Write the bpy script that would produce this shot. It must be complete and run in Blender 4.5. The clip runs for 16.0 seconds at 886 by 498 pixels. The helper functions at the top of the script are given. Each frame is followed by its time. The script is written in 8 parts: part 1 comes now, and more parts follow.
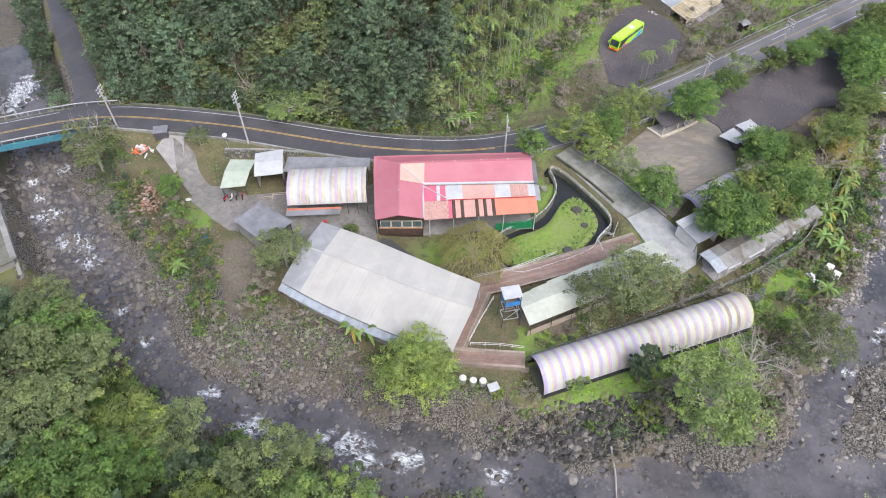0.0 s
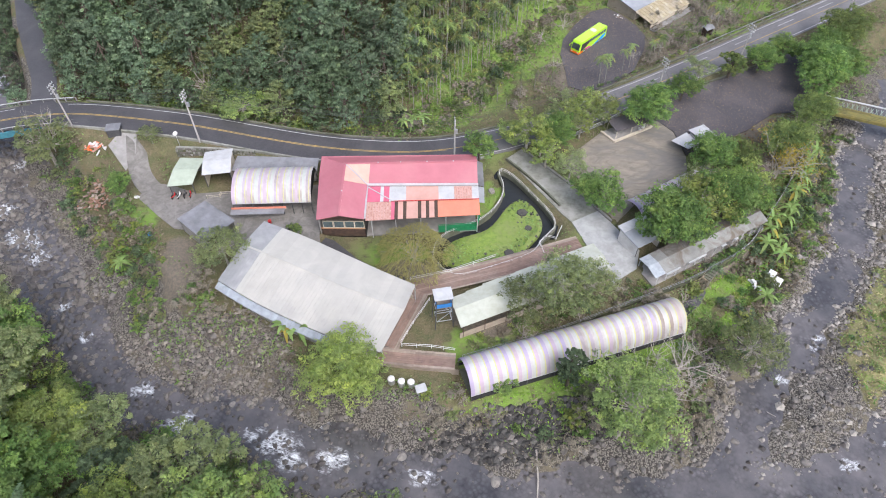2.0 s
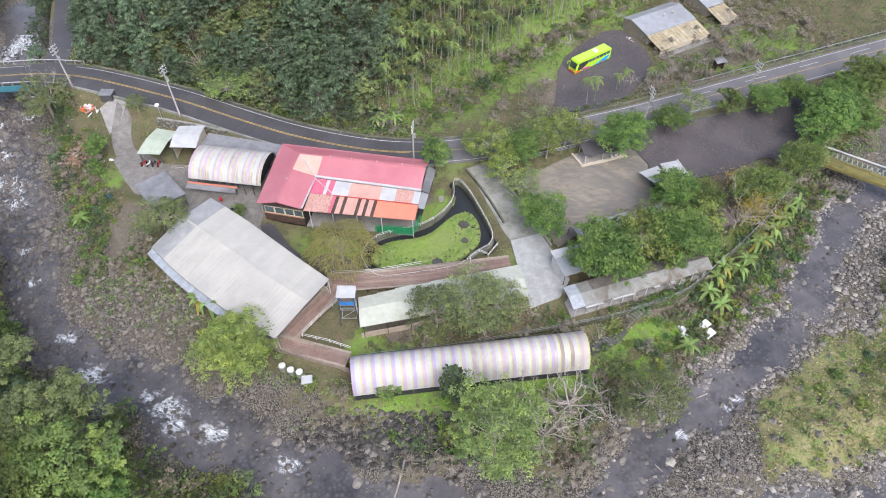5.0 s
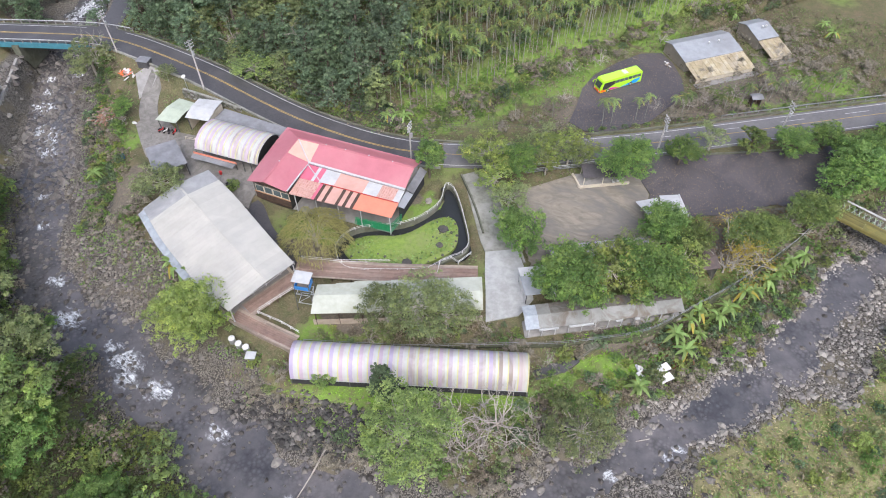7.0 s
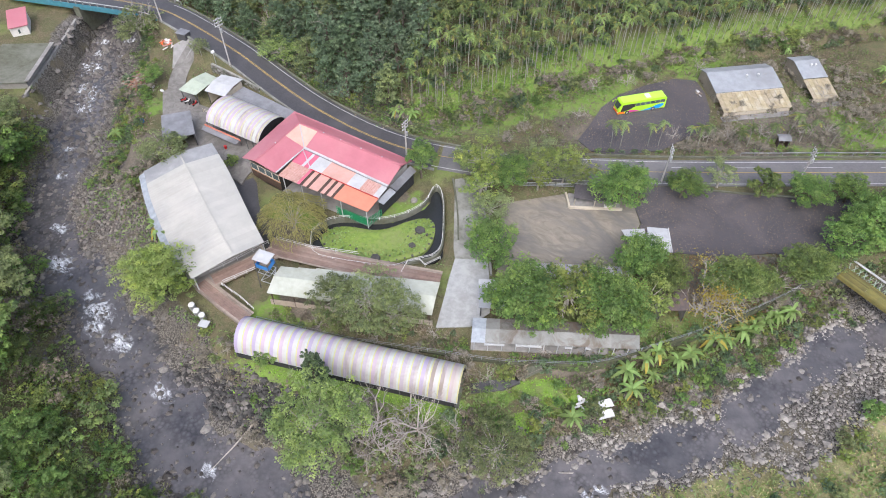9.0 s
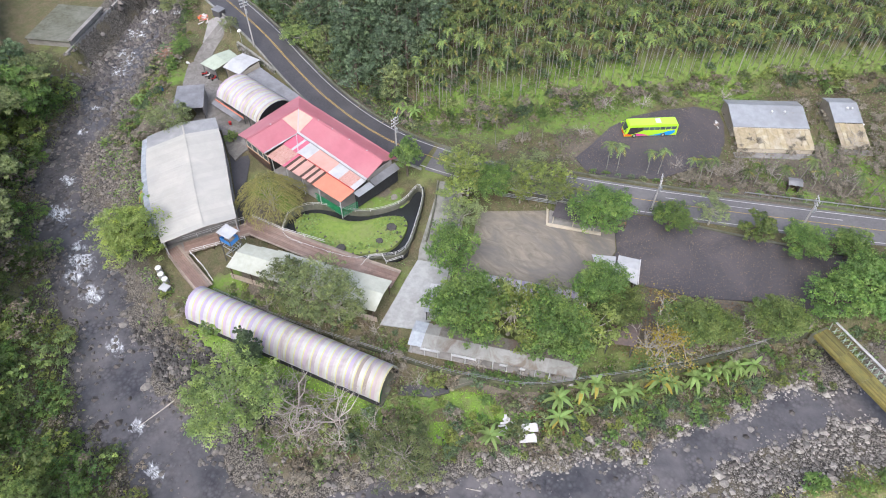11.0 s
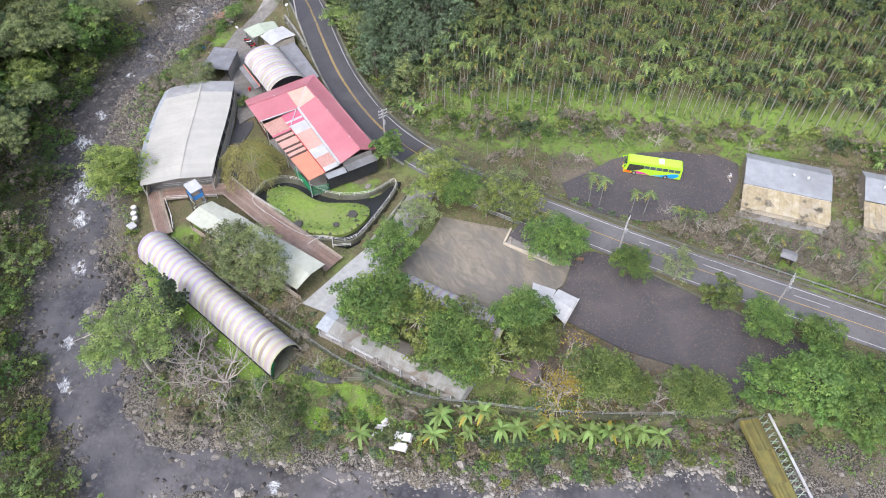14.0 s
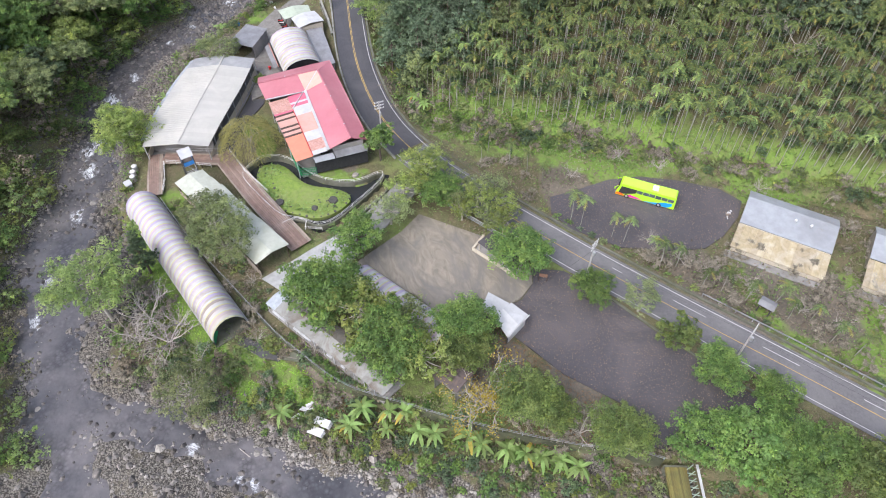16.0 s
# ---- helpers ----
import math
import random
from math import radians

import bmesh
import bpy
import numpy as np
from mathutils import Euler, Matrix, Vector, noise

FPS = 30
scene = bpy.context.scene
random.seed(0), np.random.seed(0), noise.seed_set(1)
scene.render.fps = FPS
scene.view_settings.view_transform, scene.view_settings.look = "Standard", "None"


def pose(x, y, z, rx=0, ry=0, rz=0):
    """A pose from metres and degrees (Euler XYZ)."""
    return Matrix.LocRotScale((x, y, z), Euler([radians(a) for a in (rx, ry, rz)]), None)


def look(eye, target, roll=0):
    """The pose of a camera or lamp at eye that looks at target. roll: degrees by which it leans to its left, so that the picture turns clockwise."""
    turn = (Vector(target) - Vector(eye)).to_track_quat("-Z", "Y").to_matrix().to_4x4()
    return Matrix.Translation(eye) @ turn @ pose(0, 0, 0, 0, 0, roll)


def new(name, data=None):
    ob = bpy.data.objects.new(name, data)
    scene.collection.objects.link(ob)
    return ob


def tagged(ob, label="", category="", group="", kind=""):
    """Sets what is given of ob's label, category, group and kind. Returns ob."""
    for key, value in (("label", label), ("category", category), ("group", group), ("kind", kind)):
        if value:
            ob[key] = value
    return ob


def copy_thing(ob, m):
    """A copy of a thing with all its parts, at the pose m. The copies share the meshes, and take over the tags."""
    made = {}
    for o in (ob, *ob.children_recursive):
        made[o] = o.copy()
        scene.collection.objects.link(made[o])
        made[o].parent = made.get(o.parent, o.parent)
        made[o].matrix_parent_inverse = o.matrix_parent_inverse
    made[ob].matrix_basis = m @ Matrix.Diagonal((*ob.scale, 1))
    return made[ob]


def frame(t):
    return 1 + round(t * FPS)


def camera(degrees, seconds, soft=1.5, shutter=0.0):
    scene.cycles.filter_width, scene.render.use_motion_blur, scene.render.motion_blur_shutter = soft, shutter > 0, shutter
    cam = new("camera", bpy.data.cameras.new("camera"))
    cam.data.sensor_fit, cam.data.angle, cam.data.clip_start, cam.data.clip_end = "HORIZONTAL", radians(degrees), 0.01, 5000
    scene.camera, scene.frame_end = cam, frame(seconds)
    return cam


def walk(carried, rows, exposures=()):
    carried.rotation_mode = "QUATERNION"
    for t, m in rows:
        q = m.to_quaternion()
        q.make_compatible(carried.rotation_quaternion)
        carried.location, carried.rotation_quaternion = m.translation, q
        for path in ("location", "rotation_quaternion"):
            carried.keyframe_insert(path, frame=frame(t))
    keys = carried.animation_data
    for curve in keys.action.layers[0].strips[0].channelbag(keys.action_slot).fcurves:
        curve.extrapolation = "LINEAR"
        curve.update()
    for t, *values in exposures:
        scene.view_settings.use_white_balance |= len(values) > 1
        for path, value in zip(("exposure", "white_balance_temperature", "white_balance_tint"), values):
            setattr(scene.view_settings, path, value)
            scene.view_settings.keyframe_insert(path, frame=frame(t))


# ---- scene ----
cam = camera(68.6, 16.0, soft=1.0)
METRES, EYE, TILT, LEAN, TURN = 152.0, 95.0, -49.7, 0.1, 0.0
ROWS = [
    (0.0, 0.0, 0.0, 0.0, 0.0, 0.0, -0.0),
    (0.5, 0.0148, -0.0001, -0.0001, -0.01, 0.02, -0.01),
    (1.0, 0.0327, -0.0005, 0.0004, 0.06, 0.01, -0.13),
    (1.5, 0.054, -0.0011, 0.0011, 0.23, 0.0, -0.39),
    (2.0, 0.0779, -0.0018, 0.0024, 0.58, -0.02, -0.83),
    (2.5, 0.1043, -0.002, 0.0039, 1.24, -0.03, -1.62),
    (3.0, 0.1322, -0.0018, 0.0062, 2.19, -0.05, -2.78),
    (3.5, 0.1618, -0.0008, 0.0093, 3.36, -0.14, -4.15),
    (4.0, 0.1925, 0.0008, 0.013, 4.59, -0.25, -5.59),
    (6.5, 0.349, 0.0229, 0.0467, 13.12, -1.74, -15.16),
    (7.0, 0.3793, 0.0304, 0.0567, 15.06, -2.29, -17.22),
    (7.5, 0.4092, 0.039, 0.0684, 17.02, -2.93, -19.21),
    (8.0, 0.4383, 0.0484, 0.0808, 19.02, -3.64, -21.19),
    (8.5, 0.467, 0.0586, 0.0941, 21.07, -4.43, -23.11),
    (9.0, 0.4947, 0.0698, 0.1084, 23.1, -5.26, -24.96),
    (11.5, 0.6218, 0.1399, 0.1966, 34.18, -10.9, -33.67),
    (12.0, 0.6449, 0.1564, 0.2167, 36.73, -12.35, -35.31),
    (12.5, 0.6669, 0.1738, 0.2372, 39.37, -13.89, -36.91),
    (13.0, 0.6871, 0.192, 0.259, 42.11, -15.57, -38.41),
    (13.5, 0.706, 0.2108, 0.2812, 44.95, -17.38, -39.85),
    (14.0, 0.7234, 0.2302, 0.3037, 47.92, -19.34, -41.23),
    (14.5, 0.7395, 0.2498, 0.3266, 51.01, -21.43, -42.53),
    (15.0, 0.7542, 0.2701, 0.3497, 54.23, -23.66, -43.74),
    (15.5, 0.7677, 0.2909, 0.3729, 57.57, -25.97, -44.85),
    (16.0, 0.7795, 0.3121, 0.3967, 61.07, -28.46, -45.87),
]
walk(cam, [(t, pose(0, 0, EYE, TILT, LEAN, TURN) @ pose(METRES * x, METRES * y, METRES * z, 90 + pitch, roll, yaw)) for t, x, y, z, yaw, pitch, roll in ROWS],
     exposures=[(0.0, 1.02, 6120, 15), (9.0, 1.02, 6120, 15), (12.5, 1.07, 6120, 15), (16.0, 1.14, 6120, 15)])

# ---- world and light: a bright overcast day ----
world = bpy.data.worlds.new("overcast_sky")
scene.world = world
world.use_nodes = True
wn, wl = world.node_tree.nodes, world.node_tree.links
wn.clear()
sky = wn.new("ShaderNodeTexSky")
sky.sky_type, sky.sun_disc = "NISHITA", False
sky.sun_elevation, sky.sun_rotation = radians(52), radians(150)
sky.air_density, sky.dust_density, sky.ozone_density = 1.0, 4.0, 1.0
pale = wn.new("ShaderNodeHueSaturation")
pale.inputs["Saturation"].default_value = 0.7
back = wn.new("ShaderNodeBackground")
back.inputs["Strength"].default_value = 0.15
wout = wn.new("ShaderNodeOutputWorld")
wl.new(sky.outputs[0], pale.inputs["Color"])
wl.new(pale.outputs[0], back.inputs["Color"])
wl.new(back.outputs[0], wout.inputs["Surface"])
sun = new("sun", bpy.data.lights.new("sun", "SUN"))
sun.data.energy, sun.data.angle, sun.data.color = 1.0, radians(45), (1.0, 0.96, 0.9)
sun.matrix_world = look((0, 0, 200), (-26, 45, 134))

# ---- materials ----


def mat(name, c1, c2=None, s1=1.0, c3=None, s2=0.1, rough=0.8, bump=0.0, metal=0.0, spec=0.3, vary=0.0, island=0.0,
        stretch=(1, 1, 1), w3=0.6, bump_scale=None, distort=0.0):
    """Two colours mixed by a fine noise, a third laid over in large stains, varied from piece to piece."""
    m = bpy.data.materials.new(name)
    m.use_nodes = True
    n, l = m.node_tree.nodes, m.node_tree.links
    b = n["Principled BSDF"]
    b.inputs["Roughness"].default_value, b.inputs["Metallic"].default_value = rough, metal
    b.inputs["Specular IOR Level"].default_value = spec
    tc = n.new("ShaderNodeTexCoord")
    mp = n.new("ShaderNodeMapping")
    mp.inputs["Scale"].default_value = stretch
    l.new(tc.outputs["Object"], mp.inputs["Vector"])

    def noise_tex(scale, detail=6.0):
        t = n.new("ShaderNodeTexNoise")
        t.inputs["Scale"].default_value, t.inputs["Detail"].default_value = scale, detail
        t.inputs["Roughness"].default_value, t.inputs["Distortion"].default_value = 0.65, distort
        l.new(mp.outputs[0], t.inputs["Vector"])
        return t

    def mixed(a, bcol, fac):
        x = n.new("ShaderNodeMix")
        x.data_type = "RGBA"
        for sock, val in ((x.inputs[6], a), (x.inputs[7], bcol)):
            if isinstance(val, tuple):
                sock.default_value = (*val, 1)
            else:
                l.new(val, sock)
        if isinstance(fac, float):
            x.inputs[0].default_value = fac
        else:
            l.new(fac, x.inputs[0])
        return x.outputs[2]

    def ramp(src, lo, hi, top=1.0):
        r = n.new("ShaderNodeMapRange")
        for k, v in zip(("From Min", "From Max", "To Min", "To Max"), (lo, hi, 0.0, top)):
            r.inputs[k].default_value = v
        l.new(src, r.inputs["Value"])
        return r.outputs[0]

    fine = noise_tex(s1)
    col = mixed(c1, c2 or tuple(0.75 * v for v in c1), ramp(fine.outputs[0], 0.36, 0.64))
    if c3:
        big = noise_tex(s2, 4.0)
        col = mixed(col, c3, ramp(big.outputs[0], 0.45, 0.68, w3))
    for amount, node, out in ((vary, "ShaderNodeObjectInfo", "Random"), (island, "ShaderNodeNewGeometry", "Random Per Island")):
        if amount:
            src = n.new(node)
            h = n.new("ShaderNodeHueSaturation")
            l.new(col, h.inputs["Color"])
            r = n.new("ShaderNodeMapRange")
            r.inputs["To Min"].default_value, r.inputs["To Max"].default_value = 1 - amount, 1 + amount
            l.new(src.outputs[out], r.inputs["Value"])
            l.new(r.outputs[0], h.inputs["Value"])
            r2 = n.new("ShaderNodeMath")
            r2.operation = "MULTIPLY_ADD"
            l.new(src.outputs[out], r2.inputs[0])
            r2.inputs[1].default_value, r2.inputs[2].default_value = 0.06 * amount, 0.5 - 0.03 * amount
            l.new(r2.outputs[0], h.inputs["Hue"])
            col = h.outputs[0]
    l.new(col, b.inputs["Base Color"])
    if bump:
        bn = n.new("ShaderNodeBump")
        bn.inputs["Strength"].default_value, bn.inputs["Distance"].default_value = bump, 0.1
        src = fine if bump_scale is None else noise_tex(bump_scale)
        l.new(src.outputs[0], bn.inputs["Height"])
        l.new(bn.outputs[0], b.inputs["Normal"])
    return m


def leaf_mat(name, c1, c2, vary=0.25, island=0.28):
    m = mat(name, c1, c2, 0.35, rough=0.6, spec=0.25, vary=vary, island=island)
    n, l = m.node_tree.nodes, m.node_tree.links
    b = n["Principled BSDF"]
    col = b.inputs["Base Color"].links[0].from_socket
    spray = n.new("ShaderNodeAttribute")
    spray.attribute_name = "tint"
    shift = n.new("ShaderNodeHueSaturation")
    l.new(col, shift.inputs["Color"])
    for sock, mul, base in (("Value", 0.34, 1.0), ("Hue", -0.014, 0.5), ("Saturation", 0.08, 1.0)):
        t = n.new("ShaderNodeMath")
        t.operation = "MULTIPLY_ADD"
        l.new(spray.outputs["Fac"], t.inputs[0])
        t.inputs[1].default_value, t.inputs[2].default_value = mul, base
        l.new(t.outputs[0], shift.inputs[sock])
    col = shift.outputs[0]
    l.new(col, b.inputs["Base Color"])
    tr = n.new("ShaderNodeBsdfTranslucent")
    l.new(col, tr.inputs["Color"])
    mx = n.new("ShaderNodeMixShader")
    mx.inputs[0].default_value = 0.5
    l.new(b.outputs[0], mx.inputs[1])
    l.new(tr.outputs[0], mx.inputs[2])
    l.new(mx.outputs[0], n["Material Output"].inputs["Surface"])
    return m


M = {}
M["asphalt"] = mat("asphalt", (0.07, 0.069, 0.073), (0.05, 0.049, 0.052), 3.0, (0.1, 0.098, 0.1), 0.1, rough=0.5, bump=0.15, distort=0.8)
M["asphalt_lot"] = mat("asphalt_lot", (0.088, 0.082, 0.086), (0.055, 0.051, 0.055), 2.6, (0.13, 0.115, 0.112), 0.09, rough=0.7, bump=0.3, distort=1.0)
M["concrete"] = mat("concrete", (0.3, 0.29, 0.275), (0.23, 0.225, 0.21), 1.0, (0.17, 0.165, 0.15), 0.12, rough=0.8, bump=0.2, w3=0.75)
M["concrete_pale"] = mat("concrete_pale", (0.37, 0.38, 0.37), (0.29, 0.3, 0.29), 0.8, (0.25, 0.25, 0.235), 0.2, rough=0.6, bump=0.1)
M["concrete_mossy"] = mat("concrete_mossy", (0.24, 0.24, 0.21), (0.15, 0.155, 0.125), 0.9, (0.36, 0.36, 0.34), 0.25, rough=0.85, bump=0.2)
M["concrete_dark"] = mat("concrete_dark", (0.13, 0.135, 0.1), (0.085, 0.09, 0.06), 0.9, (0.2, 0.2, 0.17), 0.2, rough=0.9, bump=0.4)
M["lot_dirt"] = mat("lot_dirt", (0.255, 0.228, 0.18), (0.165, 0.15, 0.122), 0.3, (0.15, 0.142, 0.13), 0.09, rough=0.85, bump=0.2, w3=0.95, stretch=(0.6, 1.4, 1), distort=2.5)
M["paint_white"] = mat("paint_white", (0.64, 0.64, 0.63), (0.5, 0.5, 0.48), 4.0, rough=0.7)
M["paint_yellow"] = mat("paint_yellow", (0.5, 0.35, 0.11), (0.38, 0.27, 0.09), 4.0, rough=0.7)
M["white_metal"] = mat("white_metal", (0.45, 0.46, 0.46), (0.38, 0.39, 0.39), 0.5, (0.33, 0.33, 0.32), 0.25, rough=0.45, w3=0.6)
M["hall_roof"] = mat("hall_roof", (0.43, 0.42, 0.375), (0.37, 0.365, 0.325), 0.22, (0.27, 0.275, 0.27), 0.05, rough=0.5, w3=0.5, distort=0.4, vary=0.05)
M["hall_stained"] = mat("hall_stained", (0.33, 0.335, 0.33), (0.25, 0.26, 0.26), 0.3, (0.17, 0.18, 0.185), 0.12, rough=0.55, w3=0.7, distort=0.6)
M["mint_roof"] = mat("mint_roof", (0.43, 0.45, 0.385), (0.36, 0.38, 0.315), 0.6, (0.28, 0.29, 0.22), 0.2, rough=0.6, w3=0.7)
M["green_roof"] = mat("green_roof", (0.38, 0.43, 0.34), (0.33, 0.38, 0.3), 0.6, (0.28, 0.31, 0.25), 0.3, rough=0.6)
M["grey_roof"] = mat("grey_roof", (0.22, 0.225, 0.235), (0.165, 0.17, 0.18), 0.5, (0.1, 0.1, 0.1), 0.2, rough=0.5, w3=0.8)
M["blue_roof"] = mat("blue_roof", (0.36, 0.43, 0.5), (0.3, 0.36, 0.43), 0.8, rough=0.45)
M["steel_roof"] = mat("steel_roof", (0.295, 0.315, 0.33), (0.235, 0.25, 0.265), 0.5, (0.2, 0.205, 0.21), 0.16, rough=0.45, w3=0.7)
M["tan_roof"] = mat("tan_roof", (0.35, 0.295, 0.19), (0.26, 0.22, 0.13), 0.7, (0.43, 0.4, 0.33), 0.3, rough=0.75, bump=0.1, distort=1.5, vary=0.13)
M["red_roof"] = mat("red_roof", (0.41, 0.145, 0.17), (0.37, 0.128, 0.15), 0.5, (0.45, 0.2, 0.21), 0.12, rough=0.42, spec=0.5)
M["pink_roof"] = mat("pink_roof", (0.52, 0.13, 0.19), (0.46, 0.11, 0.16), 0.8, rough=0.5)
M["peach_roof"] = mat("peach_roof", (0.54, 0.36, 0.29), (0.48, 0.32, 0.25), 0.6, rough=0.55)
M["peach_pale"] = mat("peach_pale", (0.52, 0.31, 0.26), (0.45, 0.27, 0.22), 0.8, (0.38, 0.23, 0.19), 0.3, rough=0.55)
M["orange_roof"] = mat("orange_roof", (0.58, 0.22, 0.14), (0.53, 0.195, 0.125), 0.6, rough=0.5)
M["rust_roof"] = mat("rust_roof", (0.34, 0.17, 0.13), (0.52, 0.36, 0.32), 2.5, rough=0.7)
M["wood_dark"] = mat("wood_dark", (0.085, 0.055, 0.04), (0.05, 0.035, 0.028), 1.5, rough=0.8, bump=0.2)
M["wood_deck"] = mat("wood_deck", (0.26, 0.18, 0.145), (0.19, 0.135, 0.11), 0.9, (0.31, 0.255, 0.215), 0.12, rough=0.8, vary=0.14)
M["wood_grey"] = mat("wood_grey", (0.3, 0.25, 0.2), (0.22, 0.18, 0.145), 0.9, (0.36, 0.32, 0.27), 0.15, rough=0.8, vary=0.2)
M["wall_cream"] = mat("wall_cream", (0.5, 0.45, 0.36), (0.42, 0.38, 0.3), 0.8, rough=0.85)
M["wall_grey"] = mat("wall_grey", (0.3, 0.29, 0.27), (0.23, 0.22, 0.2), 0.8, rough=0.85)
M["wall_orange"] = mat("wall_orange", (0.42, 0.23, 0.12), (0.36, 0.2, 0.11), 0.8, rough=0.85)
M["wall_white"] = mat("wall_white", (0.66, 0.65, 0.62), (0.55, 0.54, 0.5), 0.8, (0.4, 0.39, 0.35), 0.3, rough=0.85)
M["glass"] = mat("window_glass", (0.05, 0.07, 0.075), (0.1, 0.13, 0.13), 0.4, rough=0.12, spec=0.6)
M["dark"] = mat("dark_interior", (0.025, 0.025, 0.025), (0.04, 0.038, 0.035), 1.0, rough=0.9)
M["black_net"] = mat("black_net", (0.025, 0.026, 0.028), (0.04, 0.04, 0.042), 2.0, rough=0.9)
M["green_fence"] = mat("green_fence", (0.03, 0.26, 0.11), (0.02, 0.2, 0.085), 1.5, rough=0.5)
M["blue_paint"] = mat("blue_paint", (0.04, 0.2, 0.5), (0.03, 0.16, 0.42), 1.5, rough=0.5)
M["teal_paint"] = mat("teal_paint", (0.06, 0.21, 0.26), (0.05, 0.16, 0.2), 1.0, rough=0.6)
M["steel"] = mat("galvanised_steel", (0.5, 0.51, 0.52), (0.42, 0.43, 0.44), 2.0, rough=0.4, metal=0.6)
M["dark_steel"] = mat("dark_steel", (0.06, 0.06, 0.065), (0.09, 0.09, 0.09), 2.0, rough=0.5)
M["pole"] = mat("pole_concrete", (0.4, 0.39, 0.37), (0.33, 0.32, 0.3), 1.5, rough=0.8)
M["wire"] = mat("wire", (0.05, 0.05, 0.055), (0.06, 0.06, 0.06), 1.0, rough=0.6)
M["stone"] = mat("stone", (0.185, 0.17, 0.15), (0.115, 0.108, 0.1), 1.4, rough=0.85, bump=0.3, island=0.4)
M["stone_wet"] = mat("stone_wet", (0.125, 0.113, 0.1), (0.075, 0.07, 0.065), 1.2, rough=0.5, bump=0.3, island=0.45)
M["stone_dark"] = mat("stone_dark", (0.075, 0.072, 0.066), (0.045, 0.044, 0.042), 1.2, rough=0.8, bump=0.3, island=0.5)
M["pebble"] = mat("pebble", (0.27, 0.25, 0.225), (0.175, 0.165, 0.145), 2.0, rough=0.9, island=0.38)
M["pebble_brown"] = mat("pebble_brown", (0.2, 0.18, 0.155), (0.135, 0.123, 0.105), 2.0, rough=0.9, island=0.42)
M["trash_white"] = mat("trash_white", (0.6, 0.6, 0.59), (0.48, 0.48, 0.48), 2.0, rough=0.6)
M["trash_orange"] = mat("trash_orange", (0.75, 0.16, 0.05), (0.6, 0.12, 0.04), 2.0, rough=0.6)
M["timber"] = mat("timber_scrap", (0.26, 0.15, 0.1), (0.17, 0.1, 0.07), 1.5, rough=0.8, island=0.5)
M["ybridge"] = mat("yellow_planks", (0.185, 0.155, 0.045), (0.135, 0.12, 0.042), 0.9, (0.09, 0.095, 0.04), 0.35, rough=0.8, vary=0.25)
M["bark"] = mat("bark", (0.14, 0.115, 0.09), (0.085, 0.07, 0.055), 2.0, rough=0.9, bump=0.4)
M["bark_pale"] = mat("bark_pale", (0.39, 0.36, 0.315), (0.29, 0.265, 0.23), 1.5, rough=0.9, bump=0.2)
M["areca_bark"] = mat("areca_bark", (0.3, 0.3, 0.255), (0.2, 0.2, 0.165), 1.2, rough=0.85)
M["lavender"] = mat("panel_lavender", (0.345, 0.3, 0.425), (0.31, 0.27, 0.37), 0.6, (0.3, 0.26, 0.23), 0.1, rough=0.5, w3=0.95, distort=1.0)
M["pinkish"] = mat("panel_pink", (0.405, 0.325, 0.4), (0.36, 0.295, 0.35), 0.6, (0.31, 0.265, 0.235), 0.1, rough=0.5, w3=0.95, distort=1.0)
M["cream"] = mat("panel_cream", (0.44, 0.432, 0.43), (0.39, 0.382, 0.378), 0.6, (0.34, 0.3, 0.265), 0.1, rough=0.5, w3=0.95, distort=1.0)
M["yellow"] = mat("panel_yellow", (0.48, 0.47, 0.22), (0.42, 0.4, 0.19), 0.6, (0.34, 0.31, 0.17), 0.1, rough=0.5, w3=0.8, distort=1.0)
M["aqua"] = mat("panel_aqua", (0.42, 0.46, 0.42), (0.38, 0.41, 0.37), 0.6, (0.31, 0.3, 0.25), 0.1, rough=0.5, w3=0.8, distort=1.0)
M["bus_green"] = mat("bus_green", (0.38, 0.68, 0.03), (0.36, 0.65, 0.03), 0.3, rough=0.25, spec=0.5)
M["bus_roof"] = mat("bus_roof", (0.42, 0.76, 0.07), (0.39, 0.72, 0.06), 0.4, rough=0.3, spec=0.5)
M["bus_blue"] = mat("bus_blue", (0.02, 0.28, 0.7), (0.02, 0.26, 0.66), 0.3, rough=0.25)
M["bus_orange"] = mat("bus_orange", (0.75, 0.16, 0.02), (0.7, 0.14, 0.02), 0.3, rough=0.25)
M["bus_pink"] = mat("bus_pink", (0.6, 0.05, 0.3), (0.55, 0.05, 0.28), 0.3, rough=0.25)
M["rubber"] = mat("rubber", (0.02, 0.02, 0.02), (0.03, 0.03, 0.03), 1.0, rough=0.8)
M["red_paint"] = mat("red_paint", (0.45, 0.03, 0.03), (0.38, 0.03, 0.03), 1.0, rough=0.35)
# forest green is tinted bluish to carry the haze in the leaf colour
M["lf_forest"] = leaf_mat("leaves_forest", (0.135, 0.2, 0.12), (0.185, 0.24, 0.145), 0.34)
M["lf_dark"] = leaf_mat("leaves_dark", (0.12, 0.18, 0.1), (0.16, 0.22, 0.12), 0.28)
M["lf_green"] = leaf_mat("leaves_green", (0.134, 0.237, 0.066), (0.205, 0.290, 0.093), 0.22, 0.22)
M["lf_mid"] = leaf_mat("leaves_mid", (0.162, 0.240, 0.075), (0.232, 0.292, 0.101), 0.28, 0.22)
M["lf_straw"] = leaf_mat("leaves_straw", (0.5, 0.45, 0.24), (0.42, 0.38, 0.2), 0.12, 0.25)
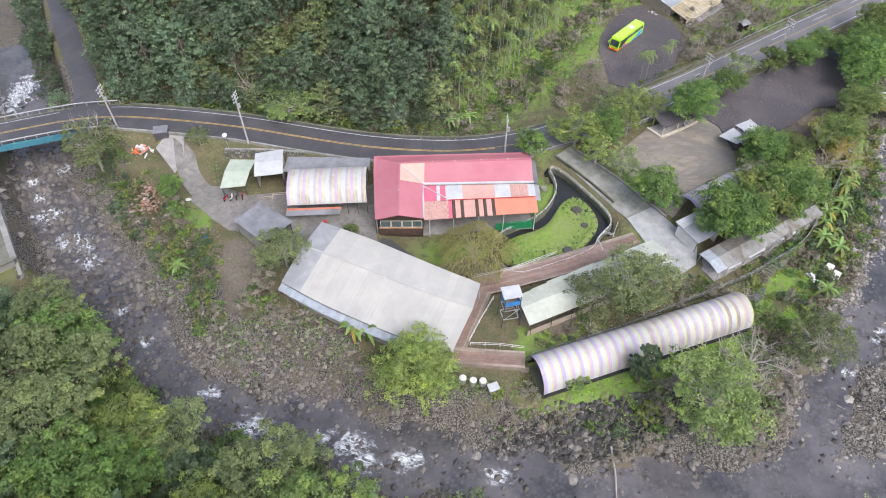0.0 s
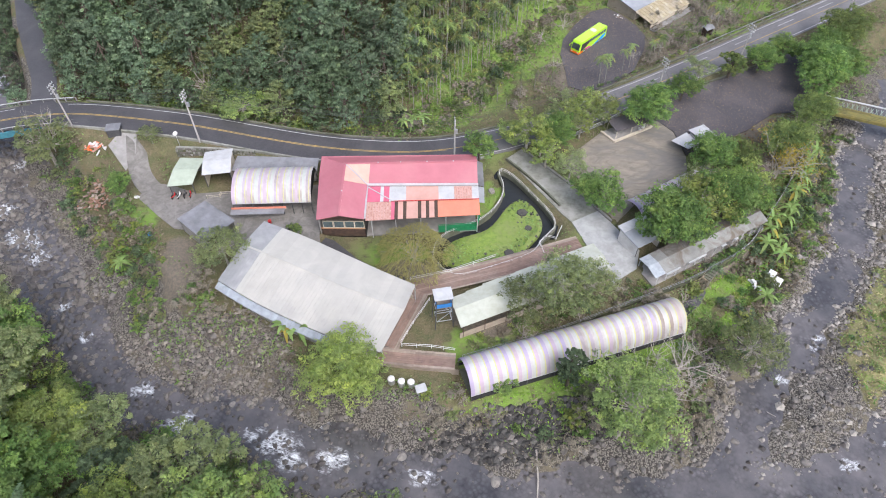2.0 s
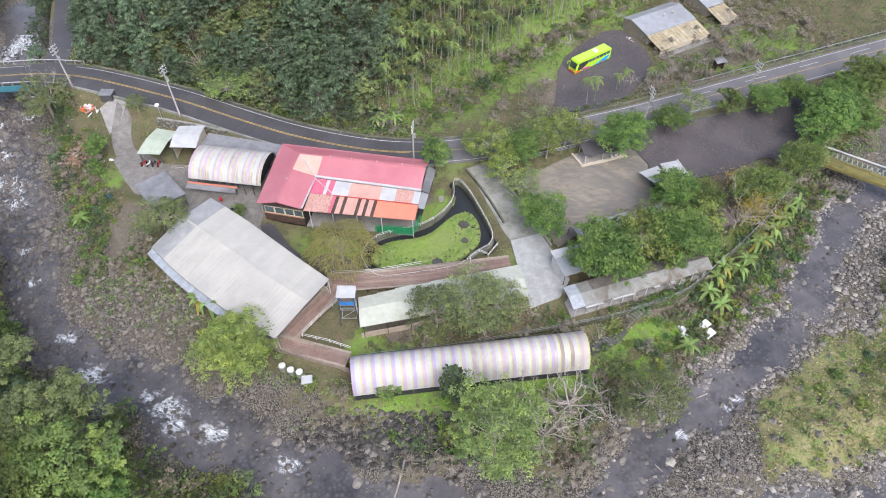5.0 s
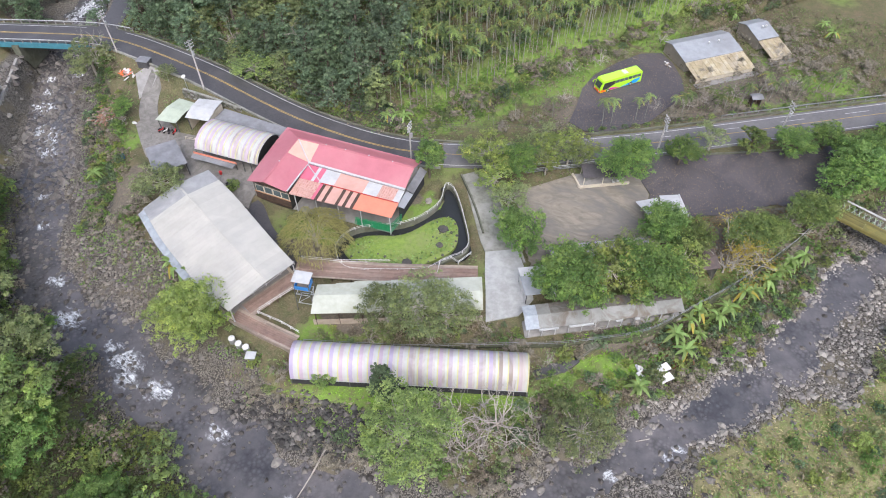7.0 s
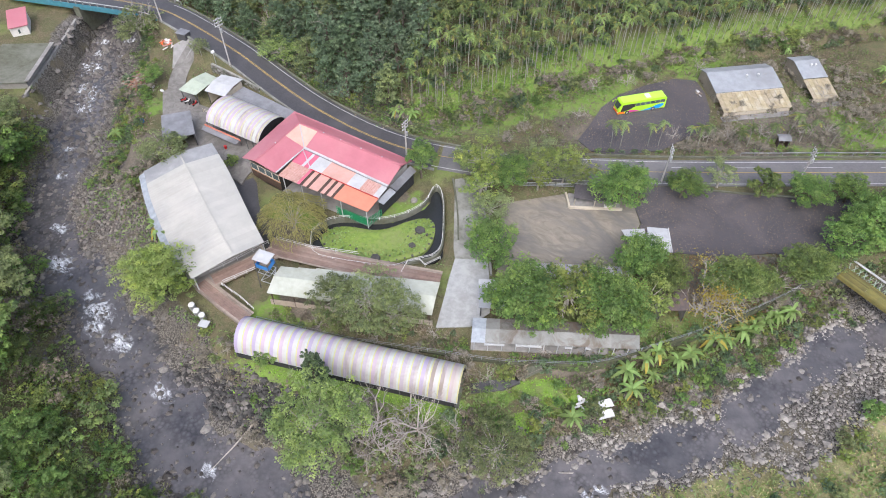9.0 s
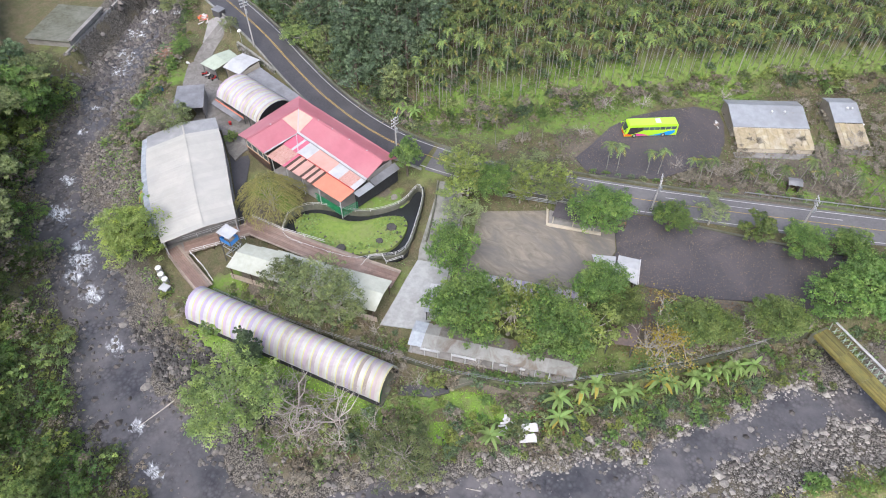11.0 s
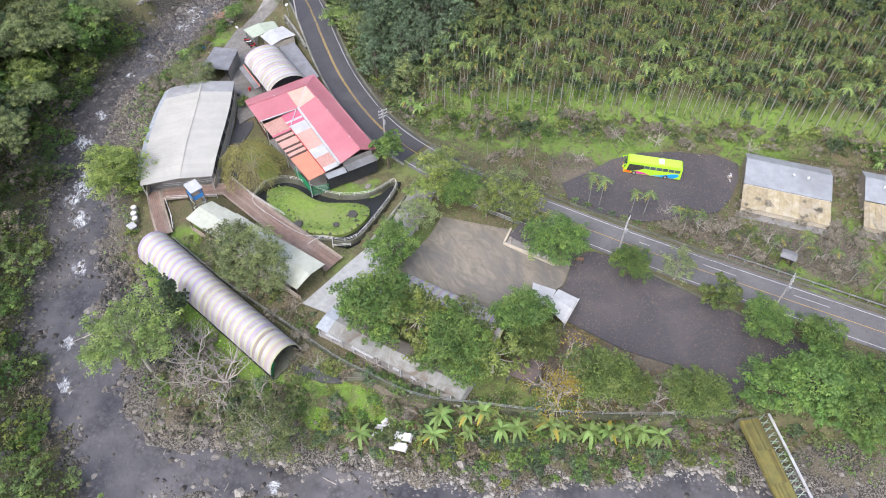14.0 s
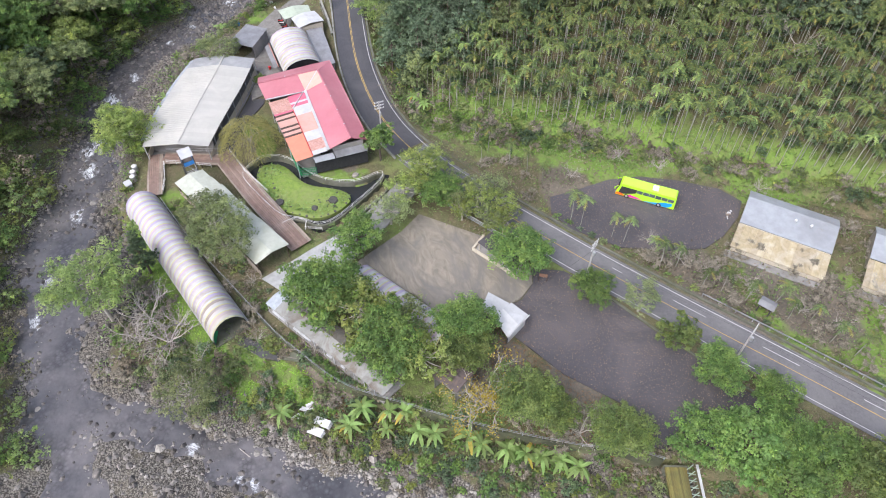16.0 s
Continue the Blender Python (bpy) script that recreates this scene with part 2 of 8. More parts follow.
M["lf_tan"] = leaf_mat("leaves_tan", (0.3, 0.22, 0.15), (0.2, 0.15, 0.11), 0.1)
M["lf_rust"] = leaf_mat("leaves_rust", (0.25, 0.15, 0.075), (0.18, 0.12, 0.07), 0.1)
M["lf_bright"] = leaf_mat("leaves_bright", (0.255, 0.365, 0.12), (0.32, 0.42, 0.16), 0.15, 0.2)
M["lf_olive"] = leaf_mat("leaves_olive", (0.190, 0.236, 0.105), (0.255, 0.296, 0.135), 0.25, 0.22)
M["lf_yellow"] = leaf_mat("leaves_yellow", (0.32, 0.3, 0.09), (0.24, 0.25, 0.08), 0.25)
M["lf_banana"] = leaf_mat("leaves_banana", (0.21, 0.33, 0.1), (0.3, 0.4, 0.14), 0.3, 0.3)
M["lf_palm"] = leaf_mat("leaves_palm", (0.115, 0.18, 0.07), (0.235, 0.295, 0.105), 0.42, 0.14)
M["lf_dry"] = leaf_mat("leaves_dry", (0.29, 0.25, 0.185), (0.21, 0.185, 0.14), 0.2, 0.35)
M["lf_grass"] = leaf_mat("leaves_grass", (0.135, 0.227, 0.062), (0.187, 0.256, 0.092), 0.2, 0.4)
M["lf_gold"] = leaf_mat("leaves_gold", (0.45, 0.36, 0.07), (0.38, 0.33, 0.08), 0.1, 0.3)
M["lf_lime"] = leaf_mat("leaves_lime", (0.229, 0.305, 0.082), (0.312, 0.364, 0.122), 0.22, 0.22)
M["lf_willow"] = leaf_mat("leaves_willow", (0.36, 0.33, 0.13), (0.29, 0.28, 0.1), 0.1, 0.2)
M["lf_pink"] = leaf_mat("leaves_pinkish", (0.36, 0.28, 0.22), (0.28, 0.22, 0.16), 0.15, 0.25)
M["drive"] = mat("drive_worn", (0.225, 0.215, 0.195), (0.15, 0.143, 0.13), 0.6, (0.12, 0.115, 0.1), 0.2, rough=0.85, bump=0.2, w3=0.8, distort=1.5)
M["mossy_wall"] = mat("mossy_wall", (0.075, 0.08, 0.05), (0.045, 0.05, 0.03), 0.8, (0.13, 0.14, 0.07), 0.25, rough=0.9, bump=0.4, w3=0.8)
M["line_white"] = mat("line_white", (0.5, 0.5, 0.49), (0.36, 0.36, 0.36), 2.5, rough=0.7)
M["twig"] = mat("twig", (0.25, 0.225, 0.175), (0.17, 0.155, 0.12), 1.0, rough=0.9, island=0.35)
M["eave_grey"] = mat("eave_grey", (0.31, 0.345, 0.37), (0.24, 0.265, 0.285), 1.2, (0.18, 0.19, 0.19), 0.3, rough=0.5, vary=0.12)
M["lavender_old"] = mat("panel_lavender_old", (0.38, 0.34, 0.4), (0.33, 0.295, 0.33), 0.6, (0.23, 0.195, 0.165), 0.12, rough=0.6, w3=1.0, distort=1.0)
M["cream_old"] = mat("panel_cream_old", (0.44, 0.42, 0.4), (0.37, 0.35, 0.33), 0.6, (0.25, 0.215, 0.18), 0.12, rough=0.6, w3=1.0, distort=1.0)
M["slat_green"] = mat("slat_green", (0.26, 0.33, 0.26), (0.18, 0.24, 0.18), 1.2, rough=0.7)
M["lf_moss"] = leaf_mat("leaves_moss", (0.23, 0.44, 0.04), (0.3, 0.48, 0.07), 0.1, 0.3)
M["leafy_roof"] = mat("leafy_roof", (0.12, 0.095, 0.085), (0.07, 0.06, 0.06), 1.2, (0.19, 0.13, 0.09), 0.4, rough=0.9, bump=0.3)

# ---- mesh helpers ----


class Geo:
    """Vertices and faces gathered for one mesh."""

    def __init__(self):
        self.v, self.f, self.slots = [], [], []

    def add(self, verts, faces, slot=0):
        k = len(self.v)
        self.v += [tuple(p) for p in verts]
        self.f += [tuple(i + k for i in f) for f in faces]
        self.slots += [slot] * len(faces)
        return self

    def box(self, c, s, rz=0.0, slot=0, m=None):
        """c: centre; s: full size; rz: degrees."""
        a = radians(rz)
        ca, sa = math.cos(a), math.sin(a)
        vs = []
        for dz in (-0.5, 0.5):
            for dx, dy in ((-0.5, -0.5), (0.5, -0.5), (0.5, 0.5), (-0.5, 0.5)):
                x, y = dx * s[0], dy * s[1]
                vs.append((c[0] + x * ca - y * sa, c[1] + x * sa + y * ca, c[2] + dz * s[2]))
        return self.add(vs, ((0, 3, 2, 1), (4, 5, 6, 7), (0, 1, 5, 4), (1, 2, 6, 5), (2, 3, 7, 6), (3, 0, 4, 7)), slot)

    def bar(self, a, b, w, h=None, slot=0):
        """A straight square bar from a to b."""
        a, b, h = Vector(a), Vector(b), h or w
        d = (b - a).normalized()
        side = d.cross(Vector((0, 0, 1)))
        side = side.normalized() if side.length > 1e-4 else Vector((1, 0, 0))
        up = side.cross(d)
        vs = [p + side * sx * w / 2 + up * sz * h / 2 for p in (a, b) for sx, sz in ((-1, -1), (1, -1), (1, 1), (-1, 1))]
        return self.add(vs, ((0, 3, 2, 1), (4, 5, 6, 7), (0, 1, 5, 4), (1, 2, 6, 5), (2, 3, 7, 6), (3, 0, 4, 7)), slot)

    def tube(self, pts, radii, n=6, slot=0):
        pts = [Vector(p) for p in pts]
        if not isinstance(radii, (list, tuple)):
            radii = [radii] * len(pts)
        vs, fs = [], []
        for i, p in enumerate(pts):
            d = (pts[min(i + 1, len(pts) - 1)] - pts[max(i - 1, 0)]).normalized()
            s = d.cross(Vector((0, 0, 1)) if abs(d.z) < 0.9 else Vector((1, 0, 0))).normalized()
            u = s.cross(d)
            for k in range(n):
                a = 2 * math.pi * k / n
                vs.append(p + (s * math.cos(a) + u * math.sin(a)) * radii[i])
        for i in range(len(pts) - 1):
            for k in range(n):
                fs.append((i * n + k, i * n + (k + 1) % n, (i + 1) * n + (k + 1) % n, (i + 1) * n + k))
        fs.append(tuple(range(n))[::-1])
        fs.append(tuple((len(pts) - 1) * n + k for k in range(n)))
        return self.add(vs, fs, slot)

    def prism(self, poly, z0, z1, slot=0):
        """An upright prism on a polygon; z0, z1 numbers or functions of x, y."""
        lo = z0 if callable(z0) else (lambda x, y: z0)
        hi = z1 if callable(z1) else (lambda x, y: z1)
        n = len(poly)
        vs = [(x, y, lo(x, y)) for x, y in poly] + [(x, y, hi(x, y)) for x, y in poly]
        fs = [tuple(range(n))[::-1], tuple(range(n, 2 * n))] + [(i, (i + 1) % n, n + (i + 1) % n, n + i) for i in range(n)]
        return self.add(vs, fs, slot)

    def sheet(self, corners, thick=0.12, slot=0):
        """A flat thick panel on four corners (counter-clockwise from above), its top on the corners."""
        c = [Vector(p) for p in corners]
        nrm = (c[1] - c[0]).cross(c[-1] - c[0]).normalized() * thick
        n = len(c)
        vs = c + [p - nrm for p in c]
        fs = [tuple(range(n)), tuple(range(n, 2 * n))[::-1]] + [(i, n + i, n + (i + 1) % n, (i + 1) % n) for i in range(n)]
        return self.add(vs, fs, slot)


BASE = {}


def part(name, g, material, parent=None, label="", kind="", smooth=False):
    """Links the gathered faces as one mesh object, under a thing or a part."""
    org = BASE.get(parent.name, Vector()) if parent else Vector()
    me = bpy.data.meshes.new(name)
    me.from_pydata([tuple(Vector(p) - org) for p in g.v] if org.length else g.v, [], g.f)
    for k in material if isinstance(material, (list, tuple)) else (material,):
        me.materials.append(M[k])
    if any(g.slots):
        me.polygons.foreach_set("material_index", g.slots)
    if smooth:
        me.polygons.foreach_set("use_smooth", [True] * len(me.polygons))
    me.update()
    ob = new(name, me)
    if parent:
        ob.parent = parent
        BASE[ob.name] = org
    return tagged(ob, label, kind=kind)


def thing(name, at, label, category, group=""):
    ob = new(name)
    ob.location = at
    BASE[ob.name] = Vector(at)
    return tagged(ob, label, category, group)


def setting(name, g, material, label, smooth=False):
    return tagged(part(name, g, material, smooth=smooth), label, kind="structure")


# ---- the lie of the land ----
RIVER = [(-130, 175, 4.5), (-108, 140, 4.5), (-97, 122, 5), (-86, 98, 6.6), (-72, 82, 5.6), (-59, 69, 5.2), (-50, 58, 4.2), (-41, 49.5, 4.2),
         (-28, 45, 5.0), (-14, 41.5, 5.2), (0, 37.5, 5.0), (12, 33.5, 5.4), (24, 32, 5.8), (35.5, 32.4, 5.6), (51, 34, 4.6), (62, 35.6, 4.2), (72, 38, 4.4), (82, 41.5, 5), (95, 46, 6), (160, 58, 9)]
FORK = [(160, 175, 6), (126, 138, 4.4), (111, 122, 3.6), (102, 110.7, 3.2), (95.6, 100.7, 2.9), (92, 92, 2.7), (90.2, 85.5, 3.3), (86.6, 78.5, 3.5), (81.5, 71.5, 3.0), (76, 65, 2.6), (70, 58.5, 2.6), (63.5, 51.5, 2.6), (58.5, 45.5, 2.6),
        (55.5, 38.5, 2.8)]
ROAD = [(-260, 40, 9), (-160, 78, 9), (-115, 95.5, 9), (-91, 104.2, 9), (-77, 109, 9), (-67.7, 109.8, 9), (-54.6, 108.5, 8.8), (-41.5, 106.9, 8.3),
        (-28.7, 104.4, 7.6), (-17, 102.5, 6.9), (-8, 101.9, 6.4), (1, 102, 5.9), (9.5, 103.2, 5.4), (17.5, 105.8, 5.0), (25, 108.9, 4.7), (40, 117, 4.3),
        (58, 127.9, 4.1), (73.4, 137.9, 4.1), (90.3, 149.1, 4.2), (150, 188, 4.5), (260, 258, 5)]
SIDE_ROAD = [(-76, 112, 9.0), (-79, 121, 9.3), (-85, 131, 9.6), (-92, 143, 10), (-104, 168, 11), (-120, 210, 13)]
FOOT = [(-160, 235), (-100, 150), (-84, 122), (-70, 116.5), (-56, 114.5), (-41, 112.8), (-26, 110.2), (-12, 108.2), (2, 108.6), (12, 113), (21, 127), (32, 144),
        (45, 163), (60, 181), (85, 207), (130, 247), (260, 330)]
SITE = [(-70, 103), (-60, 96), (-52, 85), (-45, 78), (-36, 69), (-28, 61), (-14, 53), (0, 47.5), (13, 47), (30, 52), (49, 60), (52, 65), (59, 72.5),
        (67, 78.5), (75, 88.5), (83, 100), (90, 111), (93, 119), (98, 126), (110, 142), (140, 170), (260, 250), (260, 340), (130, 247), (85, 207), (45, 163),
        (21, 127), (12, 113), (2, 108.6), (-26, 110), (-56, 114), (-74, 114.5), (-75, 104)]
TERRACE = [(13, 44.5), (32, 50), (52, 57.5), (56, 63), (60.5, 71.5), (57, 69.8), (48, 66.2), (30, 59), (12.5, 53.5)]
POND = [(8.6, 74.5), (8.2, 77.6), (10.2, 80.6), (13, 82), (16.2, 83.2), (19.4, 85.8), (21.3, 89.2), (22.6, 92.5), (22.2, 95.2), (20.3, 97.5), (21.4, 99.4),
        (23.2, 98), (25.8, 94.6), (30.3, 87.5), (32.4, 84), (31.6, 81), (28.9, 80.3), (27.8, 78.4), (28.4, 76.3), (19.6, 72.5), (12, 69.6)]


PAVED = []  # polygons of paved ground and the height of each


def drive_z(x, y):
    t = min(max((y - 93) / 13.0, 0), 1)
    return 5.2 + 3.5 * t * t * (3 - 2 * t)


LOT = [(37.6, 97), (34.4, 101.6), (38.2, 105.4), (44, 111.2), (54, 116.8), (57.5, 115.5), (60, 112), (61, 104), (60, 98), (53, 95), (48, 90), (43.2, 84.3)]
BLACK = [(57.5, 115.6), (54.4, 116.9), (56.8, 122), (60.5, 124.6), (74, 130.9), (88.5, 138.6), (100, 146.5), (104, 143), (97, 128), (91.5, 119.5), (84, 119), (76, 112.6), (66, 107.6), (61.2, 104.4), (60.2, 112.2)]
BUSLOT = [(38.9, 128), (38.9, 134.3), (38.4, 141.3), (39.7, 147.9), (43.6, 155), (48.3, 161.3), (53, 163.6), (56.4, 160.2), (59.6, 154.6), (61, 149.6), (59.4, 143.6), (55.4, 134.8), (48.2, 128.2), (43, 126.3)]
LANE = [(23.4, 102.2), (26.6, 105.2), (35.6, 94.2), (42.4, 84.2), (46.5, 77.5), (45.2, 73.2), (41.2, 70.2), (39.6, 75.6), (36.4, 80.5), (33.2, 86.5)]
DRIVE = [(-60, 103), (-57, 106), (-51.4, 106), (-49.6, 99), (-47.4, 94.8), (-43.5, 92), (-38, 90), (-30, 91), (-14, 93), (-13, 79), (-20, 81.5), (-27, 83), (-40, 80.8), (-44, 84), (-49.2, 89),
         (-53.6, 97), (-58, 103)]
WALKWAY = [(-27, 83.4), (-13, 80.0), (-9.6, 78.6), (-5, 74.4), (0.5, 71.0), (6.4, 70.2), (6.2, 65.8), (0.8, 68.4), (-5.4, 71.7), (-13, 75.9), (-22, 79.8)]
YARD = [(-92, 98), (-86, 88.5), (-79, 77.8), (-73.8, 70), (-84, 60), (-115, 70), (-112, 96)]
PAVED += [(YARD, 6.1), (LOT, 3.95), (BLACK, 3.93), (BUSLOT, 3.95), (LANE, 4.45), (WALKWAY, 4.75), (DRIVE, drive_z)]


def seg_dist(X, Y, pts):
    """Distance to a polyline, the third value carried along it, and the side (positive: left of its run)."""
    best, third, side = np.full(X.shape, 1e9), np.zeros(X.shape), np.zeros(X.shape)
    for a, b in zip(pts, pts[1:]):
        dx, dy = b[0] - a[0], b[1] - a[1]
        t = np.clip(((X - a[0]) * dx + (Y - a[1]) * dy) / (dx * dx + dy * dy), 0, 1)
        d = np.hypot(X - a[0] - t * dx, Y - a[1] - t * dy)
        hit = d < best
        best = np.where(hit, d, best)
        if len(a) > 2:
            third = np.where(hit, a[2] + t * (b[2] - a[2]), third)
        side = np.where(hit, np.sign(dx * (Y - a[1]) - dy * (X - a[0])), side)
    return best, third, side


def inside(X, Y, poly):
    r = np.zeros(X.shape, bool)
    for (x0, y0), (x1, y1) in zip(poly, poly[1:] + poly[:1]):
        c = (y0 > Y) != (y1 > Y)
        if y0 != y1:
            r ^= c & (X < (x1 - x0) * (Y - y0) / (y1 - y0) + x0)
    return r


def poly_dist(X, Y, poly):
    d = seg_dist(X, Y, poly + poly[:1])[0]
    return np.where(inside(X, Y, poly), -d, d)


def step(x, a, b):
    t = np.clip((x - a) / (b - a), 0, 1)
    return t * t * (3 - 2 * t)


def river_edge(X, Y):
    """Distance to the water's edge; negative in the water."""
    d1, w1, _ = seg_dist(X, Y, RIVER)
    d2, w2, _ = seg_dist(X, Y, FORK)
    wob = 1.3 * np.sin(X * 0.31 + 1.7 * np.sin(Y * 0.23)) + 0.7 * np.sin(X * 0.8 + Y * 0.63)
    return np.minimum(d1 - w1, d2 - w2) + wob


def land(X, Y):
    """The height of the ground, and the masks of its covers."""
    X, Y = np.asarray(X, float), np.asarray(Y, float)
    rough = 0.25 * np.sin(X * 0.7 + 2 * np.sin(Y * 0.37)) * np.sin(Y * 0.55 + X * 0.2) + 0.12 * np.sin(X * 1.9 + Y * 1.3)
    d = river_edge(X, Y)
    _, _, side = seg_dist(X, Y, RIVER)
    _, _, side2 = seg_dist(X, Y, FORK)
    z = np.where(d < 0, np.maximum(-0.9, 0.35 * d), 0.16 * np.minimum(d, 5) + 0.22 * np.clip(d - 5, 0, 7)) + rough * step(d, -1, 4)
    south = np.where((side < 0) & (X < 62) & (Y < 110), 1.0, 0.0)
    z = z + south * 0.5 * np.clip(d - 2, 0, 60)
    dsite = poly_dist(X, Y, SITE)
    dr, zr, _ = seg_dist(X, Y, ROAD)
    zs = 4.25 + 1.5 * step(-X, 22, 44) + 3.0 * step(-X, 58, 72) - 0.4 * step(X, 38, 46)
    zs = zs + 0.04 * rough
    near = 1 - step(dr, 4.4, 7.5)
    zs = zs * (1 - near) + (zr - 0.14) * near
    w = np.where(X > 55, 1 - step(dsite, -1.0, 0.0), 1 - step(dsite, 0.0, 3.2))
    ter = 1 - step(poly_dist(X, Y, TERRACE), -0.9, 0.9)
    zs = zs * (1 - ter) + (2.7 + 0.2 * rough) * ter
    z = z * (1 - w) + zs * w
    bank_w = (1 - step(dr, 4.6, 9.0)) * step(-X, 95, 99)
    z = z * (1 - bank_w) + (zr - 0.14) * bank_w
    dh, _, hs = seg_dist(X, Y, FOOT)
    dh = np.where(hs > 0, dh, 0)
    d_side, z_side, _ = seg_dist(X, Y, SIDE_ROAD)
    hill = 0.2 + 0.66 * np.minimum(dh, 75) + 1.2 * rough
    up = step(dh, 0, 1.5)
    z = z + up * hill
    w_far = step(X, -92, -84)
    z = np.where(hs > 0, np.maximum(z, (zr * 0.6 + 0.4) * up * w_far), z)
    ns = 1 - step(d_side, 3.4, 6.5)
    z = z * (1 - ns) + (z_side - 0.14) * ns
    for poly, top in PAVED:
        zt = np.vectorize(top)(X, Y) if callable(top) else top
        dq = poly_dist(X, Y, poly)
        wq = 1 - step(dq, 0.3, 2.0)
        z = z * (1 - wq) + (zt - np.where(dq < 0.6, 0.2, 0.06)) * wq
    z = z - 0.7 * (1 - step(dsite, 1.5, 6.0)) * step(dsite, -0.6, 0.2) * step(X, 62, 70) * (1 - step(X, 100, 106))
    dp = poly_dist(X, Y, POND)
    z = np.where(dp < 0.25, 2.9, z)
    return z, d, dsite, dr, dh, south, ter


GRID_X, GRID_Y = np.arange(-140, 160, 1.0), np.arange(-40, 270, 1.0)
GRID_Z = land(*np.meshgrid(GRID_X, GRID_Y))[0]


def ground_z(x, y):
    """The ground's height at a place, from a table."""
    i, j = int(x - GRID_X[0]), int(y - GRID_Y[0])
    u, v = x - GRID_X[i], y - GRID_Y[j]
    a = GRID_Z[j, i] * (1 - u) + GRID_Z[j, i + 1] * u
    b = GRID_Z[j + 1, i] * (1 - u) + GRID_Z[j + 1, i + 1] * u
    return float(a * (1 - v) + b * v)


def zone_values(X, Y):
    z, d, dsite, dr, dh, south, ter = land(X, Y)
    n1 = np.sin(X * 0.17 + 2.1 * np.sin(Y * 0.11)) * np.sin(Y * 0.19 + 1.3 * np.sin(X * 0.13))
    far = (seg_dist(X, Y, FORK)[2] > 0) & (X > 54)
    a0 = np.where(far, np.where(X > 78, 1.5 + 7 * step(Y, 73, 86), 8), np.where(X > 62, 2.5, 5))
    gravel = (1 - step(d, a0 + 3.5 * n1, a0 + np.where(far, 4, 5) + 3.5 * n1)) * (1 - 0.85 * step(dsite, 0, -3)) * (1 - 0.8 * south * step(d, 1, 4))
    bar = step(-np.hypot((X + 30) / 16, (Y - 55) / 8), -1.2, -0.7)
    gravel = np.maximum(gravel, bar)
    grass = 0.25 + 0.3 * n1
    for cx, cy, rx, ry in ((2, 76, 7, 3.4), (20, 90, 5, 5), (34, 52, 26, 6), (62, 71.2, 8.5, 2.4), (60.5, 63.5, 3, 2), (66, 68.5, 2, 1.5), (55, 66, 4, 2), (22, 46.5, 8, 2.4), (30, 137, 5, 8), (10, 118, 8, 8), (34, 150, 9, 14), (80, 165, 10, 8),
                           (90, 164, 14, 8), (-46, 82, 3, 4), (52, 142, 5, 4), (16, 57, 6, 4), (78, 154, 12, 5), (20, 130, 6, 10), (50, 172, 8, 10), (25, 142, 8, 14)):
        ang = 0.36 if cy < 60 else 0.52 if 54 < cx < 70 and cy < 80 else 0
        u, v = (X - cx) * math.cos(ang) + (Y - cy) * math.sin(ang), -(X - cx) * math.sin(ang) + (Y - cy) * math.cos(ang)
        ragged = 1 + 0.3 * np.sin(1.1 * X + 1.7 * np.sin(0.9 * Y)) * np.sin(1.3 * Y + 0.7 * X)
        grass = np.maximum(grass, 1 - step(np.hypot(u / rx, v / ry) * ragged, 0.45, 1.3))
    grass = np.maximum(grass, 0.62 * step(dh, 2, 5) * (1 - step(dh, 8, 14)) * (X > 4))
    grass = np.clip(grass, 0, 1) * (1 - gravel) * (1 - 0.75 * step(dh, 8, 16))
    dirt = np.zeros(X.shape)
    for cx, cy, rx, ry in ((4, 71, 6, 4), (68, 145, 22, 5), (72, 103, 9, 6), (82, 113, 11, 5), (60, 77, 12, 4), (-37, 70, 5, 10), (40, 132, 10, 6), (18, 62, 6, 4), (75, 160, 14, 9), (-6, 110, 6, 4), (14, 92, 5, 3), (0, 112, 7, 4)):
        dirt = np.maximum(dirt, 1 - step(np.hypot((X - cx) / rx, (Y - cy) / ry), 0.6, 1.2))
    straw = far * step(X, 77, 80) * step(d, 2 + 7 * step(Y, 74, 86), 4 + 7 * step(Y, 74, 86)) * (X < 130) * (Y < 112)
    return z, np.stack([gravel * (1 - straw), grass * (1 - straw), dirt * (1 - straw), 1 - straw], -1)


def grid_mesh(name, xs, ys, hole=None):
    X, Y = np.meshgrid(xs, ys)
    z, zone = zone_values(X, Y)
    nx, ny = len(xs), len(ys)
    verts = np.stack([X, Y, z], -1).reshape(-1, 3)
    idx = np.arange(nx * ny).reshape(ny, nx)
    faces = np.stack([idx[:-1, :-1], idx[:-1, 1:], idx[1:, 1:], idx[1:, :-1]], -1).reshape(-1, 4)
    me = bpy.data.meshes.new(name)
    me.from_pydata(verts.tolist(), [], faces.tolist())
    at = me.color_attributes.new("zone", "FLOAT_COLOR", "POINT")
    at.data.foreach_set("color", zone.reshape(-1))
    me.polygons.foreach_set("use_smooth", [True] * len(me.polygons))
    return me


